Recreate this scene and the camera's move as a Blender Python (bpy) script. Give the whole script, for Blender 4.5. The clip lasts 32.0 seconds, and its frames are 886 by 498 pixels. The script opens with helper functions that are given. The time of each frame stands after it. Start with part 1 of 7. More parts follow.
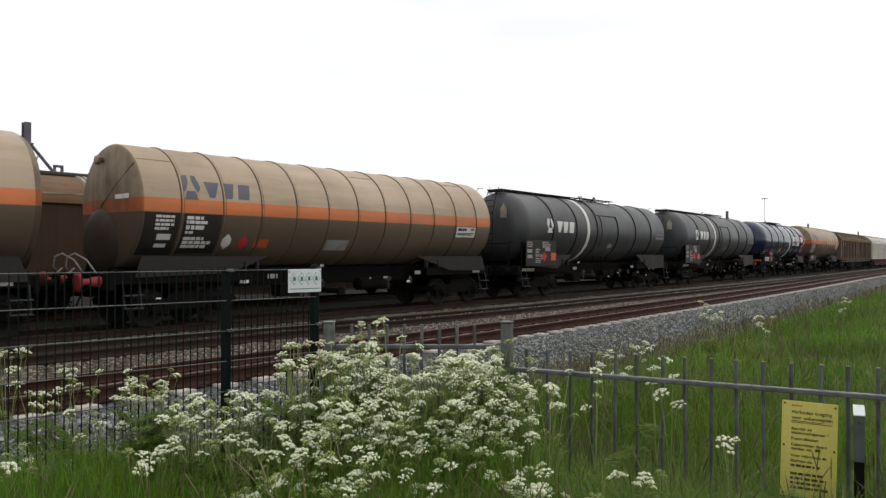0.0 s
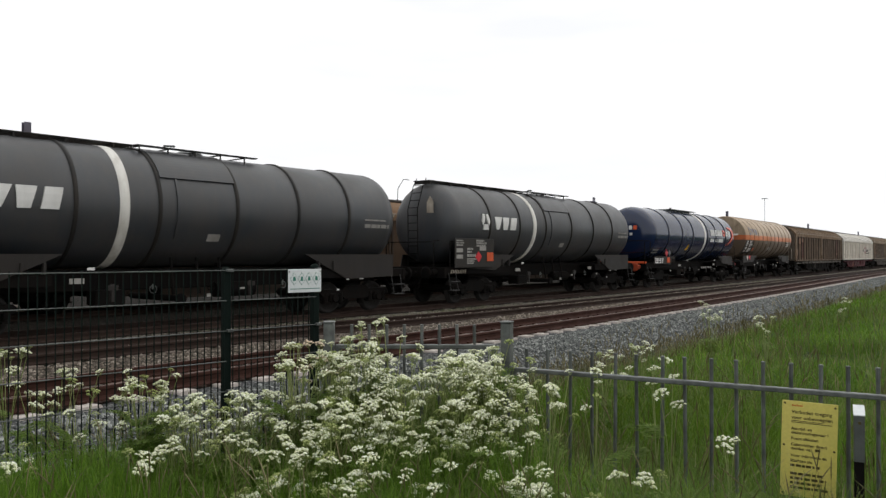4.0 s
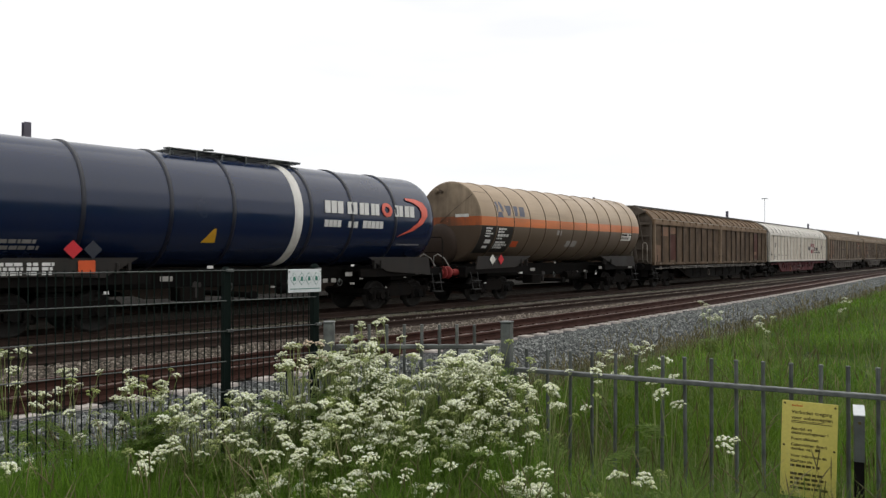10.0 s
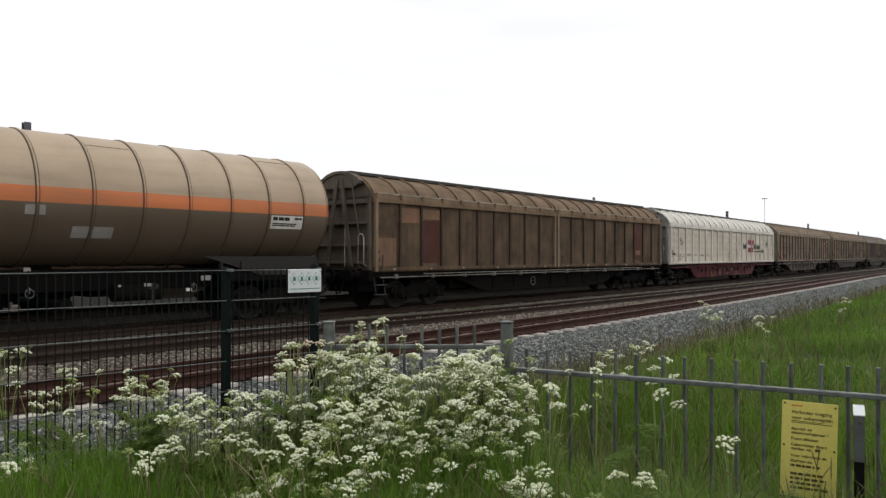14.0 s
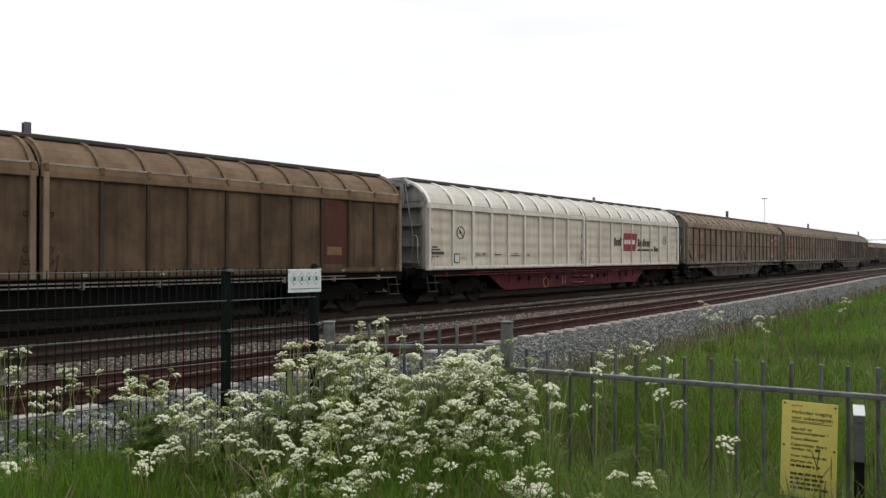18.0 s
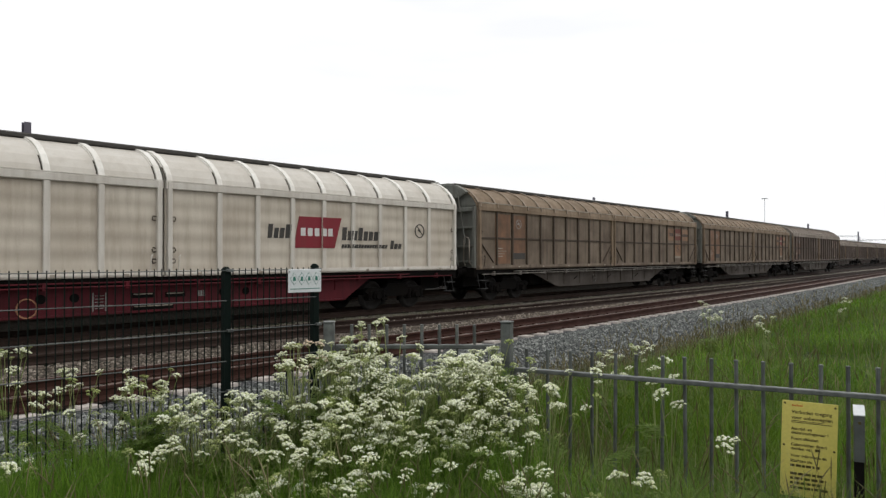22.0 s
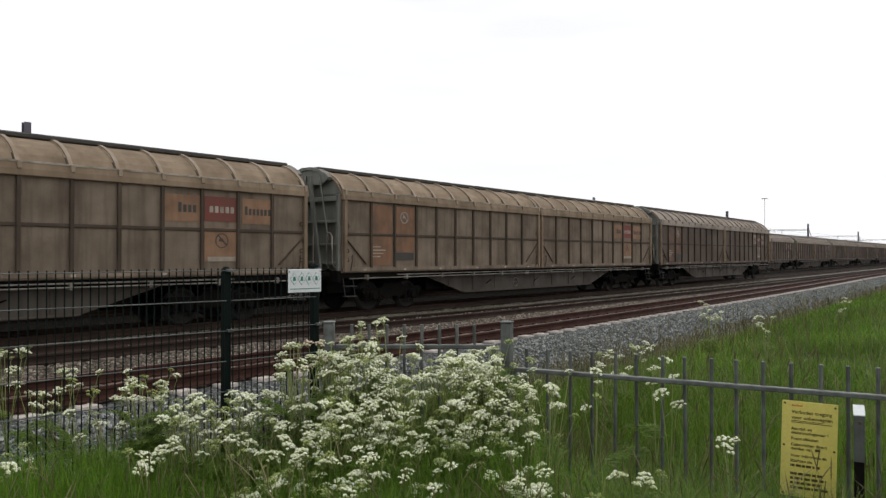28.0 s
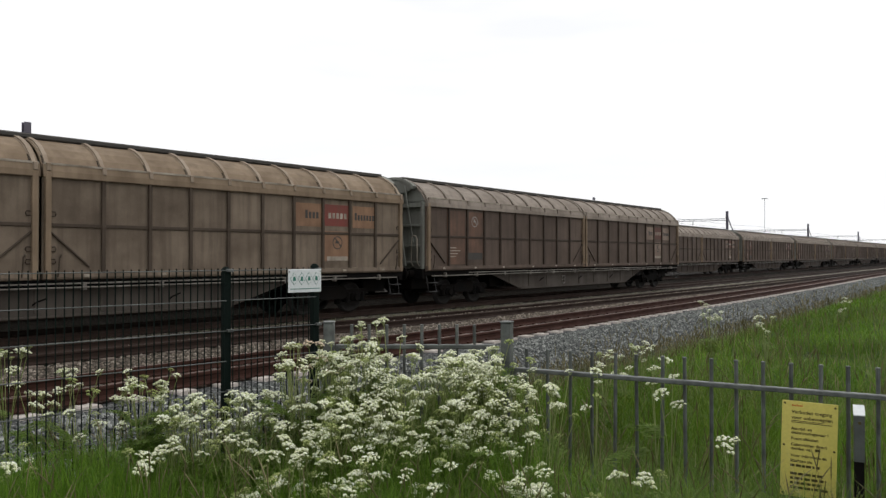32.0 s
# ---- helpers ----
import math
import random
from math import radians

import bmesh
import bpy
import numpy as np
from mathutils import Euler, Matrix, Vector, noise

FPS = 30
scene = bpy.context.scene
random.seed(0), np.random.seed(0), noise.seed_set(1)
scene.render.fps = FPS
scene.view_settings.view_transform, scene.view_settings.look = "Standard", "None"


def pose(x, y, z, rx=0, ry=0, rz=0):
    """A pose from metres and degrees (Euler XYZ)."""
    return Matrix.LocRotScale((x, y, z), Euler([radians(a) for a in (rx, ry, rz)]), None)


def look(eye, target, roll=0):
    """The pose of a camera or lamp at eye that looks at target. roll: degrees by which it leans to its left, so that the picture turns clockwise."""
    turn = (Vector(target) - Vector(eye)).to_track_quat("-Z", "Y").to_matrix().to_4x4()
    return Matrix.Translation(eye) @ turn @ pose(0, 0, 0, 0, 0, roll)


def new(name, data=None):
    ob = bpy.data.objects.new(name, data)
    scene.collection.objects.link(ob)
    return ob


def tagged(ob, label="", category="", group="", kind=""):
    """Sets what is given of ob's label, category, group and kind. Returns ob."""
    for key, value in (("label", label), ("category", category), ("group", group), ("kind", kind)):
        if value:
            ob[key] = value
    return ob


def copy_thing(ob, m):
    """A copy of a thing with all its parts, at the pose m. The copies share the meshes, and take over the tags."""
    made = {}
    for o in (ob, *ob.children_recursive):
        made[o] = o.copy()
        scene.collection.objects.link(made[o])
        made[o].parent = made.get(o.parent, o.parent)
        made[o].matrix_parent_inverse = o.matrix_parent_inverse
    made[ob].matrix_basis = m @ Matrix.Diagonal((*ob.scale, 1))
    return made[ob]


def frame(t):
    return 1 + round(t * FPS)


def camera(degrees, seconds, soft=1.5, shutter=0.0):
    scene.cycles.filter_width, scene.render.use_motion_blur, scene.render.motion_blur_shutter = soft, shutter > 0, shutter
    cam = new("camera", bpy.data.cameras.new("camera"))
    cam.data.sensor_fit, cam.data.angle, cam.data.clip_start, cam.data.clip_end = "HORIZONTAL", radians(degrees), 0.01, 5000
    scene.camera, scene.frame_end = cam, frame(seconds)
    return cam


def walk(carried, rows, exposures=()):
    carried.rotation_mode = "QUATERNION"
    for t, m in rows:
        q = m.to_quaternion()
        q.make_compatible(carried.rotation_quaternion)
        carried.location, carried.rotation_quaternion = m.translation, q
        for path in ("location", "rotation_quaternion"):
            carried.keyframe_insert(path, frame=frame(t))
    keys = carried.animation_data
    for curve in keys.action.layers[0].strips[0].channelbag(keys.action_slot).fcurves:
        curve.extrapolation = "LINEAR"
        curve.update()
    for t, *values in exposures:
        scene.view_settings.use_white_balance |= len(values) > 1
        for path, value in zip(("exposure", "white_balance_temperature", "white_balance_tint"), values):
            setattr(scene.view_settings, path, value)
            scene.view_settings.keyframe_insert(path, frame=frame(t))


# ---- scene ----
SECONDS = 32.0
EYE = Vector((0.0, 0.0, 1.65))
VIEW = radians(40.59)      # heading of the view, turned from the tracks towards the train
RISE = math.tan(radians(0.494))
cam = camera(61.34, SECONDS, soft=1.35, shutter=0.1)
VIEW_ROW = look(EYE, EYE + Vector((math.cos(VIEW), math.sin(VIEW), RISE)))
walk(cam, [(0.0, VIEW_ROW), (SECONDS, VIEW_ROW)], exposures=[(0.0, 0.0), (SECONDS, 0.0)])

# ---- world and sun: a bright closed sky, thin blue gaps ----
world = bpy.data.worlds.new("world")
scene.world = world
world.use_nodes = True
wt = world.node_tree
wt.nodes.clear()
w_out = wt.nodes.new("ShaderNodeOutputWorld")
w_bg = wt.nodes.new("ShaderNodeBackground")
w_sky = wt.nodes.new("ShaderNodeTexSky")
w_sky.sky_type, w_sky.sun_disc = "NISHITA", False
w_sky.sun_elevation, w_sky.sun_rotation = radians(48), radians(128)
w_gain = wt.nodes.new("ShaderNodeMixRGB")
w_gain.blend_type = "MULTIPLY"
w_gain.inputs[0].default_value = 1.0
w_gain.inputs[2].default_value = (1.25, 1.25, 1.25, 1)
w_mix = wt.nodes.new("ShaderNodeMixRGB")
w_mix.inputs[2].default_value = (10.15, 10.2, 10.3, 1)
w_tc = wt.nodes.new("ShaderNodeTexCoord")
w_map = wt.nodes.new("ShaderNodeMapping")
w_map.inputs["Scale"].default_value = (1.2, 1.2, 7.0)
w_noise = wt.nodes.new("ShaderNodeTexNoise")
w_noise.inputs["Scale"].default_value = 2.2
w_noise.inputs["Detail"].default_value = 5.0
w_ramp = wt.nodes.new("ShaderNodeValToRGB")
w_ramp.color_ramp.elements[0].position, w_ramp.color_ramp.elements[0].color = 0.30, (0.93, 0.93, 0.93, 1)
w_ramp.color_ramp.elements[1].position, w_ramp.color_ramp.elements[1].color = 0.44, (1, 1, 1, 1)
wt.links.new(w_tc.outputs["Generated"], w_map.inputs["Vector"])
wt.links.new(w_map.outputs["Vector"], w_noise.inputs["Vector"])
wt.links.new(w_noise.outputs["Fac"], w_ramp.inputs["Fac"])
wt.links.new(w_ramp.outputs["Color"], w_mix.inputs[0])
wt.links.new(w_sky.outputs["Color"], w_gain.inputs[1])
wt.links.new(w_gain.outputs["Color"], w_mix.inputs[1])
wt.links.new(w_mix.outputs["Color"], w_bg.inputs["Color"])
w_bg.inputs["Strength"].default_value = 0.1
wt.links.new(w_bg.outputs["Background"], w_out.inputs["Surface"])

sun = new("sun", bpy.data.lights.new("sun", "SUN"))
sun.data.energy, sun.data.angle, sun.data.color = 0.9, radians(80), (1.0, 0.96, 0.9)
sun.matrix_world = look((0, 0, 60), (-26, 20, 0))


# ---- tracks: plan and train run ----
BEND_END = 55.0


def line_y(x):
    """Middle of the train's track at x: a gentle bend that runs out straight."""
    if x < BEND_END:
        return 17.85 + 0.000531 * x * x
    return 17.85 + 0.000531 * BEND_END * (2 * x - BEND_END)


def line_turn(x):
    return math.atan(0.001062 * min(x, BEND_END))


def near_y(x):
    """Middle of the nearest track, which draws slowly nearer to the others."""
    a = min(x, BEND_END)
    return 9.03 + 0.0377 * a + 0.00037 * a * a + 0.0784 * min(max(x - 55.0, 0.0), 7.0) + 0.0584 * max(x - 62.0, 0.0)


def near_turn(x):
    return math.atan(0.0377 + 0.00074 * min(x, BEND_END) if x < 62 else 0.0584)


def shift(x):
    """How far the nearest track stands off its mean distance from the train's track."""
    return near_y(x) - line_y(x) - NEAR_OFF


def run(t):
    """Metres that the train has gone at t seconds, counted from 16 s."""
    d = t - 16.0
    return 5.14461 * d - 0.0087768 * d ** 2 - 0.0000708 * d ** 3 - 4.06e-6 * d ** 4


TRAIN_Z, MID_Z, NEAR_Z = -0.08, 0.024, 0.139
MID_OFF, NEAR_OFF, YARD_OFF = -4.17, -8.5, 6.4
MID_CANT, NEAR_CANT = 0.0173, 0.0503      # rise of the outer rail of the bend, per metre
MID_CANT_MORE, MID_DIP = 0.033, 0.044      # what the middle track gains in cant and loses in height from x = 7 to 17
WHEEL_R = 0.46


# ---- mesh building ----
class Shape:
    """Collects faces; each primitive keeps its own corners, so that its edges stay crisp."""

    def __init__(self):
        self.v, self.f, self.s = [], [], []

    def add(self, verts, faces, smooth=False):
        n = len(self.v)
        self.v += [tuple(p) for p in verts]
        self.f += [tuple(i + n for i in f) for f in faces]
        self.s += [smooth] * len(faces)
        return self

    def box(self, x0, x1, y0, y1, z0, z1, c=0.0):
        if c <= 0:
            v = [(x, y, z) for x in (x0, x1) for y in (y0, y1) for z in (z0, z1)]
            return self.add(v, [(0, 1, 3, 2), (4, 6, 7, 5), (0, 4, 5, 1), (2, 3, 7, 6), (0, 2, 6, 4), (1, 5, 7, 3)])
        c = min(c, (x1 - x0) * .45, (y1 - y0) * .45, (z1 - z0) * .45)
        v, ix = [], {}
        for sx in (0, 1):
            for sy in (0, 1):
                for sz in (0, 1):
                    X, Y, Z = (x1 if sx else x0), (y1 if sy else y0), (z1 if sz else z0)
                    dx, dy, dz = (-c if sx else c), (-c if sy else c), (-c if sz else c)
                    for k, p in enumerate(((X, Y + dy, Z + dz), (X + dx, Y, Z + dz), (X + dx, Y + dy, Z))):
                        ix[sx, sy, sz, k] = len(v)
                        v.append(p)
        f = []
        q = ((0, 0), (1, 0), (1, 1), (0, 1))
        for s in (0, 1):
            f.append(tuple(ix[s, a, b, 0] for a, b in q)[::1 if s else -1])
            f.append(tuple(ix[a, s, b, 1] for a, b in q)[::-1 if s else 1])
            f.append(tuple(ix[a, b, s, 2] for a, b in q)[::1 if s else -1])
        for a in (0, 1):
            for b in (0, 1):
                f.append((ix[a, b, 0, 0], ix[a, b, 0, 1], ix[a, b, 1, 1], ix[a, b, 1, 0])[::1 if a == b else -1])
                f.append((ix[a, 0, b, 0], ix[a, 0, b, 2], ix[a, 1, b, 2], ix[a, 1, b, 0])[::-1 if a == b else 1])
                f.append((ix[0, a, b, 1], ix[0, a, b, 2], ix[1, a, b, 2], ix[1, a, b, 1])[::1 if a == b else -1])
                for d in (0, 1):
                    f.append((ix[a, b, d, 0], ix[a, b, d, 1], ix[a, b, d, 2])[::1 if (a + b + d) % 2 else -1])
        return self.add(v, f)

    def tube(self, pts, r, n=8, caps=True):
        pts = [Vector(p) for p in pts]
        rr = r if isinstance(r, (list, tuple)) else [r] * len(pts)
        up = Vector((0, 0, 1))
        rings = []
        for i, p in enumerate(pts):
            d = (pts[min(i + 1, len(pts) - 1)] - pts[max(i - 1, 0)]).normalized()
            a = d.cross(up if abs(d.dot(up)) < .95 else Vector((0, 1, 0))).normalized()
            b = d.cross(a)
            rings.append([p + (a * math.cos(t) + b * math.sin(t)) * rr[i] for t in [2 * math.pi * k / n for k in range(n)]])
        v = [q for ring in rings for q in ring]
        f = [(i * n + k, i * n + (k + 1) % n, (i + 1) * n + (k + 1) % n, (i + 1) * n + k) for i in range(len(pts) - 1) for k in range(n)]
        self.add(v, f, True)
        if caps:
            self.add(rings[0], [tuple(range(n))])
            self.add(rings[-1], [tuple(range(n))[::-1]])
        return self

    def loft(self, rings, closed=True, smooth=True, ends=False):
        n = len(rings[0])
        v = [p for ring in rings for p in ring]
        f = [(i * n + k, i * n + (k + 1) % n, (i + 1) * n + (k + 1) % n, (i + 1) * n + k)
             for i in range(len(rings) - 1) for k in range(n if closed else n - 1)]
        self.add(v, f, smooth)
        if ends:
            self.add(rings[0], [tuple(range(n))[::-1]])
            self.add(rings[-1], [tuple(range(n))])
        return self

    def turned(self, prof, zc, n=40, yc=0.0):
        """A body turned about the long axis: prof holds (x, radius)."""
        ang = [2 * math.pi * k / n for k in range(n)]
        return self.loft([[(x, yc + r * math.sin(a), zc + r * math.cos(a)) for a in ang] for x, r in prof])

    def band(self, x0, x1, r0, r1, zc, a0, a1, n=24):
        """A curved plate on a tank: from angle a0 to a1, measured from the top towards the near side."""
        an = [a0 + (a1 - a0) * k / n for k in range(n + 1)]
        P = lambda x, r, a: (x, -r * math.sin(a), zc + r * math.cos(a))
        self.loft([[P(x0, r0, a), P(x1, r0, a), P(x1, r1, a), P(x0, r1, a)] for a in an], True, False, True)
        return self

    def plate(self, pts, y0, y1):
        """A flat plate with outline pts (x, z), between y0 and y1."""
        n = len(pts)
        a = [(x, y0, z) for x, z in pts]
        b = [(x, y1, z) for x, z in pts]
        self.add(a, [tuple(range(n))])
        self.add(b, [tuple(range(n))[::-1]])
        return self.add(a + b, [(k, k + n, (k + 1) % n + n, (k + 1) % n) for k in range(n)])

    def mesh(self, name):
        me = bpy.data.meshes.new(name)
        me.from_pydata(self.v, [], self.f)
        me.polygons.foreach_set("use_smooth", self.s)
        me.update()
        return me


def part(name, shape, material, parent, label=""):
    me = shape if isinstance(shape, bpy.types.Mesh) else shape.mesh(name)
    if material is not None and not me.materials:
        me.materials.append(material)
    ob = new(name, me)
    ob.parent = parent
    return tagged(ob, label)


def thing(name, label, category, group="", kind="", m=None):
    ob = new(name)
    ob.empty_display_size = 0.3
    if m is not None:
        ob.matrix_basis = m
    return tagged(ob, label, category, group, kind)


def piece(name, shape, material, label, category, group="", kind=""):
    """A thing of one mesh."""
    ob = part(name, shape, material, None, label)
    return tagged(ob, "", category, group, kind)


def numeric_mesh(name, verts, quads, material, smooth=False):
    """A mesh from arrays: verts n x 3, faces m x k."""
    me = bpy.data.meshes.new(name)
    verts, quads = np.asarray(verts, np.float32), np.asarray(quads, np.int32)
    k = quads.shape[1]
    me.vertices.add(len(verts))
    me.vertices.foreach_set("co", verts.ravel())
    me.loops.add(quads.size)
    me.loops.foreach_set("vertex_index", quads.ravel())
    me.polygons.add(len(quads))
    me.polygons.foreach_set("loop_start", np.arange(0, quads.size, k, dtype=np.int32))
    me.polygons.foreach_set("loop_total", np.full(len(quads), k, dtype=np.int32))
    me.polygons.foreach_set("use_smooth", np.full(len(quads), smooth))
    me.update(calc_edges=True)
    me.validate()
    me.materials.append(material)
    return me


# ---- materials ----
def mat_base(name):
    m = bpy.data.materials.new(name)
    m.use_nodes = True
    nt = m.node_tree
    return m, nt, nt.nodes["Principled BSDF"]


def noise_node(nt, coord, scale, detail=4.0, stretch=(1, 1, 1), rough=0.55):
    mp = nt.nodes.new("ShaderNodeMapping")
    mp.inputs["Scale"].default_value = stretch
    no = nt.nodes.new("ShaderNodeTexNoise")
    no.inputs["Scale"].default_value, no.inputs["Detail"].default_value, no.inputs["Roughness"].default_value = scale, detail, rough
    nt.links.new(coord, mp.inputs["Vector"])
    nt.links.new(mp.outputs["Vector"], no.inputs["Vector"])
    return no.outputs["Fac"]


def ramp(nt, fac, stops, mode="LINEAR"):
    r = nt.nodes.new("ShaderNodeValToRGB")
    r.color_ramp.interpolation = mode
    el = r.color_ramp.elements
    while len(el) < len(stops):
        el.new(0.5)
    for e, (p, c) in zip(el, stops):
        e.position, e.color = p, (*c, 1) if len(c) == 3 else c
    nt.links.new(fac, r.inputs["Fac"])
    return r.outputs["Color"]


def mixed(nt, fac, a, b, mode="MIX"):
    mx = nt.nodes.new("ShaderNodeMixRGB")
    mx.blend_type = mode
    for i, q in enumerate((fac, a, b)):
        if isinstance(q, (int, float)):
            mx.inputs[i].default_value = q
        elif isinstance(q, tuple):
            mx.inputs[i].default_value = (*q, 1)
        else:
            nt.links.new(q, mx.inputs[i])
    return mx.outputs["Color"]


def grey(v):
    return (v, v, v)


def surface(name, col, dirt=(0.05, 0.042, 0.035), amount=0.5, scale=1.5, streak=0.0, rough=0.6, metal=0.0, bump=0.15, fine=60.0, vary=0.0, zones=None, coat=0.0, run=(5.0, 5.0, 0.35)):
    """Paint, metal or stone: colour with large stains, runs down the face, fine grain and relief.
    zones: (lower edge z, colour) pairs that replace col, as painted bands."""
    m, nt, bs = mat_base(name)
    tc = nt.nodes.new("ShaderNodeTexCoord")
    info = nt.nodes.new("ShaderNodeObjectInfo")
    sh = nt.nodes.new("ShaderNodeVectorMath")
    sh.operation = "MULTIPLY_ADD"
    cmb = nt.nodes.new("ShaderNodeCombineXYZ")
    for k in range(3):
        nt.links.new(info.outputs["Random"], cmb.inputs[k])
    sh.inputs[1].default_value = (37, 23, 0)
    nt.links.new(cmb.outputs[0], sh.inputs[0])
    nt.links.new(tc.outputs["Object"], sh.inputs[2])
    co = sh.outputs[0]
    base = col
    if zones:
        sep = nt.nodes.new("ShaderNodeSeparateXYZ")
        nt.links.new(tc.outputs["Object"], sep.inputs[0])
        mr = nt.nodes.new("ShaderNodeMapRange")
        mr.inputs["From Min"].default_value, mr.inputs["From Max"].default_value = 0.0, 5.0
        nt.links.new(sep.outputs["Z"], mr.inputs["Value"])
        base = ramp(nt, mr.outputs[0], [(z / 5.0, c) for z, c in zones], "CONSTANT")
    big = noise_node(nt, co, scale, 5.0)
    fac = ramp(nt, big, [(0.35, grey(0.0)), (0.75, grey(amount))])
    c = mixed(nt, fac, base, dirt)
    if streak:
        st = noise_node(nt, co, 1.0, 6.0, run, 0.6)
        c = mixed(nt, ramp(nt, st, [(0.45, grey(0.0)), (0.72, grey(streak))]), c, dirt)
    fi = noise_node(nt, co, fine, 3.0)
    c = mixed(nt, 0.22, c, ramp(nt, fi, [(0.3, grey(0.45)), (0.7, grey(1.0))]), "MULTIPLY")
    if vary:
        rv = ramp(nt, info.outputs["Random"], [(0.0, grey(1 - vary)), (1.0, grey(1.0))])
        c = mixed(nt, 1.0, c, rv, "MULTIPLY")
    nt.links.new(c, bs.inputs["Base Color"])
    bs.inputs["Metallic"].default_value = metal
    bs.inputs["Coat Weight"].default_value, bs.inputs["Coat Roughness"].default_value = coat, 0.06
    rr = ramp(nt, big, [(0.3, grey(max(rough - 0.1, 0.03))), (0.7, grey(min(rough + 0.12, 1)))])
    nt.links.new(rr, bs.inputs["Roughness"])
    bs.inputs["Specular IOR Level"].default_value = 0.5 if rough < 0.5 or metal else 0.16
    if bump:
        bp = nt.nodes.new("ShaderNodeBump")
        bp.inputs["Strength"].default_value, bp.inputs["Distance"].default_value = bump, 0.01
        nt.links.new(mixed(nt, 0.6, big, fi), bp.inputs["Height"])
        nt.links.new(bp.outputs["Normal"], bs.inputs["Normal"])
    return m


def leafy(name, stops, rough=0.6, thin=0.35, mottle=0.5, dry=0.0):
    m, nt, bs = mat_base(name)
    geo = nt.nodes.new("ShaderNodeNewGeometry")
    tc = nt.nodes.new("ShaderNodeTexCoord")
    c = ramp(nt, geo.outputs["Random Per Island"], stops)
    big = noise_node(nt, tc.outputs["Object"], 0.55, 4.0)
    c = mixed(nt, mottle, c, ramp(nt, big, [(0.34, grey(0.42)), (0.62, grey(1.0))]), "MULTIPLY")
    bs.inputs["Specular IOR Level"].default_value = 0.25
    if dry:
        pn = noise_node(nt, tc.outputs["Object"], 0.45, 5.0, (1, 1, 0.2))
        c = mixed(nt, ramp(nt, pn, [(0.48, grey(0.0)), (0.68, grey(dry))]), c, (0.13, 0.12, 0.045))
    nt.links.new(c, bs.inputs["Base Color"])
    bs.inputs["Roughness"].default_value = rough
    if thin:
        tr = nt.nodes.new("ShaderNodeBsdfTranslucent")
        nt.links.new(c, tr.inputs["Color"])
        ms = nt.nodes.new("ShaderNodeMixShader")
        ms.inputs[0].default_value = thin
        nt.links.new(bs.outputs[0], ms.inputs[1])
        nt.links.new(tr.outputs[0], ms.inputs[2])
        nt.links.new(ms.outputs[0], nt.nodes["Material Output"].inputs["Surface"])
    return m


DUST = (0.10, 0.075, 0.05)
# Grimy black taken darker still, so it holds the shade beneath the wagons.
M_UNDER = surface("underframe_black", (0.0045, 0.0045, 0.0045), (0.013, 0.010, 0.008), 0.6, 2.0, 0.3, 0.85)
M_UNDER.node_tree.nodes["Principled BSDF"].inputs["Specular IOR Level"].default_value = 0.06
M_WHEEL = surface("wheel_steel", (0.022, 0.021, 0.02), (0.02, 0.016, 0.013), 0.6, 4.0, 0, 0.8)
M_TREAD = surface("worn_steel", (0.28, 0.27, 0.26), (0.1, 0.07, 0.05), 0.4, 6.0, 0, 0.35, 0.9)
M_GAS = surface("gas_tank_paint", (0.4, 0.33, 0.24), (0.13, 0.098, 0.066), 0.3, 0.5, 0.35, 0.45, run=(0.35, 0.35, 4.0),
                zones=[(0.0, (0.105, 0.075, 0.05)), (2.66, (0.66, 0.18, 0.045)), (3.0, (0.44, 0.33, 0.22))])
# Darker copy of the tank paint: grime plus the ends' shade as colour.
M_GAS_END = surface("grimy_shaded_drum_end", (0.4, 0.33, 0.24), (0.09, 0.066, 0.045), 1.0, 0.9, 0.5, 0.6,
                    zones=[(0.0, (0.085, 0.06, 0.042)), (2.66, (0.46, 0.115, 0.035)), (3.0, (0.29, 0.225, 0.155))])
M_GAS_CAP = surface("dark_end_cap", (0.05, 0.034, 0.025), (0.035, 0.026, 0.02), 0.8, 1.6, 0.5, 0.6)
M_CRADLE = surface("grey_black_cradle", (0.022, 0.0205, 0.0195), (0.034, 0.028, 0.024), 0.6, 1.5, 0.4, 0.6)
M_GAS_RIB = surface("gas_tank_seam", (0.07, 0.05, 0.035), DUST, 0.5, 2.0, 0.3, 0.6)
M_BLACK = surface("black_tank_paint", (0.027, 0.032, 0.038), (0.058, 0.050, 0.043), 0.5, 0.8, 0.4, 0.42)
M_BLACK_RIB = surface("black_tank_seam", (0.016, 0.016, 0.016), (0.05, 0.04, 0.03), 0.4, 1.0, 0.3, 0.5)
M_BLUE = surface("blue_tank_paint", (0.0065, 0.016, 0.05), (0.014, 0.02, 0.034), 0.3, 0.8, 0.1, 0.17, bump=0.012, coat=0.0)
M_BLUE.node_tree.nodes["Principled BSDF"].inputs["Specular IOR Level"].default_value = 0.5
M_BLUE_RIB = surface("blue_tank_seam", (0.005, 0.008, 0.02), (0.03, 0.03, 0.03), 0.3, 1.0, 0.2, 0.35)
M_WHITE_BAND = surface("white_band_paint", (0.72, 0.71, 0.67), (0.3, 0.27, 0.22), 0.4, 1.0, 0.5, 0.5)
M_LETTER = surface("white_lettering", (0.66, 0.66, 0.64), (0.3, 0.28, 0.25), 0.3, 2.0, 0.2, 0.5)
M_LETTER_GREY = surface("faded_lettering", (0.32, 0.31, 0.29), (0.1, 0.09, 0.08), 0.5, 3.0, 0.2, 0.6)
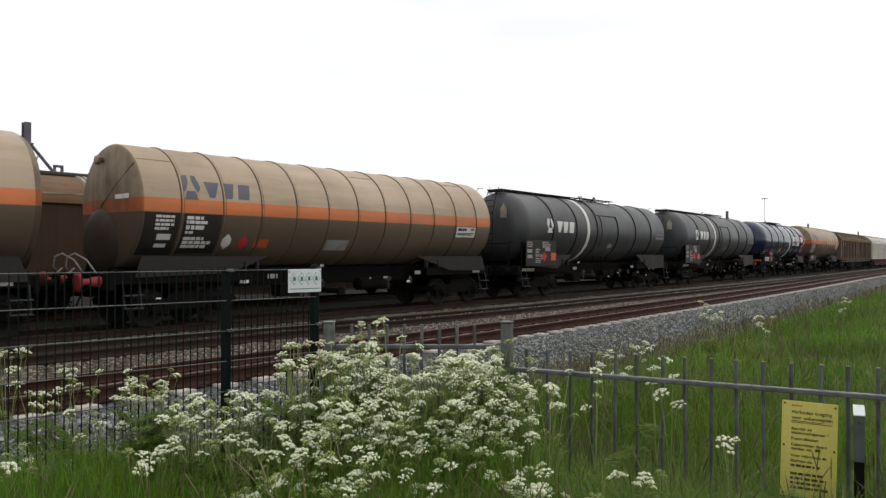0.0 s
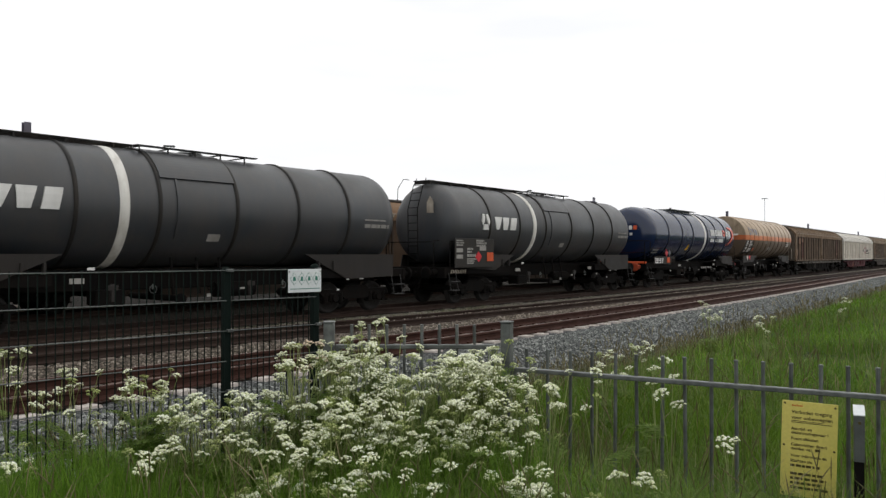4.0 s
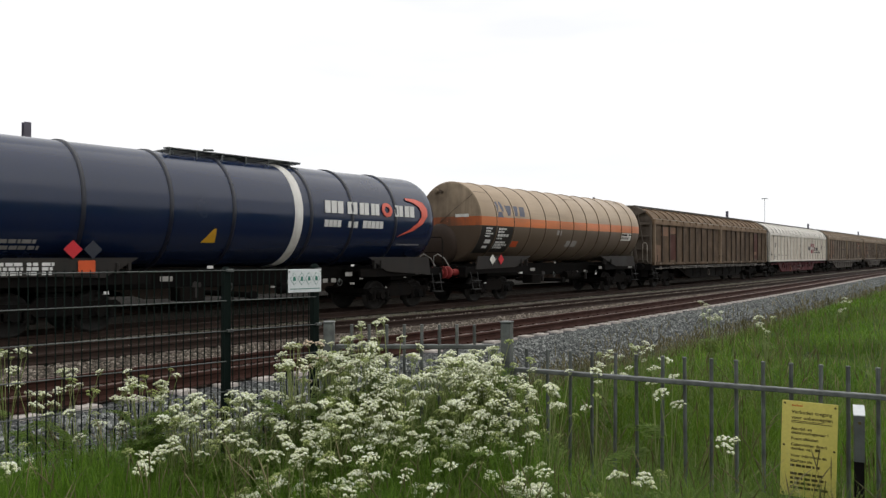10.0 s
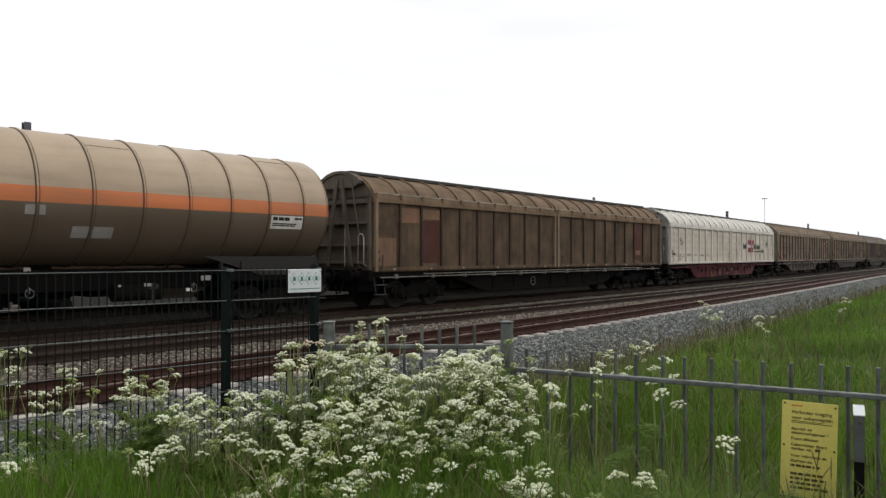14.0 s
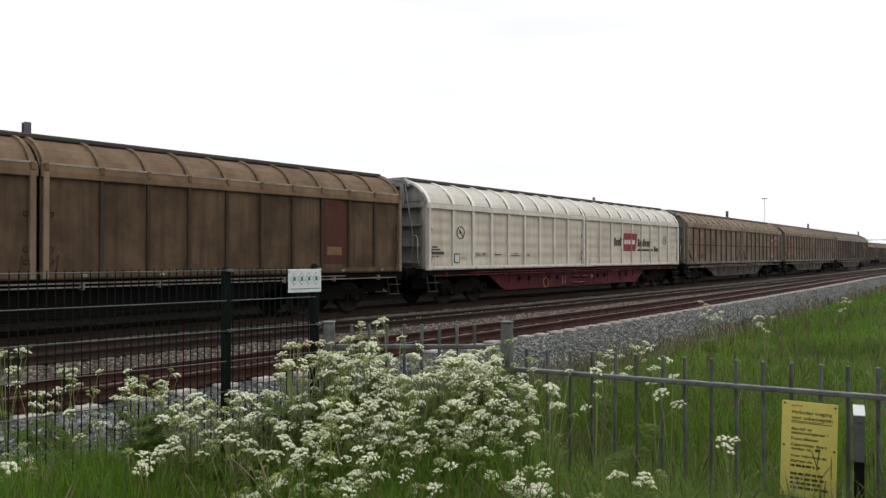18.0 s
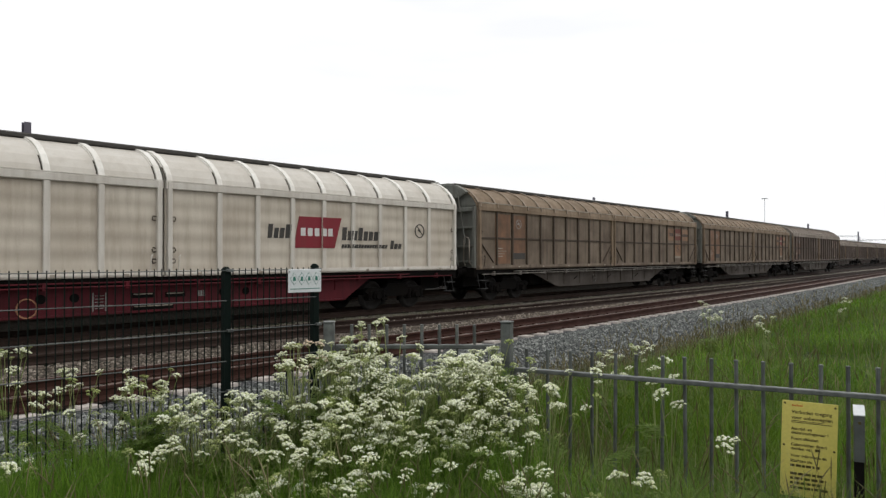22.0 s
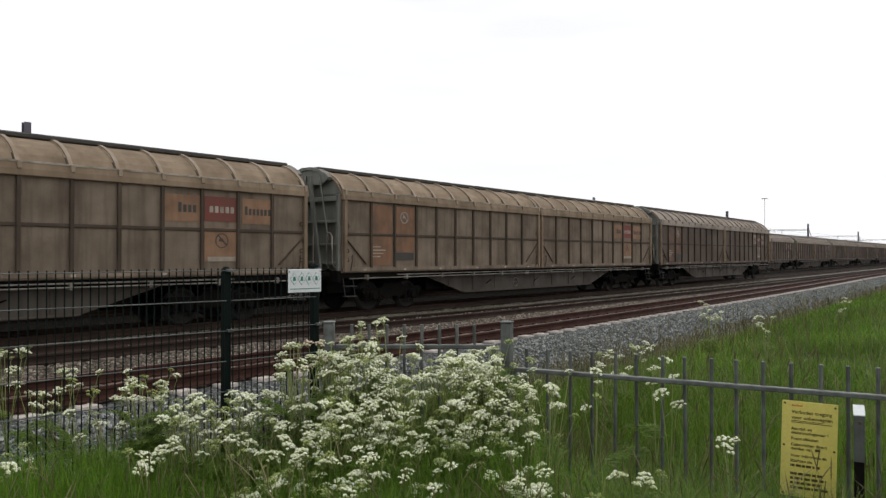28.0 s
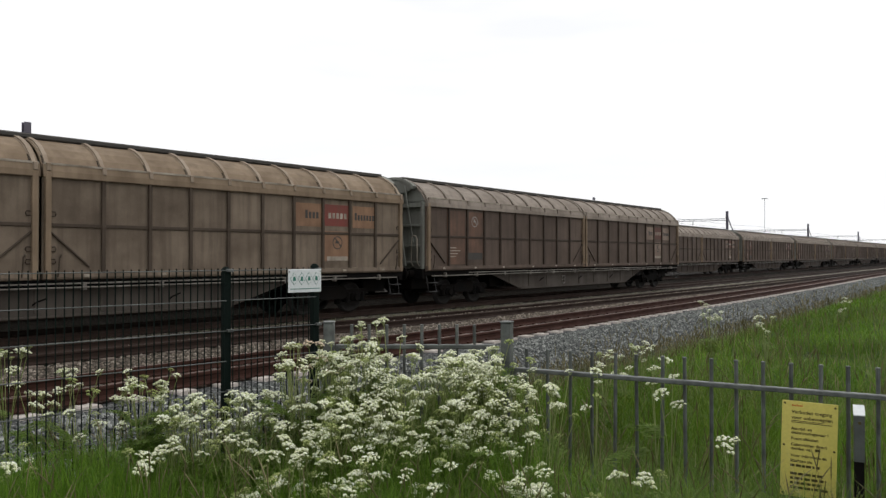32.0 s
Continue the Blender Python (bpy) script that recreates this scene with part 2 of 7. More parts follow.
M_LOGO_BLUE = surface("blue_logo_paint", (0.10, 0.115, 0.17), (0.2, 0.16, 0.11), 0.4, 1.5, 0.4, 0.5)
M_ORANGE = surface("orange_placard", (0.58, 0.095, 0.03), (0.2, 0.05, 0.03), 0.3, 3.0, 0.2, 0.5)
M_RED = surface("red_placard", (0.52, 0.03, 0.04), (0.2, 0.04, 0.03), 0.3, 3.0, 0.2, 0.5)
M_RED_LOGO = surface("red_logo_paint", (0.22, 0.022, 0.035), (0.16, 0.05, 0.045), 0.4, 2.0, 0.3, 0.5)
M_RED_PATCH = surface("weathered_red_field", (0.20, 0.05, 0.042), (0.12, 0.065, 0.048), 0.8, 2.0, 0.6, 0.6)
M_WHEEL_RIM = surface("worn_orange_rim", (0.50, 0.27, 0.15), (0.30, 0.12, 0.08), 0.6, 6.0, 0.3, 0.6)
M_RED_FRAME = surface("red_underframe", (0.10, 0.011, 0.017), (0.025, 0.010, 0.011), 0.6, 1.2, 0.5, 0.65)
M_YELLOW_TRI = surface("yellow_warning", (0.62, 0.33, 0.02), DUST, 0.2, 3.0, 0.2, 0.5)
M_PLATE = surface("black_data_panel", (0.02, 0.019, 0.018), (0.05, 0.04, 0.03), 0.4, 2.0, 0.2, 0.55)
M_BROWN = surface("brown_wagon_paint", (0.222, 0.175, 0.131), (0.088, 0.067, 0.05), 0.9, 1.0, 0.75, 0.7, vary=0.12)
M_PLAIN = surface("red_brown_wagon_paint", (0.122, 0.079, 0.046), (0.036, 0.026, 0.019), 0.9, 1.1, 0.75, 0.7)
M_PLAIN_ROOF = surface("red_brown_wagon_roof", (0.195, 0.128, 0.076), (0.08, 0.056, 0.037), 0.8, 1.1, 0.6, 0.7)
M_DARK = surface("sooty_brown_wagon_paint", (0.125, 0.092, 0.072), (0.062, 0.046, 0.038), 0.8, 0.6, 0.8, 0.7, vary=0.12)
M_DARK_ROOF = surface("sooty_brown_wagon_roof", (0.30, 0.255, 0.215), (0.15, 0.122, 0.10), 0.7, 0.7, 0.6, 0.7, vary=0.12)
M_BROWN_ROOF_RIB = surface("brown_wagon_roof_rib", (0.22, 0.165, 0.115), (0.36, 0.30, 0.24), 0.85, 2.6, 0.2, 0.6)
# Dark colour for the painted shade line beside each roof rib.
M_RIB_SHADE = surface("rib_side_shade", (0.045, 0.036, 0.03), (0.09, 0.075, 0.06), 0.5, 3.0, 0.2, 0.8)
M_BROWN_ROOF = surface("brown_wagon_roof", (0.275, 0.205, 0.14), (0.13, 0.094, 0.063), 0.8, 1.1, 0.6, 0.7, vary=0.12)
M_BROWN_RIB = surface("brown_wagon_rib", (0.055, 0.04, 0.031), (0.032, 0.023, 0.018), 0.6, 1.0, 0.5, 0.7)
M_BROWN_POST = surface("brown_wagon_post", (0.078, 0.059, 0.044), (0.042, 0.031, 0.024), 0.7, 1.0, 0.5, 0.7)
M_BROWN_EDGE = surface("worn_pale_edge", (0.40, 0.36, 0.30), (0.13, 0.10, 0.07), 0.9, 2.0, 0.4, 0.65)
M_PATCH = surface("cleaned_orange_patch", (0.235, 0.122, 0.070), (0.115, 0.078, 0.054), 1.0, 1.7, 0.8, 0.6)
M_PATCH_PALE = surface("cleaned_pale_patch", (0.28, 0.165, 0.10), (0.15, 0.09, 0.058), 0.9, 1.5, 0.7, 0.6)
M_PATCH_DIM = surface("dimmed_orange_patch", (0.15, 0.085, 0.058), (0.07, 0.05, 0.04), 1.0, 1.7, 0.8, 0.6)
M_PATCH_FADED = surface("faded_pale_patch", (0.25, 0.19, 0.15), (0.11, 0.075, 0.06), 0.9, 1.5, 0.7, 0.6)
M_RED_FADED = surface("faded_red_field", (0.13, 0.055, 0.045), (0.09, 0.055, 0.045), 0.8, 2.0, 0.5, 0.6)
M_END = surface("grey_green_end_wall", (0.23, 0.24, 0.215), (0.09, 0.075, 0.06), 0.6, 1.0, 0.5, 0.65)
M_END_BROWN = surface("brown_grey_end_wall", (0.15, 0.125, 0.10), (0.06, 0.047, 0.037), 0.7, 1.0, 0.5, 0.7)
M_PALE = surface("cream_wagon_paint", (0.60, 0.55, 0.465), (0.33, 0.27, 0.205), 0.6, 0.5, 0.55, 0.5)
M_PALE_ROOF = surface("cream_wagon_roof", (0.56, 0.53, 0.475), (0.38, 0.335, 0.275), 0.5, 0.6, 0.4, 0.45)
M_PALE_RIB = surface("cream_wagon_rib", (0.64, 0.61, 0.55), (0.38, 0.33, 0.275), 0.45, 1.0, 0.6, 0.45)
M_PALE_ROOF_RIB = surface("cream_wagon_roof_rib", (0.80, 0.78, 0.73), (0.5, 0.46, 0.4), 0.35, 1.0, 0.5, 0.45)
M_MARK_GREY = surface("worn_grey_marking", (0.25, 0.235, 0.205), (0.40, 0.36, 0.30), 0.7, 5.0, 0.3, 0.6)
M_RUNNER = surface("worn_grey_runner", (0.20, 0.185, 0.165), (0.06, 0.05, 0.042), 0.8, 2.5, 0.3, 0.6)
M_GIRDER = surface("grey_brown_girder", (0.085, 0.072, 0.061), (0.04, 0.032, 0.027), 0.7, 1.2, 0.5, 0.7)
M_STEP = surface("worn_step_steel", (0.048, 0.048, 0.048), (0.02, 0.018, 0.017), 0.7, 5.0, 0.2, 0.6)
M_END_PALE = surface("pale_grey_end_wall", (0.34, 0.345, 0.33), (0.11, 0.095, 0.08), 0.75, 1.0, 0.5, 0.6)
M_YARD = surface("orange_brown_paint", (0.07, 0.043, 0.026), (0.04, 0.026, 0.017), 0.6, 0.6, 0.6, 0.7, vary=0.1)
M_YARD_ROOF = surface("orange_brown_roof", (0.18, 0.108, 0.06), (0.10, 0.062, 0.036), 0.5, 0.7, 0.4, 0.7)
M_RIDGE = surface("dark_ridge", (0.05, 0.048, 0.045), (0.09, 0.08, 0.07), 0.5, 1.5, 0.2, 0.6)
M_RAIL = surface("rusty_rail", (0.048, 0.019, 0.013), (0.022, 0.011, 0.008), 0.6, 3.0, 0, 0.75)
M_DULL_RED = surface("dull_red_panel_paint", (0.085, 0.03, 0.023), (0.05, 0.025, 0.018), 0.6, 1.2, 0.6, 0.7)
M_RAIL_OLD = surface("dark_old_rail", (0.032, 0.019, 0.014), (0.018, 0.012, 0.010), 0.6, 3.0, 0, 0.75)
M_RAILTOP = surface("rail_head", (0.13, 0.085, 0.07), (0.06, 0.032, 0.024), 0.5, 2.0, 0, 0.4, 0.6)
# Oil plus the shade below the wagons, both held in the sleeper colour.
M_SLEEPER_OIL_SHADE = surface("oily_shaded_sleeper", (0.022, 0.019, 0.016), (0.012, 0.010, 0.009), 0.6, 3.0, 0, 0.95, vary=0.3)
M_SLEEPER_OLD = surface("old_concrete", (0.16, 0.13, 0.11), (0.07, 0.055, 0.045), 0.6, 3.0, 0, 0.9, vary=0.3)


def sleeper_paint():
    """New concrete, rust-stained between the rails."""
    m, nt, bs = mat_base("new_concrete")
    tc = nt.nodes.new("ShaderNodeTexCoord")
    sep = nt.nodes.new("ShaderNodeSeparateXYZ")
    nt.links.new(tc.outputs["Object"], sep.inputs[0])
    ab = nt.nodes.new("ShaderNodeMath")
    ab.operation = "ABSOLUTE"
    nt.links.new(sep.outputs["Y"], ab.inputs[0])
    no = noise_node(nt, tc.outputs["Object"], 14.0, 5.0)
    c = ramp(nt, no, [(0.3, (0.34, 0.30, 0.27)), (0.7, (0.52, 0.48, 0.44))])
    edge = ramp(nt, ab.outputs[0], [(0.76, grey(1.0)), (0.86, grey(0.0))])
    c = mixed(nt, edge, c, mixed(nt, no, (0.10, 0.062, 0.048), (0.25, 0.185, 0.155)))
    nt.links.new(c, bs.inputs["Base Color"])
    bs.inputs["Roughness"].default_value = 0.9
    bs.inputs["Specular IOR Level"].default_value = 0.2
    return m


M_SLEEPER = sleeper_paint()
M_GALV = surface("galvanised_steel", (0.150, 0.160, 0.156), (0.038, 0.043, 0.040), 0.95, 9.0, 0.6, 0.45, 0.3)
# Pale base colour stands for sky reflected along the cross wires.
M_WIRE = surface("sky_sheen_wire", (0.10, 0.108, 0.104), (0.02, 0.027, 0.024), 0.85, 5.0, 0, 0.4, 0.2)
M_GREEN = surface("dark_green_coating", (0.006, 0.012, 0.010), (0.012, 0.013, 0.012), 0.3, 8.0, 0, 0.7)
M_GREEN.node_tree.nodes["Principled BSDF"].inputs["Specular IOR Level"].default_value = 0.06
M_SIGN_Y = surface("yellow_sign_face", (0.64, 0.56, 0.13), (0.46, 0.40, 0.12), 0.4, 4.0, 0.2, 0.45)
M_SIGN_W = surface("white_sign_face", (0.66, 0.69, 0.70), (0.5, 0.5, 0.5), 0.3, 4.0, 0.1, 0.4)
M_SIGN_G = surface("green_sign_ink", (0.05, 0.19, 0.15), (0.05, 0.15, 0.1), 0.2, 4.0, 0, 0.5)
M_INK = surface("dark_sign_ink", (0.07, 0.055, 0.02), (0.1, 0.08, 0.02), 0.3, 8.0, 0, 0.6)
M_INK_RED = surface("red_sign_ink", (0.50, 0.12, 0.03), (0.45, 0.22, 0.05), 0.5, 8.0, 0, 0.6)
# Floodlight mast steel, its haze painted in as a pale bluish colour.
M_HAZE = surface("hazed_steel", (0.62, 0.65, 0.70), (0.5, 0.53, 0.58), 0.4, 2.0, 0.1, 0.7)
M_MAST = surface("weathered_mast_steel", (0.13, 0.125, 0.17), (0.07, 0.06, 0.06), 0.5, 2.0, 0.3, 0.6, 0.2)


# ---- ground, ballast and tracks ----
def smooth_noise(x, y, s, k=0.0):
    return noise.noise(Vector((x * s, y * s, k)))


BED = [(-12.3, -0.46), (-11.9, -0.37), (-10.6, -0.07), (-10.1, -0.012), (-9.3, -0.015), (-7.7, -0.10), (-7.0, -0.11), (-6.3, -0.14), (-5.6, -0.15),
       (-2.9, -0.16), (-2.2, -0.21), (-1.4, -0.255), (24.0, -0.30), (25.0, -0.42)]


def bed_z(off):
    for (a, za), (b, zb) in zip(BED, BED[1:]):
        if a <= off <= b:
            return za + (zb - za) * (off - a) / (b - a)
    return -0.46


def bed_y(x, off):
    """The bed follows the nearest track on this side and the train's track beyond it."""
    return line_y(x) + off + shift(x) * max(0.0, min(1.0, (-5.2 - off) / 2.2))


def land_z(x, y):
    off = y - line_y(x) - shift(x)
    bump = 0.05 * smooth_noise(x, y, 0.25) + 0.025 * smooth_noise(x, y, 0.9, 3)
    if off < -11.8:
        rise = min(1.0, (-11.8 - off) / 1.5)
        field = 0.25 * max(0.0, min(1.0, (x - 9) / 14)) * min(1.0, (-11.8 - off) / 3)
        return -0.40 + 0.38 * rise + bump * rise + field
    return -0.50 if off < 12 else -0.30


def grid_mesh(name, xs, ys, z_of, material):
    v = [(x, y, z_of(x, y)) for x in xs for y in ys]
    n = len(ys)
    f = [(i * n + j, (i + 1) * n + j, (i + 1) * n + j + 1, i * n + j + 1) for i in range(len(xs) - 1) for j in range(n - 1)]
    return numeric_mesh(name, v, f, material, True)


def soil():
    m, nt, bs = mat_base("meadow_soil")
    tc = nt.nodes.new("ShaderNodeTexCoord")
    a = noise_node(nt, tc.outputs["Object"], 0.35, 6.0)
    b = noise_node(nt, tc.outputs["Object"], 9.0, 5.0)
    c = ramp(nt, a, [(0.3, (0.02, 0.035, 0.008)), (0.55, (0.032, 0.055, 0.012)), (0.75, (0.05, 0.07, 0.02))])
    c = mixed(nt, 0.6, c, ramp(nt, b, [(0.3, grey(0.35)), (0.7, grey(1.0))]), "MULTIPLY")
    nt.links.new(c, bs.inputs["Base Color"])
    bs.inputs["Roughness"].default_value = 0.9
    bs.inputs["Specular IOR Level"].default_value = 0.15
    return m


def gravel(name, stops, scale=22.0):
    m, nt, bs = mat_base(name)
    tc = nt.nodes.new("ShaderNodeTexCoord")
    vo = nt.nodes.new("ShaderNodeTexVoronoi")
    vo.inputs["Scale"].default_value = scale
    nt.links.new(tc.outputs["Object"], vo.inputs["Vector"])
    sep = nt.nodes.new("ShaderNodeSeparateColor")
    nt.links.new(vo.outputs["Color"], sep.inputs[0])
    c = ramp(nt, sep.outputs[0], stops)
    big = noise_node(nt, tc.outputs["Object"], 0.7, 4.0)
    c = mixed(nt, 0.6, c, ramp(nt, big, [(0.3, grey(0.6)), (0.7, grey(1.0))]), "MULTIPLY")
    edge = ramp(nt, vo.outputs["Distance"], [(0.2, grey(1.0)), (0.75, grey(0.25))])
    c = mixed(nt, 1.0, c, edge, "MULTIPLY")
    nt.links.new(c, bs.inputs["Base Color"])
    bs.inputs["Roughness"].default_value = 0.9
    bs.inputs["Specular IOR Level"].default_value = 0.04
    bp = nt.nodes.new("ShaderNodeBump")
    bp.inputs["Strength"].default_value, bp.inputs["Distance"].default_value = 0.9, 0.03
    bp.invert = True
    nt.links.new(vo.outputs["Distance"], bp.inputs["Height"])
    nt.links.new(bp.outputs["Normal"], bs.inputs["Normal"])
    return m


M_SOIL = soil()
M_BALLAST = gravel("grey_ballast", [(0.0, (0.06, 0.063, 0.066)), (0.5, (0.15, 0.155, 0.155)), (1.0, (0.32, 0.32, 0.31))])
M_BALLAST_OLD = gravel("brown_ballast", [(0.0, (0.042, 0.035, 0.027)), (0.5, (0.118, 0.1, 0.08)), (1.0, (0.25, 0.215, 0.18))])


M_BALLAST_RUST = gravel("rusty_ballast", [(0.0, (0.024, 0.014, 0.011)), (0.5, (0.06, 0.037, 0.028)), (1.0, (0.115, 0.076, 0.06))])
M_BALLAST_FINE = gravel("beige_gravel", [(0.0, (0.15, 0.133, 0.108)), (0.5, (0.30, 0.272, 0.232)), (1.0, (0.45, 0.41, 0.36))], 34.0)
# Near-black stones: oil, and the train's shade painted into the ballast.
M_BALLAST_OIL_SHADE = gravel("oily_shaded_ballast", [(0.0, (0.010, 0.009, 0.007)), (0.5, (0.026, 0.022, 0.018)), (1.0, (0.055, 0.048, 0.04))])


def stone_mat(name, stops):
    m, nt, bs = mat_base(name)
    geo = nt.nodes.new("ShaderNodeNewGeometry")
    nt.links.new(ramp(nt, geo.outputs["Random Per Island"], stops), bs.inputs["Base Color"])
    bs.inputs["Roughness"].default_value = 0.85
    bs.inputs["Specular IOR Level"].default_value = 0.2
    return m


M_STONE = stone_mat("grey_stones", [(0.0, (0.035, 0.039, 0.039)), (0.6, (0.12, 0.128, 0.122)), (1.0, (0.32, 0.33, 0.31))])
M_STONE_OLD = stone_mat("brown_stones", [(0.0, (0.06, 0.05, 0.038)), (0.6, (0.165, 0.138, 0.11)), (1.0, (0.31, 0.27, 0.23))])


def steps(a, b, first, grow=1.0):
    out = [a]
    while out[-1] < b:
        out.append(out[-1] + first)
        first *= grow
    return out


def build_ground():
    near = [-0.5 * k for k in range(24)][::-1]
    xs = [-900, -400, -150, -60, -30] + [v - 0.5 for v in near] + steps(0.0, 70, 0.5) + steps(75, 3500, 8, 1.22)
    ys = [-2500, -900, -300, -100, -40, -20] + steps(-12.0, 60, 0.5) + steps(66, 4000, 10, 1.3)
    ob = new("ground", grid_mesh("ground", xs, ys, land_z, M_SOIL))
    tagged(ob, "rough meadow ground reaching out to the horizon", "ground", kind="structure")


def build_bed():
    xs = steps(-40, -4, 2.0) + steps(-2.5, 60, 0.4) + steps(62, 420, 3.0)
    for name, cols, mat, label in (
            ("ballast_shoulder", [-12.3, -12.1, -11.9, -11.6, -11.3, -11.05, -10.8, -10.6, -10.3, -10.1, -9.8, -9.5, -9.3], M_BALLAST, "fresh grey crushed stone ballast beside the nearest track"),
            ("ballast_gauge", [-9.301, -8.9, -8.5, -8.1, -7.7], M_BALLAST_RUST, "rust-stained ballast between the nearest rails"),
            ("ballast_old", [-7.701, -7.3, -7.0, -6.65, -6.3, -5.95, -5.5, -5, -4.9], M_BALLAST_OLD, "old brownish stone ballast round the middle track"),
            ("ballast_middle", [-4.901, -4.5, -4.1, -3.7, -3.4], M_BALLAST_RUST, "rust-stained ballast between the rails of the middle track"),
            ("ballast_strip", [-3.401, -2.9, -2.5, -2.2, -1.8, -1.4, -1.1, -0.85], M_BALLAST_FINE, "pale beige trodden gravel beside the train's track"),
            ("ballast_oily_shaded", [-0.851, -0.4, 0, 0.8, 1.6, 3, 4.5, 6.4, 8, 10, 13, 17, 24, 25], M_BALLAST_OIL_SHADE, "oily ballast under the train and yard tracks, darkened with painted shade")):
        n = len(cols)
        v = []
        for x in xs:
            for o in cols:
                y = bed_y(x, o)
                v.append((x, y, bed_z(o) + 0.018 * smooth_noise(x, y, 1.3) + (0.02 * smooth_noise(x, y, 7.0) if -3 < x < 60 else 0)))
        f = [(i * n + j, (i + 1) * n + j, (i + 1) * n + j + 1, i * n + j + 1) for i in range(len(xs) - 1) for j in range(n - 1)]
        tagged(new(name, numeric_mesh(name, v, f, mat, True)), label, "ballast", kind="structure")


def scatter_stones(name, count, x0, x1, o0, o1, lo, hi, mat, label, seed, power=1.6):
    """Loose crushed stones on the bed: squashed, chipped octahedra."""
    rng = np.random.default_rng(seed)
    x = x0 + (x1 - x0) * rng.random(count) ** power
    o = o0 + (o1 - o0) * rng.random(count)
    bo, bz = [p[0] for p in BED], [p[1] for p in BED]
    lx = np.array([bed_y(a, b) - b for a, b in zip(x, o)])
    r = lo + (hi - lo) * rng.random(count) ** 2
    base = np.array([(1, 0, 0), (-1, 0, 0), (0, 1, 0), (0, -1, 0), (0, 0, 1), (0, 0, -1)], float)
    v = base[None] * (0.6 + 0.8 * rng.random((count, 6, 1))) + 0.35 * (rng.random((count, 6, 3)) - 0.5)
    v *= r[:, None, None]
    a = rng.random(count) * 6.283
    ca, sa = np.cos(a)[:, None], np.sin(a)[:, None]
    vx, vy, vz = v[..., 0] * ca - v[..., 1] * sa, v[..., 0] * sa + v[..., 1] * ca, v[..., 2] * 0.75
    out = np.stack([vx + x[:, None], vy + (lx + o)[:, None], vz + (np.interp(o, bo, bz) + 0.008)[:, None]], -1)
    tri = np.array([(0, 2, 4), (2, 1, 4), (1, 3, 4), (3, 0, 4), (2, 0, 5), (1, 2, 5), (3, 1, 5), (0, 3, 5)])
    faces = (tri[None] + 6 * np.arange(count)[:, None, None]).reshape(-1, 3)
    tagged(new(name, numeric_mesh(name, out.reshape(-1, 3), faces, mat)), label, "stones", kind="stuff")


RAIL_PROFILE = [(-0.07, 0.0), (0.07, 0.0), (0.07, 0.012), (0.022, 0.032), (0.009, 0.05), (0.009, 0.105), (0.034, 0.122), (0.034, 0.150), (0.026, 0.160),
                (-0.026, 0.160), (-0.034, 0.150), (-0.034, 0.122), (-0.009, 0.105), (-0.009, 0.05), (-0.022, 0.032), (-0.07, 0.012)]


def sleeper_mesh(mat):
    s = Shape()
    w = [(-1.08, 0.115), (-0.5, 0.115), (-0.35, 0.095), (0.35, 0.095), (0.5, 0.115), (1.08, 0.115)]
    rings = []
    for y, h in w:
        z1 = -0.0 if abs(y) > 0.45 else -0.03
        rings.append([(-h - 0.025, y, -0.2), (h + 0.025, y, -0.2), (h, y, z1 - 0.015), (h - 0.015, y, z1), (-h + 0.015, y, z1), (-h, y, z1 - 0.015)])
    s.loft(rings, True, False, True)
    me = s.mesh("sleeper")
    me.materials.append(mat)
    return me


def clip_mesh():
    s = Shape()
    for side in (-1, 1):
        s.box(-0.05, 0.05, side * 0.09 - 0.035, side * 0.09 + 0.035, 0.0, 0.03, 0.006)
    me = s.mesh("rail_clip")
    me.materials.append(M_RAIL)
    return me


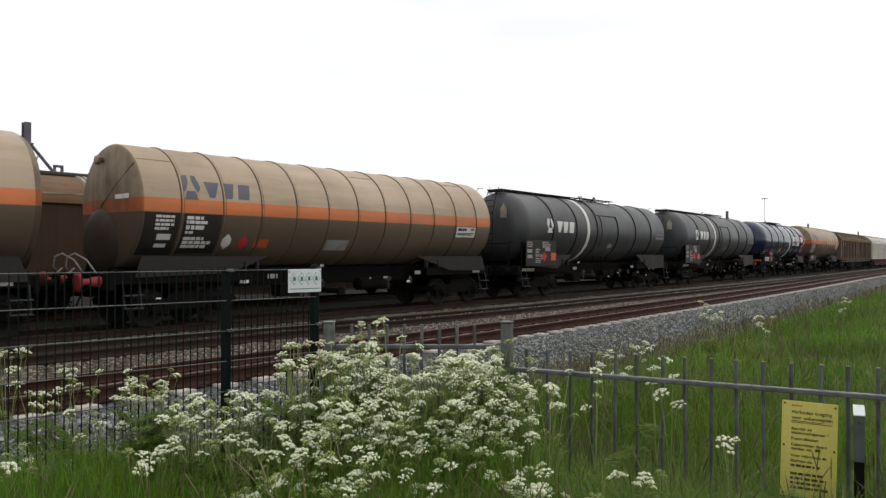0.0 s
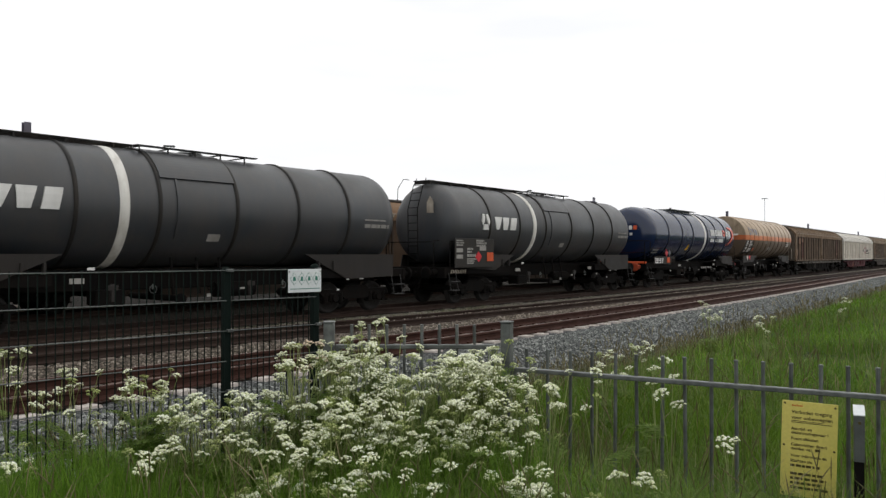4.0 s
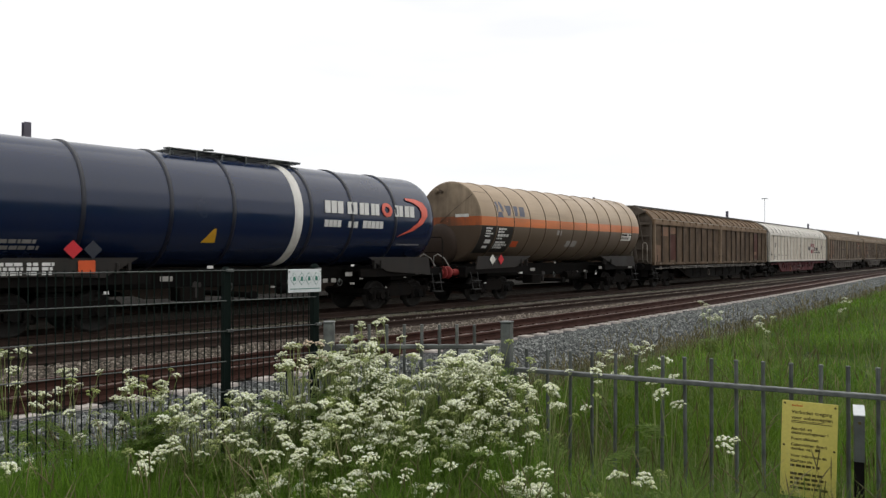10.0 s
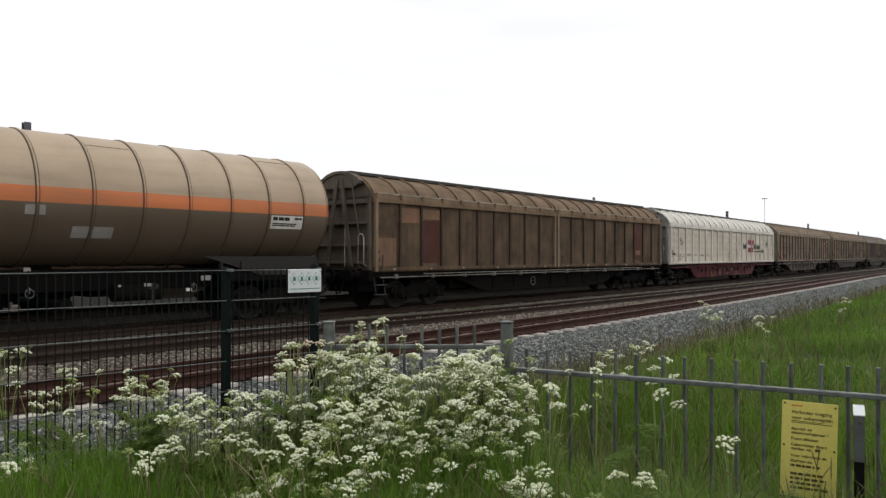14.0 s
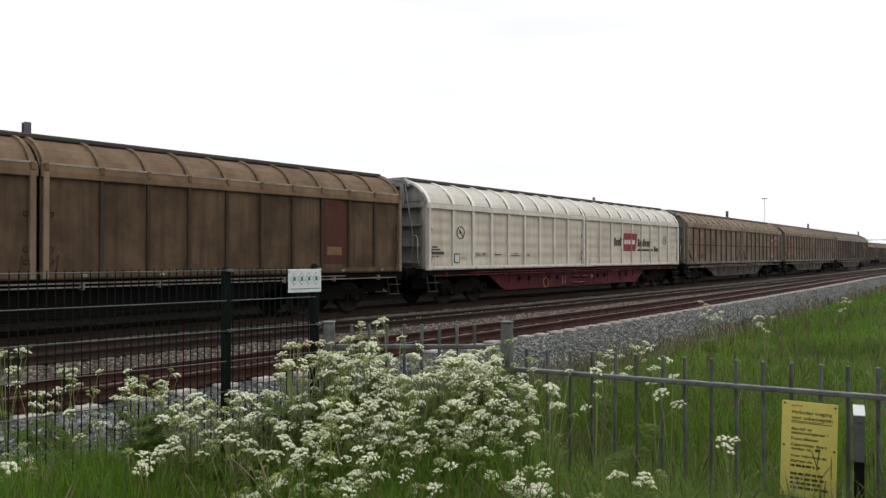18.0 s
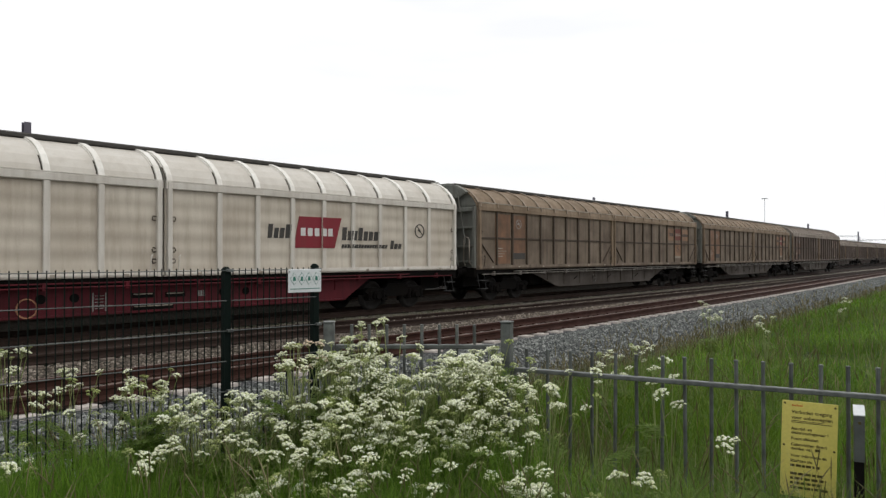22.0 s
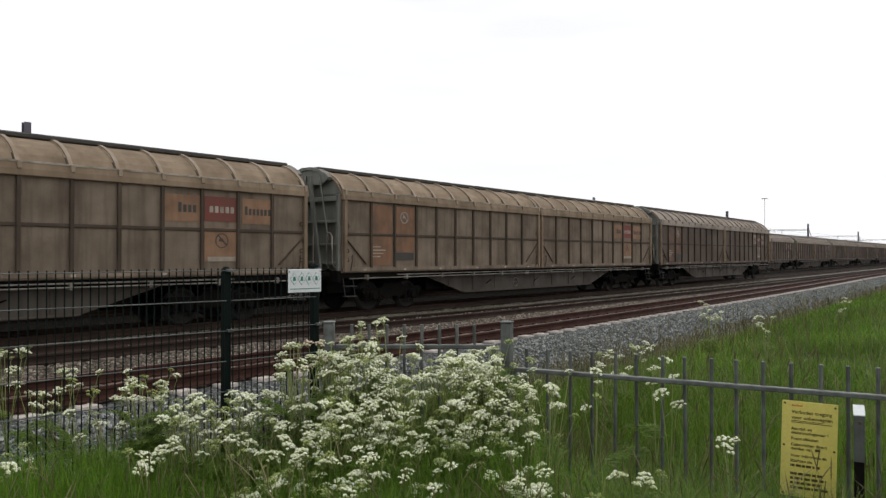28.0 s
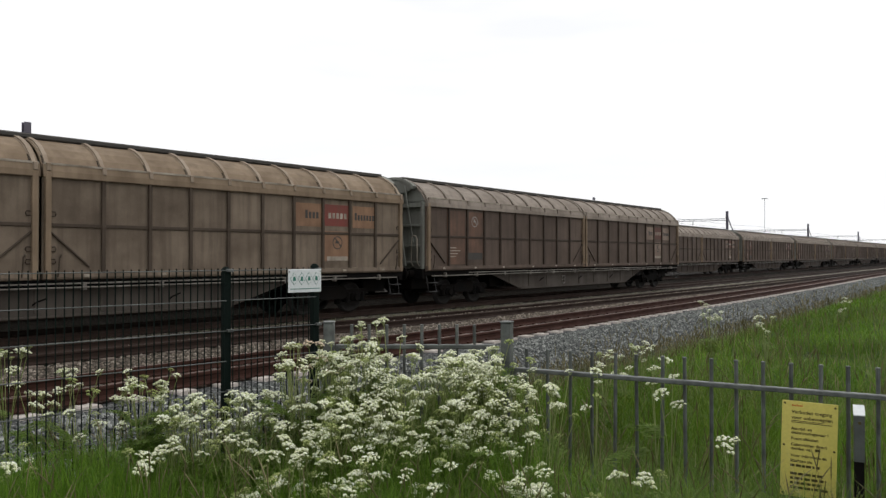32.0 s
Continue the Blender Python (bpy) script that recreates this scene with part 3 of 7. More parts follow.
def build_track(label, off, top, sleeper_mat, x0, x1, kind_of_sleeper, rail_mat=M_RAIL, cant=0.0, more=0.0, dip=0.0):
    """Rails and sleepers; off 0 with kind "new" runs along the nearest track's own plan."""
    y_of, turn_of = (near_y, near_turn) if kind_of_sleeper == "new" else (line_y, line_turn)
    ease = lambda x: max(0.0, min(1.0, (x - 7) / 10))
    level = lambda x, o: top - dip * ease(x) - (cant + more * ease(x)) * o
    track = thing("track", label, "railway track", kind="structure")
    xs = steps(-60, 60, 2.0) + steps(65, 420, 6.0)
    for side, tag in ((-0.7525, "rusty rail with worn head"), (0.7525, "")):
        s, cap = Shape(), Shape()
        rings, head = [], []
        for x in xs:
            a = turn_of(x)
            cx, cy = x - (off + side) * math.sin(a), y_of(x) + (off + side) * math.cos(a)
            rings.append([(cx - py * math.sin(a), cy + py * math.cos(a), level(x, side + py) - 0.16 + pz) for py, pz in RAIL_PROFILE])
            head.append([(cx - py * math.sin(a), cy + py * math.cos(a), level(x, side + py) + pz) for py, pz in ((-0.022, 0.0005), (0.022, 0.0005), (0.02, 0.003), (-0.02, 0.003))])
        s.loft(rings, True, False, True)
        rail = part("rail", s, rail_mat, track, tag)
        cap.loft(head, True, False, True)
        part("running_surface", cap, M_RAILTOP if kind_of_sleeper == "new" else rail_mat, rail)
    me, cm = sleeper_mesh(sleeper_mat), clip_mesh()
    x = x0
    rng = random.Random(int(off * 10))
    while x < x1:
        a = turn_of(x)
        ob = new("sleeper", me)
        ob.parent = track
        ob.matrix_basis = pose(x - off * math.sin(a), y_of(x) + off * math.cos(a) + rng.uniform(-.02, .02), level(x, 0.0) - 0.165 + rng.uniform(-.006, .004), -math.degrees(math.atan(cant + more * ease(x))), 0, math.degrees(a) + rng.uniform(-.6, .6))
        if kind_of_sleeper == "new" and x < 45:
            for side in (-0.7525, 0.7525):
                cb = new("rail_clip", cm)
                cb.parent = ob
                cb.location = (0, side, 0.004)
        x += 0.6
    return track


build_ground()
build_bed()


# ---- running gear, shared by all wagons ----
def wheelset_mesh():
    s = Shape()
    n = 28
    ang = [2 * math.pi * k / n for k in range(n)]
    for side in (-1, 1):
        prof = [(0.66, 0.09), (0.66, 0.13), (0.69, 0.15), (0.71, 0.36), (0.675, 0.38), (0.675, 0.485), (0.70, 0.488), (0.712, WHEEL_R + 0.004), (0.81, WHEEL_R - 0.004), (0.815, 0.39),
                (0.775, 0.37), (0.755, 0.16), (0.80, 0.13), (0.80, 0.09)]
        s.loft([[(r * math.cos(a), side * y, r * math.sin(a)) for a in ang] for y, r in prof])
        for k in range(3):
            a = k * 2.094
            s.tube([(0.27 * math.cos(a), side * 0.75, 0.27 * math.sin(a)), (0.27 * math.cos(a), side * 0.785, 0.27 * math.sin(a))], 0.035, 8)
    s.tube([(0, -1.02, 0), (0, 1.02, 0)], 0.08, 12)
    me = s.mesh("wheelset")
    me.materials.append(M_WHEEL)
    return me


WHEELSET = wheelset_mesh()


def bogie_mesh(mat):
    s = Shape()
    for side in (-1, 1):
        y0, y1 = (0.93, 1.05) if side > 0 else (-1.05, -0.93)
        s.plate([(-1.42, 0.62), (-1.3, 0.72), (-0.55, 0.70), (-0.42, 0.82), (0.42, 0.82), (0.55, 0.70), (1.3, 0.72), (1.42, 0.62), (1.32, 0.52), (0.62, 0.56), (0.45, 0.42),
                 (-0.45, 0.42), (-0.62, 0.56), (-1.32, 0.52)], y0, y1)
        for ax in (-0.9, 0.9):
            s.box(ax - 0.17, ax + 0.17, min(y0, y1) - 0.05, max(y0, y1) + 0.05, 0.34, 0.62, 0.04)
            s.tube([(ax, side * 1.02, WHEEL_R), (ax, side * 1.16, WHEEL_R)], [0.13, 0.11], 12)
            for dx in (-0.29, 0.29):
                s.tube([(ax + dx, side * 1.0, 0.36), (ax + dx, side * 1.0, 0.62)], 0.085, 10)
                s.box(ax + dx - 0.1, ax + dx + 0.1, side * 1.0 - 0.1, side * 1.0 + 0.1, 0.32, 0.36)
            s.box(ax + (0.5 if ax < 0 else -0.5) - 0.06, ax + (0.5 if ax < 0 else -0.5) + 0.06, side * 0.76 - 0.06, side * 0.76 + 0.06, 0.25, 0.62, 0.02)
    s.box(-0.32, 0.32, -0.95, 0.95, 0.5, 0.94, 0.04)
    for ax in (-1.36, 1.36):
        s.box(ax - 0.06, ax + 0.06, -0.95, 0.95, 0.5, 0.68, 0.02)
    me = s.mesh("bogie")
    me.materials.append(mat)
    return me


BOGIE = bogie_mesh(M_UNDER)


def spring_mesh():
    return Shape().tube([(0.08 * math.cos(k * 0.7), 0.08 * math.sin(k * 0.7), 0.37 + 0.24 * k / 30) for k in range(31)], 0.016, 4).mesh("spring")


SPRING = spring_mesh()
SPRING.materials.append(M_UNDER)
WHEELSETS = []


def add_bogies(wagon, places):
    for bx in places:
        b = part("bogie", BOGIE, None, wagon, "dusty cast steel two-axle bogie, underside shade put into its black")
        b.location = (bx, 0, 0)
        for sx in (-1.19, -0.61, 0.61, 1.19):
            part("spring", SPRING, None, b).location = (sx, -1.0, 0)
        for ax in (-0.9, 0.9):
            w = part("wheelset", WHEELSET, None, b, "dull steel wheelset")
            w.location = (ax, 0, WHEEL_R)
            WHEELSETS.append(w)


def buffer_shape():
    s = Shape()
    s.tube([(0, 0, 0), (0.04, 0, 0)], 0.2, 12)
    s.tube([(0.04, 0, 0), (0.3, 0, 0)], [0.125, 0.11], 14)
    s.tube([(0.3, 0, 0), (0.54, 0, 0)], 0.08, 12)
    s.tube([(0.54, 0, 0), (0.58, 0, 0), (0.6, 0, 0)], [0.22, 0.225, 0.17], 18)
    return s.mesh("buffer")


BUFFER = buffer_shape()
BUFFER_RED = BUFFER.copy()
BUFFER_ORANGE = BUFFER.copy()
BUFFER.materials.append(M_UNDER)
BUFFER_RED.materials.append(surface("red_buffer", (0.30, 0.03, 0.035), DUST, 0.5, 3.0, 0.3, 0.6))
BUFFER_ORANGE.materials.append(surface("orange_buffer", (0.36, 0.052, 0.02), DUST, 0.35, 3.0, 0.3, 0.55))


def add_ends(wagon, xl, xr, left=None, right=None):
    """Buffers, draw gear and hoses at both ends; xl and xr are the ends of the frame."""
    for x, turn, me in ((xl, 180, left or BUFFER), (xr, 0, right or BUFFER)):
        for y in (-0.875, 0.875):
            b = part("buffer", me, None, wagon)
            b.matrix_basis = pose(x, y, 1.05, 0, 0, turn)
        sg = -1 if turn else 1
        s = Shape()
        s.box(min(x, x + sg * .3), max(x, x + sg * .3), -0.06, 0.06, 0.98, 1.1, 0.02)
        s.tube([(x + sg * .3, 0, 1.12), (x + sg * .42, 0, 1.1), (x + sg * .45, 0, 1.0), (x + sg * .36, 0, .96)], 0.03, 8)
        s.tube([(x + sg * .42, -.04, 1.05), (x + sg * .52, -.05, 0.8), (x + sg * .5, 0, .72), (x + sg * .52, .05, 0.8), (x + sg * .42, .04, 1.05)], 0.02, 6)
        part("coupling", s, M_UNDER, wagon)
        for y in (-0.32, 0.34):
            h = Shape().tube([(x, y, 0.92), (x + sg * .2, y, 0.82), (x + sg * .36, y * 1.1, 0.5), (x + sg * .5, y * 1.1, 0.46), (x + sg * .58, y, 0.72)], 0.022, 6)
            part("brake_hose", h, M_UNDER, wagon)


def add_step(wagon, x, label="pale steel footstep"):
    s = Shape()
    for dx in (-0.2, 0.2):
        s.tube([(x + dx, -1.3, 1.05), (x + dx, -1.42, 0.42)], 0.016, 6)
    for z in (0.42, 0.72):
        s.box(x - 0.22, x + 0.22, -1.5, -1.3, z, z + 0.03, 0.006)
    part("footstep", s, M_STEP, wagon, label)


def bars(shape, x0, x1, z1, rows, height, gap, y, rng, fill=0.85, slant=0.0):
    """Rows of unreadable writing as short plain bars."""
    z = z1
    for _ in range(rows):
        x, end = x0, x0 + (x1 - x0) * rng.uniform(0.55, 1.0)
        while x < end:
            w = rng.uniform(0.6, 2.6) * height
            e = min(x + w, end)
            if e - x > height * .3:
                shape.plate([(x, z - height), (e, z - height), (e + slant * height, z), (x + slant * height, z)], y - 0.002, y + 0.002)
            x = e + height * rng.uniform(0.25, 0.5)
        z -= height + gap
    return shape


def on_tank(shape, polys, zc, r, lift=0.006):
    """Flat outlines (x, z) pressed onto the near side of a tank; each is cut into level strips."""
    for poly in polys:
        zs = [p[1] for p in poly]
        lo, hi = min(zs), max(zs)
        n = max(1, int((hi - lo) / 0.12))
        cuts = [lo + (hi - lo) * k / n for k in range(n + 1)]
        rows = []
        for z in cuts:
            z = min(max(z, lo + 1e-5), hi - 1e-5)
            xs = []
            for (xa, za), (xb, zb) in zip(poly, poly[1:] + poly[:1]):
                if (za <= z < zb) or (zb <= z < za):
                    xs.append(xa + (xb - xa) * (z - za) / (zb - za))
            rows.append((min(xs), max(xs), z))
        Y = lambda z: -math.sqrt(max(r * r - (z - zc) ** 2, 0.0001)) - lift
        v = [p for a, b, z in rows for p in ((a, Y(z), z), (b, Y(z), z))]
        v += [(x, y + lift, z) for x, y, z in v]
        m = 2 * len(rows)
        f = [(2 * i, 2 * i + 1, 2 * i + 3, 2 * i + 2) for i in range(len(rows) - 1)]
        f += [(0, m, m + 1, 1), (m - 2, m - 1, 2 * m - 1, 2 * m - 2)]
        f += [(2 * i, 2 * i + 2, m + 2 * i + 2, m + 2 * i) for i in range(len(rows) - 1)] + [(2 * i + 1, m + 2 * i + 1, m + 2 * i + 3, 2 * i + 3) for i in range(len(rows) - 1)]
        shape.add(v, f)
    return shape


def on_side(shape, polys, zc, r, lift=0.04):
    """Small outlines (x, z) laid on the near side of a tank as thin plates."""
    for poly in polys:
        n = len(poly)
        v = [(x, -math.sqrt(max(r * r - (z - zc) ** 2, 1e-4)) - lift, z) for x, z in poly]
        v += [(x, y + .02, z) for x, y, z in v]
        shape.add(v, [tuple(range(n))] + [(k, n + k, n + (k + 1) % n, (k + 1) % n) for k in range(n)])
    return shape


def tank_bars(shape, x0, x1, z1, rows, height, gap, zc, r, rng, lift=0.014):
    z = z1
    for _ in range(rows):
        x, end = x0, x0 + (x1 - x0) * rng.uniform(0.6, 1.0)
        while x < end:
            e = min(x + rng.uniform(0.6, 2.6) * height, end)
            if e - x > height * .3:
                on_tank(shape, [[(x, z - height), (e, z - height), (e, z), (x, z)]], zc, r, lift)
            x = e + height * rng.uniform(0.25, 0.5)
        z -= height + gap


def diamond(x, z, h):
    return [(x - h, z), (x, z - h), (x + h, z), (x, z + h)]


def emblem(x, z, h):
    """Three-armed emblem as plain plates."""
    out = [[(x - .17 * h, z + h), (x - .55 * h, z + h), (x - 1.0 * h, z - .25 * h), (x - .62 * h, z - .42 * h), (x - .17 * h, z + .3 * h)],
           [(x + .17 * h, z + h), (x + .55 * h, z + h), (x + 1.0 * h, z - .25 * h), (x + .62 * h, z - .42 * h), (x + .17 * h, z + .3 * h)],
           [(x - .8 * h, z - .6 * h), (x - .6 * h, z - 1.0 * h), (x + .6 * h, z - 1.0 * h), (x + .8 * h, z - .6 * h), (x + .4 * h, z - .3 * h), (x - .4 * h, z - .3 * h)]]
    return out


def block_marks(x0, x1, z0, z1, n, slant=0.12):
    """A brand mark as plain slanted blocks."""
    w = (x1 - x0) / n
    return [[(x0 + k * w, z0), (x0 + (k + .84) * w, z0), (x0 + (k + .84) * w + slant * (z1 - z0), z1), (x0 + k * w + slant * (z1 - z0), z1)] for k in range(n)]


def mark_shapes(x0, x1, z0, z1, n, slant=0.12):
    """A brand mark as plain tapered pieces, alternately narrow at the foot, straight and cut at the corners."""
    w, hh = (x1 - x0) / n, z1 - z0
    out = []
    for k in range(n):
        a = x0 + k * w
        lo, hi = ((.30, .62), (.0, .92), ) if k % 3 == 0 else ((.2, .7), (.05, .86)) if k % 3 == 1 else ((.08, .8), (.16, .88))
        out.append([(a + lo[0] * w, z0), (a + lo[1] * w, z0), (a + hi[1] * w + slant * hh, z1), (a + hi[0] * w + slant * hh, z1)])
    return out


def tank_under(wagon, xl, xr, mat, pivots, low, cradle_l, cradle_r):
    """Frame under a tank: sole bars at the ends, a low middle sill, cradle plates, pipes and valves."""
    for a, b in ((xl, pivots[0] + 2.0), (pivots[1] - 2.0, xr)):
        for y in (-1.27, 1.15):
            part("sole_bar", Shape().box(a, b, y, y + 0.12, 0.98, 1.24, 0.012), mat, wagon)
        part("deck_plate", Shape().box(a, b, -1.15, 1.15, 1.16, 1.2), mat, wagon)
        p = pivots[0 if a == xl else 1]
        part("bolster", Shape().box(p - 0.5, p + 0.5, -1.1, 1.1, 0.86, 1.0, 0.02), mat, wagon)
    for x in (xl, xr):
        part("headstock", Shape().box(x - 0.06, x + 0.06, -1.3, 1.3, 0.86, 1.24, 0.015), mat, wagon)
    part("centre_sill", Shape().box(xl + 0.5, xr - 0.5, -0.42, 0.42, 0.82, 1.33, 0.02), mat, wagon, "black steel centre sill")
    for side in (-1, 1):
        for pts in (cradle_l, cradle_r):
            c = Shape().plate(pts, side * 1.30 - 0.02, side * 1.30 + 0.02)
            for x in (pts[0][0] * .7 + pts[3][0] * .3, pts[0][0] * .35 + pts[3][0] * .65):
                c.box(x - 0.03, x + 0.03, side * 1.30 - 0.07, side * 1.30 + 0.07, 1.24, 1.5, 0.01)
            part("cradle_plate", c, M_CRADLE, wagon)
    mid = (pivots[0] + pivots[1]) / 2
    part("sump", Shape().tube([(mid - 0.5, 0, low), (mid - 0.5, 0, 0.55)], [0.22, 0.14], 12), M_UNDER, wagon)
    s = Shape().tube([(mid - 0.5, -1.15, 0.6), (mid - 0.5, 1.15, 0.6)], 0.08, 10)
    s.tube([(mid - 0.5, -1.2, 0.6), (mid - 0.5, -1.3, 0.58)], 0.13, 14)
    part("outlet_pipe", s, M_UNDER, wagon, "dark outlet pipe with capped end")
    part("brake_reservoir", Shape().tube([(mid + 0.9, -0.5, 0.75), (mid + 2.1, -0.5, 0.75)], 0.2, 14), M_UNDER, wagon)
    part("brake_box", Shape().box(mid - 2.4, mid - 1.7, -0.9, -0.4, 0.5, 0.85, 0.03), M_UNDER, wagon)
    for x0, w2 in ((mid - 3.0, .16), (mid + 2.9, .14), (pivots[1] + .7, .2)):
        part("label_plate", Shape().box(x0 - w2, x0 + w2, -1.29, -1.27, 1.03, 1.15, 0.003), M_LETTER_GREY, wagon, "small pale label")
    tags = random.Random(int(xl * 100))
    for k in range(9):
        x, w2, z = tags.uniform(xl + .8, xr - .8), tags.uniform(.03, .09), tags.choice((.62, .78, .93, 1.32))
        part("stencil_mark", Shape().box(x - w2, x + w2, -1.315, -1.305, z, z + tags.uniform(.03, .08)), M_LETTER_GREY if k % 3 else M_LETTER, wagon, "small worn white marking")
    for x in (mid - 2.2, mid + 1.5):
        bracket = Shape().box(x - .04, x + .04, -1.30, -1.22, .6, 1.0, .01)
        bracket.box(x - .12, x + .12, -1.31, -1.29, .86, .98, .01)
        part("brake_lever", bracket, M_CRADLE, wagon)
    for k, x in enumerate((mid - 1.2, mid + 0.35, mid + 2.6)):
        v = Shape().tube([(x, -1.2, 0.98), (x, -1.2, 0.85)], 0.02, 6)
        v.tube([(x + 0.09 * math.cos(a), -1.22, 0.85 + 0.09 * math.sin(a)) for a in [0.524 * j for j in range(13)]], 0.012, 5)
        part("hand_wheel", v, M_GALV if k != 1 else M_UNDER, wagon)


def ring(shape, x, r, zc, half=0.03, high=0.018, n=44):
    shape.turned([(x - half, r - 0.004), (x - half * .8, r + high), (x + half * .8, r + high), (x + half, r - 0.004)], zc, n)


def gas_wagon(m, version):
    """Cream and brown tank wagon with an orange waistband, flat drum ends and raised seams."""
    wagon = thing("gas_tank_wagon", "cream-topped brown tank wagon with an orange waistband and blue emblem", "tank wagon", "wagons of the moving train", m=m)
    h, R, zc = 6.635, 1.52, 2.835
    s = Shape()
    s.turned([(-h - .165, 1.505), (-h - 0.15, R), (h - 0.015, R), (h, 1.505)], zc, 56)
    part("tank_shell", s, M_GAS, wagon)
    for sg in (-1, 1):
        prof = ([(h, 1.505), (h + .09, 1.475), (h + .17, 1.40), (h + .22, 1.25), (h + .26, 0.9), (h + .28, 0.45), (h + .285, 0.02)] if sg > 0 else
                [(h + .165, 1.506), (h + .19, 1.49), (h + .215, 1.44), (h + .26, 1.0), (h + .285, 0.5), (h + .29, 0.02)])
        part("drum_end", Shape().turned([(sg * x, r) for x, r in prof], zc, 56), M_GAS_END, wagon, "grimy dished end of the drum, shade put into its paint")
    for k in range(11):
        sh, tr = Shape(), Shape()
        ring(sh, -5.83 + 1.166 * k, R, zc, 0.05, 0.014, 56)
        seam = part("seam", sh, M_GAS_RIB, wagon, "dark lapped joint under a pale strap")
        ring(tr, -5.83 + 1.166 * k, R + .012, zc, 0.021, 0.014, 56)
        part("strap", tr, M_GAS, seam, "painted steel strap")
    for k, a in ((0, 44), (0, -60), (5, 37), (9, 30)):
        x0 = -6.78 if k == 0 else -5.78 + 1.166 * k
        part("panel_joint", Shape().band(x0, -5.89 if k == 0 else x0 + 1.06, R - .004, R + .005, zc, radians(a), radians(a + .45), 1), M_GAS_RIB, wagon)
    for sg in (-1, 1):
        x = sg * (h + .27)
        e = Shape().turned([(x + sg * .2, 0.01), (x + sg * .19, 0.45), (x + sg * .14, 0.68), (x + sg * .05, 0.79), (x - sg * .1, 0.81)], 1.98, 36, 0.34)
        part("end_cap", e, M_GAS_CAP, wagon, "dark dished lower cap on the drum end")
        for y1, z1 in ((-1.12, zc + .98), (.1, zc + .32)):
            part("end_seam", Shape().tube([(x + sg * .03, 0.32, zc - .02), (x + sg * .005, (y1 + .32) / 2, (z1 + zc) / 2 + .01), (x - sg * .05, y1, z1)], 0.012, 5), M_GAS_RIB, wagon)
        part("end_valve", Shape().tube([(x - sg * .08, 0.55, zc + 1.17), (x + sg * .04, 0.55, zc + 1.17), (x + sg * .05, 0.55, zc + 1.17)], [0.12, 0.11, 0.05], 14), M_GAS_END, wagon)
        part("valve_flange", Shape().tube([(x + sg * .0, 0.3, zc + 1.14), (x + sg * .06, 0.3, zc + 1.14)], 0.07, 10), M_GAS_RIB, wagon)
        part("end_label", Shape().box(min(x - sg * .03, x + sg * .02), max(x - sg * .03, x + sg * .02), -0.98, -0.38, 2.99, 3.10), M_WHITE_BAND, wagon, "small pale label on the drum end")
    rng = random.Random(5 + version)
    mark = Shape()
    on_tank(mark, emblem(-5.58, 3.3, 0.30), zc, R, 0.008)
    part("blue_emblem", mark, M_LOGO_BLUE, wagon, "faded blue three-armed emblem")
    for poly in mark_shapes(-5.22, -3.82, 3.08, 3.47, 3, 0.05):
        part("blue_mark", on_tank(Shape(), [poly], zc, R, 0.008), M_LOGO_BLUE, wagon, "plain faded blue block")
    part("data_panel", on_tank(Shape(), [rect(-6.79, -5.89, 1.66, 2.66)], zc, R, 0.008), M_PLATE, wagon, "black data panel with white writing")
    p = part("data_panel", on_tank(Shape(), [rect(-5.77, -4.73, 1.70, 2.66)], zc, R, 0.008), M_PLATE, wagon, "black data panel with white writing")
    txt = Shape()
    tank_bars(txt, -6.5, -5.98, 2.6, 4, 0.06, 0.035, zc, R, rng)
    on_tank(txt, [[(-6.4, 2.02), (-6.05, 2.02), (-6.05, 2.16), (-6.4, 2.16)], [(-6.4, 1.84), (-6.1, 1.84), (-6.1, 1.93), (-6.4, 1.93)]], zc, R, 0.014)
    tank_bars(txt, -5.7, -5.1, 2.6, 2, 0.075, 0.03, zc, R, rng)
    tank_bars(txt, -5.7, -4.95, 2.38, 1, 0.1, 0.03, zc, R, rng)
    tank_bars(txt, -5.7, -5.3, 2.24, 1, 0.06, 0.03, zc, R, rng)
    tank_bars(txt, -5.7, -4.85, 2.1, 3, 0.075, 0.02, zc, R, rng)
    part("writing", txt, M_LETTER, p)
    whites = [[(-1.1, 1.8), (-0.24, 1.8), (-0.24, 2.1), (-1.1, 2.1)], [(4.72, 2.29), (5.78, 2.29), (5.78, 2.64), (4.72, 2.64)]]
    if version == 2:
        whites[0] = [(-0.4, 1.95), (0.5, 1.95), (0.5, 2.2), (-0.4, 2.2)]
        whites.append([(-1.4, 2.42), (-1.0, 2.42), (-1.0, 2.62), (-1.4, 2.62)])
    for poly in whites:
        q = part("label_plate", on_tank(Shape(), [poly], zc, R, 0.008), M_LETTER_GREY if poly[0][0] < 4 else M_WHITE_BAND, wagon, "pale label plate")
    q_txt = Shape()
    tank_bars(q_txt, 4.78, 5.4, 2.6, 1, 0.09, 0.03, zc, R, rng)
    tank_bars(q_txt, 5.5, 5.75, 2.6, 1, 0.06, 0.03, zc, R, rng)
    tank_bars(q_txt, 4.78, 5.7, 2.44, 2, 0.03, 0.02, zc, R, rng)
    part("writing", q_txt, M_PLATE, wagon)
    if version == 1:
        part("hazard_diamond", on_tank(Shape(), [diamond(-4.46, 2.0, 0.2)], zc, R, 0.01), M_WHITE_BAND, wagon, "white hazard diamond")
        part("hazard_diamond", on_tank(Shape(), [diamond(-3.95, 1.98, 0.18)], zc, R, 0.01), M_RED, wagon, "dirty red hazard diamond")
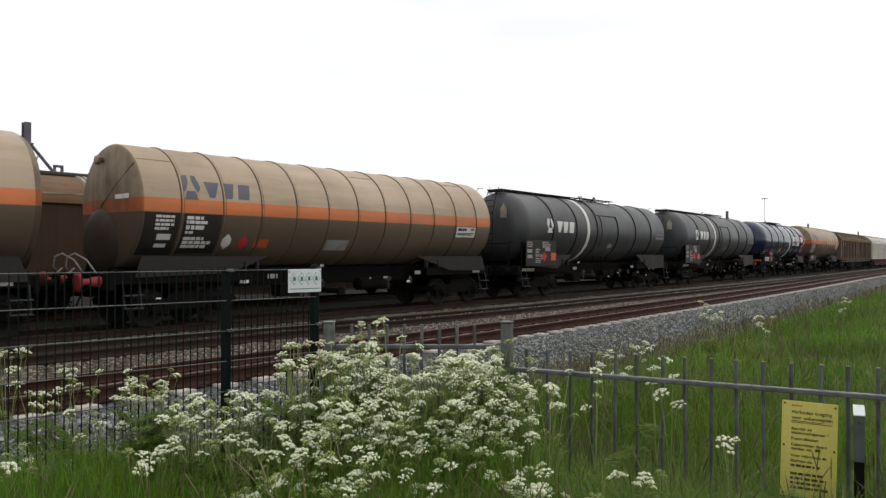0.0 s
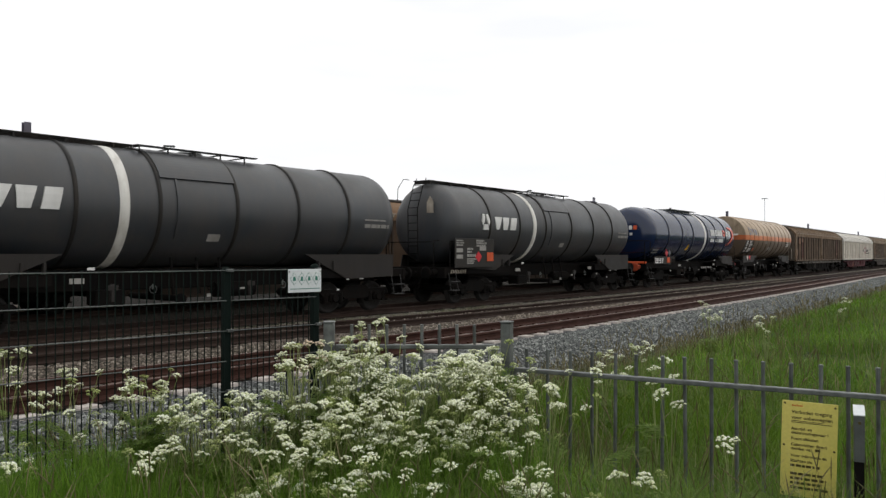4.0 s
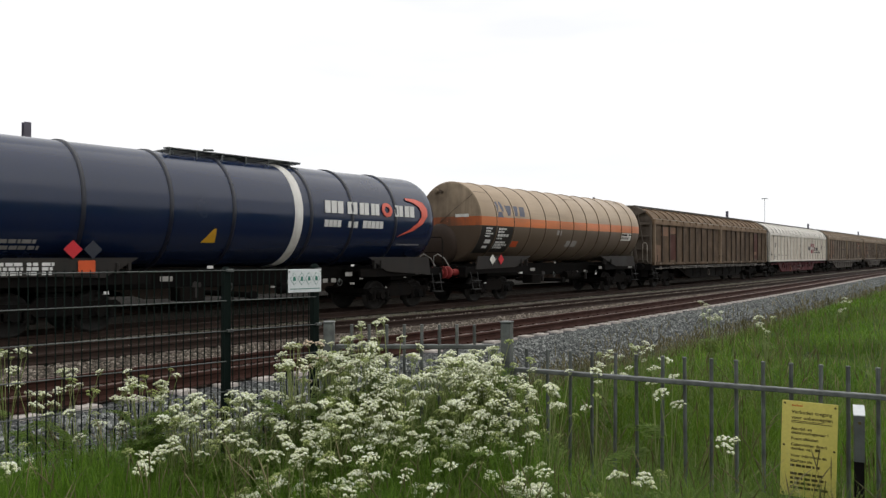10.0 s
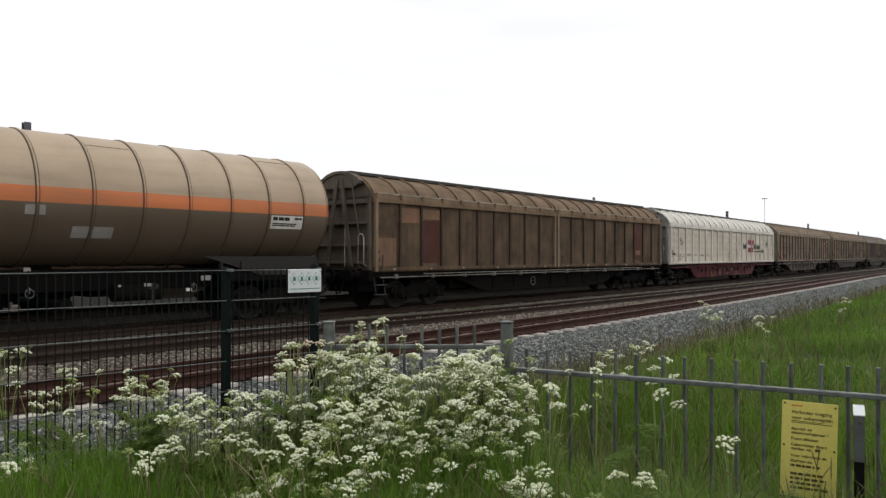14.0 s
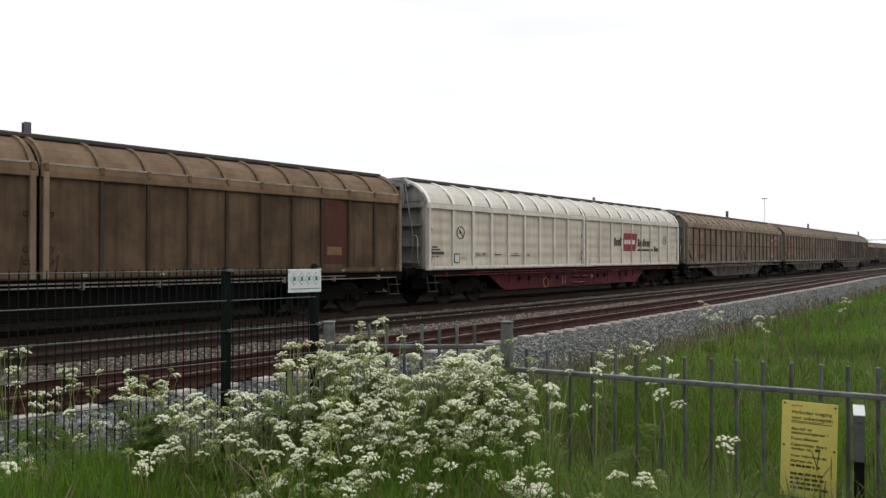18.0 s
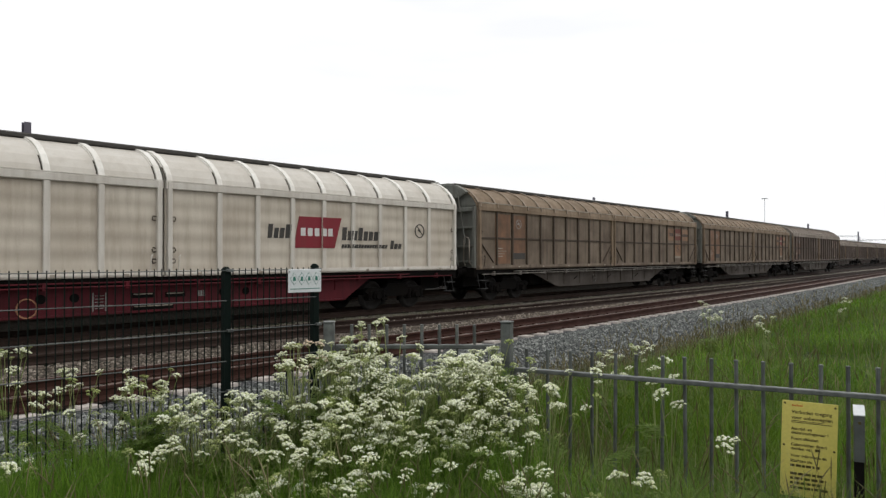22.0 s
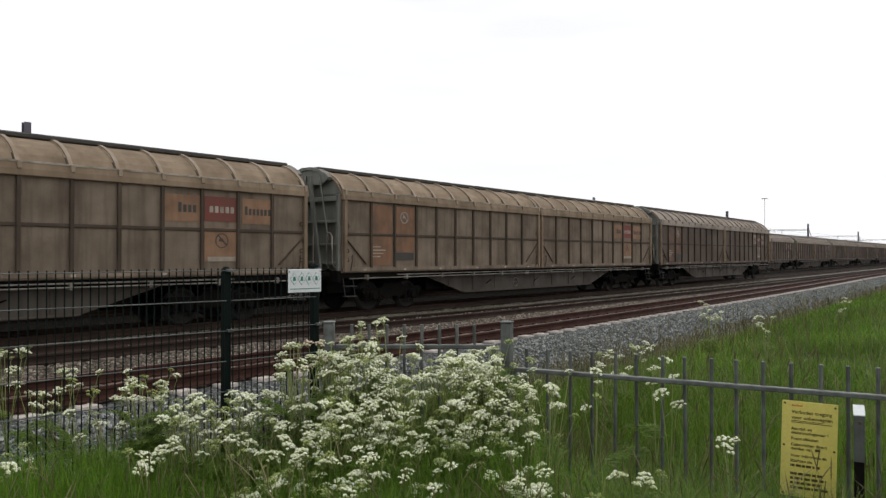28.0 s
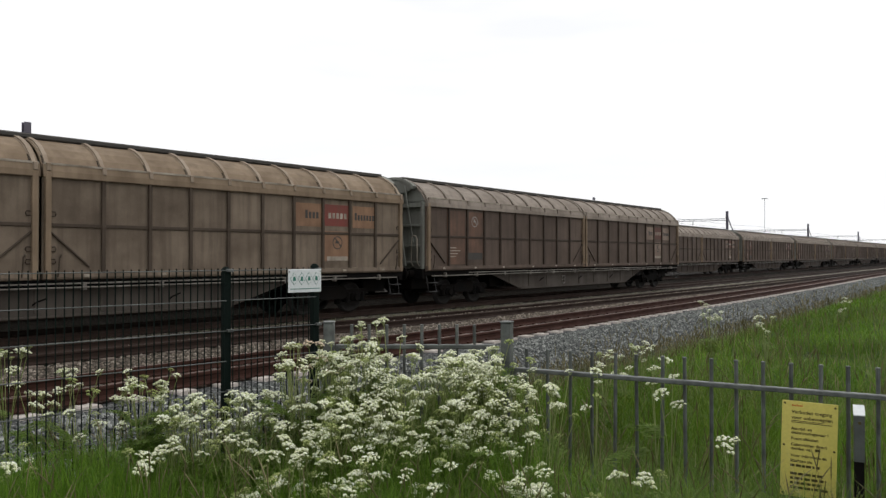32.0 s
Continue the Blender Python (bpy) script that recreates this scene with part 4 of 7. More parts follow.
        part("hazard_plate", on_tank(Shape(), [[(-3.6, 1.86), (-3.15, 1.86), (-3.15, 2.08), (-3.6, 2.08)]], zc, R, 0.01), M_ORANGE, wagon, "orange hazard plate")
    else:
        part("hazard_plate", on_tank(Shape(), [[(-4.6, 1.9), (-4.15, 1.9), (-4.15, 2.12), (-4.6, 2.12)]], zc, R, 0.01), M_ORANGE, wagon, "orange hazard plate")
        for x, mt, lb in ((-5.9, M_WHITE_BAND, "white hazard diamond"), (-5.35, M_RED, "red hazard diamond")):
            part("hazard_diamond", Shape().plate(diamond(x, 1.42, 0.19), -1.36, -1.345), mt, wagon, lb)
    if version == 2:
        for ob in wagon.children:
            ob.location.z += 0.08
    tank_under(wagon, -7.45, 6.75, M_UNDER, (-5.4, 5.4), 1.4,
               [(-3.2, 1.63), (-6.75, 1.63), (-6.9, 1.14), (-4.3, 1.2)], [(2.8, 1.63), (6.4, 1.63), (6.6, 1.1), (4.5, 1.14)])
    add_bogies(wagon, (-5.4, 5.4))
    add_ends(wagon, -7.45, 6.75, BUFFER_RED)
    add_step(wagon, 6.4)
    add_step(wagon, -7.0)
    hose = Shape()
    for y in (-0.5, 0.15):
        hose.tube([(-7.4, y, 1.2), (-7.6, y + .1, 1.55), (-7.8, y + .25, 1.7), (-7.95, y + .3, 1.62), (-7.98, y + .3, 1.4), (-7.85, y + .4, 1.25), (-7.7, y + .5, 1.35)], 0.022, 6)
    part("air_hose", hose, M_LETTER_GREY, wagon, "pale coiled air hose")
    return wagon


def dome_tank(R, left, right, depth, n=8):
    prof = []
    for k in range(n + 1):
        a = math.pi / 2 * k / n
        prof.append((depth * (1 - math.cos(a)), max(R * math.sin(a) ** 0.54, 0.01)))
    return [(-left + d, r) for d, r in prof] + [(right - d, r) for d, r in prof[::-1]]


def walkway(wagon, x0, x1, wide0, wide1, zt, mat):
    s = Shape()
    for y in (-0.32, -0.16, 0.0, 0.16, 0.32):
        s.box(x0, x1, y - 0.05, y + 0.05, zt + 0.06, zt + 0.085)
    for k in range(int((x1 - x0) / 1.1) + 1):
        x = x0 + 0.1 + k * 1.1
        s.box(x - 0.02, x + 0.02, -0.38, 0.38, zt - 0.05, zt + 0.065)
    part("walkway", s, mat, wagon, "narrow steel roof walkway")
    s = Shape()
    s.box(wide0, wide1, -0.62, -0.42, zt + 0.05, zt + 0.075)
    s.box(wide0, wide1, 0.42, 0.62, zt + 0.05, zt + 0.075)
    for k in range(int((wide1 - wide0) / 0.75) + 1):
        x = wide0 + 0.08 + k * 0.75
        s.box(x - 0.015, x + 0.015, -0.62, 0.62, zt + 0.02, zt + 0.05)
        s.box(x - 0.015, x + 0.015, -0.6, -0.57, zt - 0.14, zt + 0.02)
        s.box(x - 0.015, x + 0.015, 0.57, 0.6, zt - 0.14, zt + 0.02)
    part("platform", s, mat, wagon, "wider grating platform round the filling dome")
    d = Shape()
    c = (wide0 + wide1) / 2
    d.tube([(c, 0, zt - 0.1), (c, 0, zt + 0.05)], 0.34, 20)
    d.tube([(c, 0, zt + 0.05), (c, 0, zt + 0.12)], [0.36, 0.22], 20)
    d.tube([(c - 0.7, 0, zt + 0.12), (c - 0.7, 0, zt + 0.2), (c - 0.4, 0, zt + 0.22)], 0.03, 6)
    part("filling_dome", d, M_GALV, wagon)


def black_wagon(m):
    wagon = thing("black_tank_wagon", "matt black tank wagon with a white ring and white emblem", "tank wagon", "wagons of the moving train", m=m)
    R, half, zc = 1.46, 7.55, 2.80
    s = Shape().turned(dome_tank(R, half, 7.15, 0.7, 12), zc, 56)
    part("tank_shell", s, M_BLACK, wagon)
    for x in (-5.1, -3.1, -1.15, 0.98, 2.97, 4.85):
        sh = Shape()
        ring(sh, x, R, zc, 0.05, 0.034, 56)
        part("seam", sh, M_BLACK_RIB, wagon)
    part("white_ring", Shape().turned([(-2.13, R - .002), (-2.12, R + 0.012), (-1.9, R + 0.012), (-1.89, R - .002)], zc, 56), M_WHITE_BAND, wagon, "weathered white painted ring")
    man = Shape()
    man.band(-1.1, 0.95, R - .01, R + 0.045, zc, radians(2), radians(62), 16)
    man.band(-0.72, -0.66, R - .01, R + 0.03, zc, radians(62), radians(120), 16)
    part("cladding_panel", man, M_BLACK, wagon)
    walkway(wagon, -7.35, -1.2, -1.3, 2.2, zc + R, M_BLACK_RIB)
    lad = Shape()
    for y in (-0.2, 0.25):
        lad.tube([(-7.75, y, 1.3), (-7.78, y, 3.3), (-7.5, y, 4.1), (-7.3, y, 4.42)], 0.016, 6)
    for k in range(11):
        z = 1.45 + 0.27 * k
        x = -7.76 if z < 3.3 else -7.78 + 0.28 * (z - 3.3) / 0.8
        lad.tube([(x, -0.2, z), (x, 0.25, z)], 0.014, 5)
    lad.tube([(-7.3, 0.6, 4.4), (-7.6, 0.62, 4.4), (-7.9, 0.62, 4.05), (-7.95, 0.6, 3.6)], 0.014, 5)
    part("ladder", lad, M_UNDER, wagon, "black end ladder with grab loop")
    rail = Shape()
    rail.tube([(-8.1, -1.2, 1.2), (-8.1, -1.2, 2.05), (-8.05, -1.15, 2.15), (-7.2, -0.8, 2.2)], 0.02, 6)
    rail.tube([(-8.1, 1.0, 1.2), (-8.1, 1.0, 2.05), (-8.05, 0.95, 2.12), (-8.08, -1.1, 2.12)], 0.02, 6)
    rail.tube([(-7.3, -1.28, 1.2), (-7.3, -1.28, 2.1), (-7.25, -1.25, 2.15), (-6.9, -1.2, 2.15)], 0.02, 6)
    part("handrail", rail, M_UNDER, wagon)
    rng = random.Random(8)
    mark = Shape()
    on_tank(mark, emblem(-5.42, 2.88, 0.29), zc, R, 0.04)
    part("white_emblem", mark, M_LETTER, wagon, "white three-armed emblem")
    for poly in mark_shapes(-4.9, -3.36, 2.62, 3.09, 3, 0.12):
        part("white_mark", on_tank(Shape(), [poly], zc, R, 0.04), M_LETTER, wagon, "plain white block")
    board = Shape().box(-7.2, -4.85, -1.43, -1.40, 1.22, 2.26, 0.01)
    p = part("data_board", board, M_PLATE, wagon, "black data board with white writing")
    t = Shape()
    bars(t, -7.12, -6.55, 2.2, 3, 0.05, 0.03, -1.434, rng)
    for z in (1.9, 1.68):
        t.box(-7.12, -6.75, -1.436, -1.43, z - 0.14, z)
    bars(t, -6.5, -6.1, 1.92, 2, 0.07, 0.035, -1.434, rng)
    bars(t, -6.5, -5.75, 1.7, 1, 0.1, 0.03, -1.434, rng)
    bars(t, -6.5, -5.9, 1.55, 3, 0.05, 0.025, -1.434, rng)
    bars(t, -5.95, -5.3, 2.22, 3, 0.07, 0.02, -1.434, rng)
    t.box(-5.75, -5.35, -1.436, -1.43, 1.83, 1.98)
    part("writing", t, M_LETTER_GREY, p)
    part("hazard_diamond", Shape().plate(diamond(-5.82, 1.6, 0.2), -1.442, -1.432), M_RED, p, "red hazard diamond")
    part("hazard_plate", Shape().box(-5.3, -4.9, -1.445, -1.43, 1.44, 1.76, 0.004), M_ORANGE, p, "orange hazard plate")
    part("white_tag", on_tank(Shape(), [[(0.2, 2.0), (0.55, 2.0), (0.55, 2.18), (0.2, 2.18)]], zc, R, 0.01), M_LETTER_GREY, wagon)
    w2 = Shape()
    tank_bars(w2, 5.5, 6.6, 2.75, 1, 0.05, 0.04, zc, R, rng)
    tank_bars(w2, 5.5, 6.6, 2.6, 1, 0.11, 0.04, zc, R, rng)
    part("writing", w2, M_LETTER_GREY, wagon)
    poster = Shape().plate([(-0.75, 3.15), (-0.45, 3.15), (-0.45, 3.52), (-0.6, 3.75), (-0.75, 3.52)], 0, 0.01)
    po = part("end_warning_plate", poster, M_BROWN_EDGE, wagon, "worn warning plate on the tank end")
    po.matrix_basis = pose(-7.56, -0.0, 0, 0, 0, 90) @ pose(0, 0, 0)
    tank_under(wagon, -7.55, 7.4, M_UNDER, (-5.5, 5.5), 1.4,
               [(-3.3, 1.68), (-6.9, 1.68), (-7.0, 1.24), (-4.6, 1.1)], [(3.3, 1.68), (6.85, 1.68), (6.85, 1.0), (4.9, 0.95)])
    stripes = Shape()
    for k in range(9):
        stripes.plate([(-7.25 + .1 * k, 1.02), (-7.2 + .1 * k, 1.02), (-7.16 + .1 * k, 1.14), (-7.21 + .1 * k, 1.14)], -1.285, -1.275)
    part("jack_marking", stripes, M_BROWN_EDGE, wagon, "worn pale striped lifting mark")
    add_bogies(wagon, (-5.5, 5.5))
    add_ends(wagon, -7.55, 7.4)
    add_step(wagon, -7.2)
    add_step(wagon, 7.0)
    for x in (-0.6, 0.1, 0.75):
        part("outlet_leg", Shape().tube([(x, -0.95, 1.6), (x, -1.1, 0.7)], 0.035, 8), M_UNDER, wagon)
    return wagon


def blue_wagon(m):
    wagon = thing("blue_tank_wagon", "glossy navy blue tank wagon with a white ring and orange buffers", "tank wagon", "wagons of the moving train", m=m)
    R, half, zc = 1.47, 7.45, 2.81
    part("tank_shell", Shape().turned(dome_tank(R, half, 7.1, 0.8, 14), zc, 64), M_BLUE, wagon)
    for x in (-5.04, -2.97, -1.23, 1.31, 2.87, 4.75):
        sh = Shape()
        ring(sh, x, R, zc, 0.05, 0.034, 64)
        part("seam", sh, M_BLUE_RIB, wagon)
    part("white_ring", Shape().turned([(0.72, R - .002), (0.73, R + 0.012), (1.0, R + 0.012), (1.01, R - .002)], zc, 64), M_WHITE_BAND, wagon, "clean white painted ring")
    walkway(wagon, -2.4, 1.8, -2.6, 1.6, zc + R, M_GALV)
    for x0, x1 in ((1.78, 2.52), (2.66, 3.08), (3.15, 3.56), (3.63, 4.0), (4.68, 5.08), (5.14, 5.62)):
        for poly in block_marks(x0, x1, 2.88, 3.24, 3 if x1 - x0 > .6 else 2, .12):
            block = Shape()
            on_side(block, [poly], zc, R)
            part("white_mark", block, M_LETTER, wagon, "white block of a painted mark")
    for x0, x1, z1, n in ((1.8, 2.45, 2.68, 4), (2.72, 3.12, 2.66, 3), (3.32, 4.2, 2.7, 5)):
        for poly in block_marks(x0, x1, 2.48, z1, n, 0):
            block = Shape()
            on_tank(block, [poly], zc, R, 0.022)
            part("white_mark", block, M_LETTER, wagon, "white block of a painted mark")
    o = Shape()
    hoop = [(4.34 + .23 * math.cos(a), 3.07 + .22 * math.sin(a), 4.34 + .11 * math.cos(a), 3.07 + .1 * math.sin(a)) for a in [.3927 * k for k in range(17)]]
    sickle = [(5.3, 3.5, 5.3, 3.43), (5.75, 3.5, 5.65, 3.36), (6.08, 3.4, 5.86, 3.24), (6.25, 3.2, 5.96, 3.08), (6.24, 2.95, 5.94, 2.9), (6.0, 2.68, 5.75, 2.7), (5.55, 2.44, 5.4, 2.48), (4.88, 2.24, 4.88, 2.245)]
    for edge in (hoop, sickle):
        on_side(o, [[(p0[0], p0[1]), (p1[0], p1[1]), (p1[2], p1[3]), (p0[2], p0[3])] for p0, p1 in zip(edge, edge[1:])], zc, R)
    part("orange_mark", o, surface("coral_paint", (0.62, 0.10, 0.06), DUST, 0.1, 3.0, 0, 0.4), wagon, "coral ring and sickle mark")
    e, eo = Shape(), Shape()

    def on_dome(y, z, lift):
        r = math.hypot(y, z - zc)
        a = math.asin(min((r / R) ** (1 / 0.72), 0.9999))
        return (-half + 0.8 * (1 - math.cos(a)) - lift, y, z)

    for k in range(7):
        y0 = 0.55 - 0.25 * k
        y1 = y0 - 0.19
        tgt = eo if k == 4 else e
        n = 3
        for j in range(n):
            ya, yb = y0 + (y1 - y0) * j / n, y0 + (y1 - y0) * (j + 1) / n
            tgt.add([on_dome(ya, 3.02, .03), on_dome(yb, 3.02, .03), on_dome(yb, 3.24, .03), on_dome(ya, 3.24, .03)], [(0, 1, 2, 3)])
    e.add([on_dome(y, z, .03) for y, z in ((-.25, 2.72), (-.4, 2.72), (-.4, 2.86), (-.25, 2.86))], [(0, 1, 2, 3)])
    part("end_mark", e, M_LETTER, wagon)
    part("end_mark", eo, M_ORANGE, wagon)
    part("warning_triangle", on_tank(Shape(), [[(-2.05, 1.97), (-1.65, 1.97), (-1.7, 2.32), (-1.76, 2.32)]], zc, R, 0.01), M_YELLOW_TRI, wagon, "yellow warning triangle")
    for x, mt, lb in ((-5.23, M_RED, "red hazard diamond"), (-4.8, M_BLUE_RIB, "dark hazard diamond holder")):
        part("hazard_diamond", Shape().plate(diamond(x, 1.78, 0.2), -1.40, -1.385), mt, wagon, lb)
    part("hazard_plate", Shape().box(-5.12, -4.75, -1.4, -1.385, 1.26, 1.54, 0.004), M_ORANGE, wagon, "orange hazard plate")
    rng = random.Random(3)
    t = Shape()
    tank_bars(t, -6.6, -5.6, 1.98, 2, 0.08, 0.05, zc, R, rng, 0.01)
    tank_bars(t, 5.0, 6.2, 2.02, 1, 0.04, 0.05, zc, R, rng, 0.01)
    part("writing", t, M_LETTER_GREY, wagon)
    b = Shape()
    for x0, x1 in ((-6.75, -6.2), (-6.15, -5.9), (-5.85, -5.6)):
        bars(b, x0, x1, 1.5, 3, 0.07, 0.025, -1.37, rng)
    part("data_board", Shape().box(-6.85, -4.7, -1.36, -1.33, 1.2, 1.56, 0.01), M_PLATE, wagon, "black data board with white writing")
    part("writing", b, M_LETTER, wagon)
    rail = Shape()
    rail.tube([(-7.85, -1.25, 1.2), (-7.85, -1.25, 2.35), (-7.9, -1.2, 2.42), (-7.95, 0.9, 2.42), (-7.95, 0.95, 2.3), (-7.95, 0.95, 1.2)], 0.022, 6)
    rail.tube([(-7.25, -1.3, 1.2), (-7.25, -1.3, 2.35), (-7.27, -1.28, 2.42), (-7.3, -0.9, 2.42)], 0.022, 6)
    rail.tube([(-7.85, -1.25, 1.8), (-7.95, 0.95, 1.8)], 0.016, 6)
    part("handrail", rail, M_UNDER, wagon, "dark end platform handrail")
    rail = Shape()
    rail.tube([(7.3, -1.25, 1.2), (7.3, -1.25, 2.2), (7.3, -1.2, 2.28), (7.35, 0.9, 2.28), (7.35, 0.95, 2.2), (7.35, 0.95, 1.2)], 0.02, 6)
    rail.tube([(7.3, -1.25, 1.75), (7.35, 0.95, 1.75)], 0.014, 6)
    part("handrail", rail, M_UNDER, wagon)
    tank_under(wagon, -7.7, 7.2, M_UNDER, (-5.4, 5.4), 1.4,
               [(-3.7, 1.6), (-6.6, 1.6), (-6.8, 1.24), (-4.5, 1.15)], [(3.7, 1.6), (6.5, 1.6), (6.6, 1.0), (4.5, 1.15)])
    add_bogies(wagon, (-5.4, 5.4))
    add_ends(wagon, -7.7, 7.2, BUFFER_ORANGE, BUFFER_RED)
    for x in (-7.4, 6.9):
        add_step(wagon, x)
    head = Shape().box(-7.85, -7.72, -1.3, 1.3, 1.22, 1.34, 0.02)
    part("head_beam", head, M_ORANGE, wagon, "orange end beam")
    v = Shape()
    for k in range(6):
        v.box(0.6 + .32 * k, 0.78 + .32 * k, -1.3, -1.28, 0.86, 0.98, 0.004)
    part("valve_label", v, M_LETTER_GREY, wagon)
    return wagon


# ---- sliding-wall wagons ----
ROOF = [(-1.42, 3.38), (-1.36, 3.55), (-1.22, 3.75), (-1.02, 3.93), (-0.78, 4.07), (-0.5, 4.17), (-0.3, 4.215)]


def roof_strip(shape, x0, x1, grow, thick):
    """A strip of the curved roof, proud of it by grow and that thick."""
    out, inn = [], []
    for k, (y, z) in enumerate(ROOF):
        a, b = ROOF[max(k - 1, 0)], ROOF[min(k + 1, len(ROOF) - 1)]
        n = Vector((-(b[1] - a[1]), b[0] - a[0])).normalized()
        out.append((y + n.x * grow, z + n.y * grow))
        inn.append((y + n.x * (grow - thick), z + n.y * (grow - thick)))
    shape.loft([[(x0, a[0], a[1]), (x1, a[0], a[1]), (x1, b[0], b[1]), (x0, b[0], b[1])] for a, b in zip(out, inn)], True, False, True)
    return shape


HOLES = (-4.9, -4.18, -2.65, -1.95, 1.77, 2.47, 4.1, 4.8)


def hab_kit(name, body, roof, rib, mid_rail, panels):
    """Meshes that all doors of one kind of wagon share; a door runs from x = 0 to 10.9."""
    kit = {}
    w = 10.9
    s = Shape()
    if name == "pale":
        swell = [(-1.393 - .009 * math.sin(2 * math.pi * 5 * k / 40), 1.28 + 1.96 * k / 40) for k in range(41)]
        s.loft([[(x, y, z) for y, z in swell] for x in (w, 0)], False, True)
        s.box(0, w, -1.36, -1.34, 1.28, 3.24)
    else:
        s.box(0, w, -1.40, -1.36, 1.28, 3.30)
    kit["door"] = s.mesh("sliding_wall")
    kit["door"].materials.append(body)
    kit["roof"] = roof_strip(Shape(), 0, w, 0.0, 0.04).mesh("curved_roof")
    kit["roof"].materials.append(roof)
    rw = 0.07 if name == "pale" else 0.045
    top = 3.25 if name == "pale" else 3.30
    s = Shape().box(-rw, rw, -1.462, -1.398, 1.26, top, 0.012)
    kit["rib"] = s.mesh("rib")
    kit["rib"].materials.append(rib)
    s = roof_strip(Shape(), -rw, rw, 0.05, 0.055)
    split = len(s.f)
    # Thin dark strip along one edge, standing in for the rib's shade.
    roof_strip(s, -rw - .028, -rw - .002, 0.012, 0.016)
    if name != "pale":
        s.box(-rw, rw, -1.50, -1.43, 3.42, 3.59, .012)
    kit["roof_rib"] = s.mesh("roof_rib")
    kit["roof_rib"].materials.append({"pale": M_PALE_ROOF_RIB, "yard": M_BROWN_EDGE, "brown": M_BROWN_ROOF_RIB}.get(name, roof))
    kit["roof_rib"].materials.append(M_RIB_SHADE)
    for k in range(split, split + len(ROOF) + 1):
        kit["roof_rib"].polygons[k].material_index = 1
    if name == "pale":
        s = Shape().box(0, w, -1.475, -1.35, 3.22, 3.4, 0.02)
    else:
        board = [(-1.478, 3.285), (-1.486, 3.30), (-1.478, 3.42), (-1.437, 3.57), (-1.40, 3.57), (-1.36, 3.285)]
        s = Shape().loft([[(x, y, z) for y, z in board] for x in (0, w)], True, False, True)
    low = 1.15 if name == "pale" else 1.13
    foot = [(-1.46, 1.29), (-1.468, low + .06), (-1.452, low + .02), (-1.42, low), (-1.36, low), (-1.36, 1.29)]
    kit["sill"] = Shape().loft([[(x, y, z) for y, z in foot] for x in (0, w)], True, False, True).mesh("sill")
    kit["sill"].materials.append(M_PALE_RIB if name == "pale" else body)
    kit["lip"] = (Shape().box(0, w, -1.47, -1.40, 3.40, 3.425) if name == "pale" else Shape().box(.02, w - .02, -1.452, -1.39, 3.555, 3.598)).mesh("roof_lip")
    kit["lip"].materials.append(M_BROWN_EDGE if name != "pale" else M_PALE_RIB)
    kit["rail"] = s.mesh("edge_rail")
    kit["rail"].materials.append(roof if name != "pale" else M_PALE_RIB)
    if mid_rail:
        s = Shape().box(0.05, w - .05, -1.43, -1.395, 2.25, 2.33, 0.01)
        kit["mid_rail"] = s.mesh("mid_rail")
        kit["mid_rail"].materials.append(rib)
        s = Shape().tube([(0.16, -1.43, 2.14), (0.98, -1.43, 1.40)], 0.025, 6)
        kit["brace"] = s.mesh("brace")
        kit["brace"].materials.append(rib)
    s = Shape().box(-.06, .06, -1.49, -1.36, 1.15, 3.4, 0.012)
    kit["post"] = s.mesh("door_post")
    kit["post"].materials.append(M_PALE_RIB if name == "pale" else M_BROWN_ROOF)
    s = Shape().tube([(0, -1.47, 1.2), (0, -1.52, 1.4), (0, -1.54, 1.62), (.05, -1.5, 1.66), (.05, -1.46, 1.6)], 0.016, 5)
    kit["latch"] = s.mesh("latch")
    kit["latch"].materials.append(rib)
    kit["ribs"] = panels
    return kit


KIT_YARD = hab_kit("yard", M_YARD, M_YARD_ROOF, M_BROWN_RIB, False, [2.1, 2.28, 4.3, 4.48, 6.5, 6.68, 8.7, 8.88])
LUG = Shape().tube([(-.07, -1.40, .04), (.05, -1.425, .05), (.07, -1.425, 0), (.05, -1.425, -.05), (-.07, -1.40, -.04)], .012, 5).mesh("hinge_lug")
LUG.materials.append(M_BROWN_RIB)
STOP = Shape().box(-.06, .06, -1.475, -1.45, 1.18, 1.24, 0.008).mesh("stop_block")
STOP.materials.append(M_BROWN_EDGE)
RIBS = [1.2, 2.26, 3.3, 4.34, 5.38, 6.42, 7.48, 8.53, 9.62]
RIBS_PALE = [1.43, 2.58, 3.73, 4.86, 6.0, 7.13, 8.28, 9.43]
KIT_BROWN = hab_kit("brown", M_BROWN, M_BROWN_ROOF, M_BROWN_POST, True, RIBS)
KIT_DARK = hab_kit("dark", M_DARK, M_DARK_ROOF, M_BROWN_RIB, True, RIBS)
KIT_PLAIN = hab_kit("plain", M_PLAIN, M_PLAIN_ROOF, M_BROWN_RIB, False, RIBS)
KIT_PALE = hab_kit("pale", M_PALE, M_PALE_ROOF, M_PALE_RIB, False, RIBS_PALE)


def clip_x(poly, x, sign):
    """The part of a convex outline to one side of x."""
    out = []
    for a, b in zip(poly, poly[1:] + poly[:1]):
        da, db = (a[0] - x) * sign, (b[0] - x) * sign
        if da >= 0:
            out.append(a)
        if da * db < 0:
            t = da / (da - db)
            out.append((x, a[1] + (b[1] - a[1]) * t))
    return out


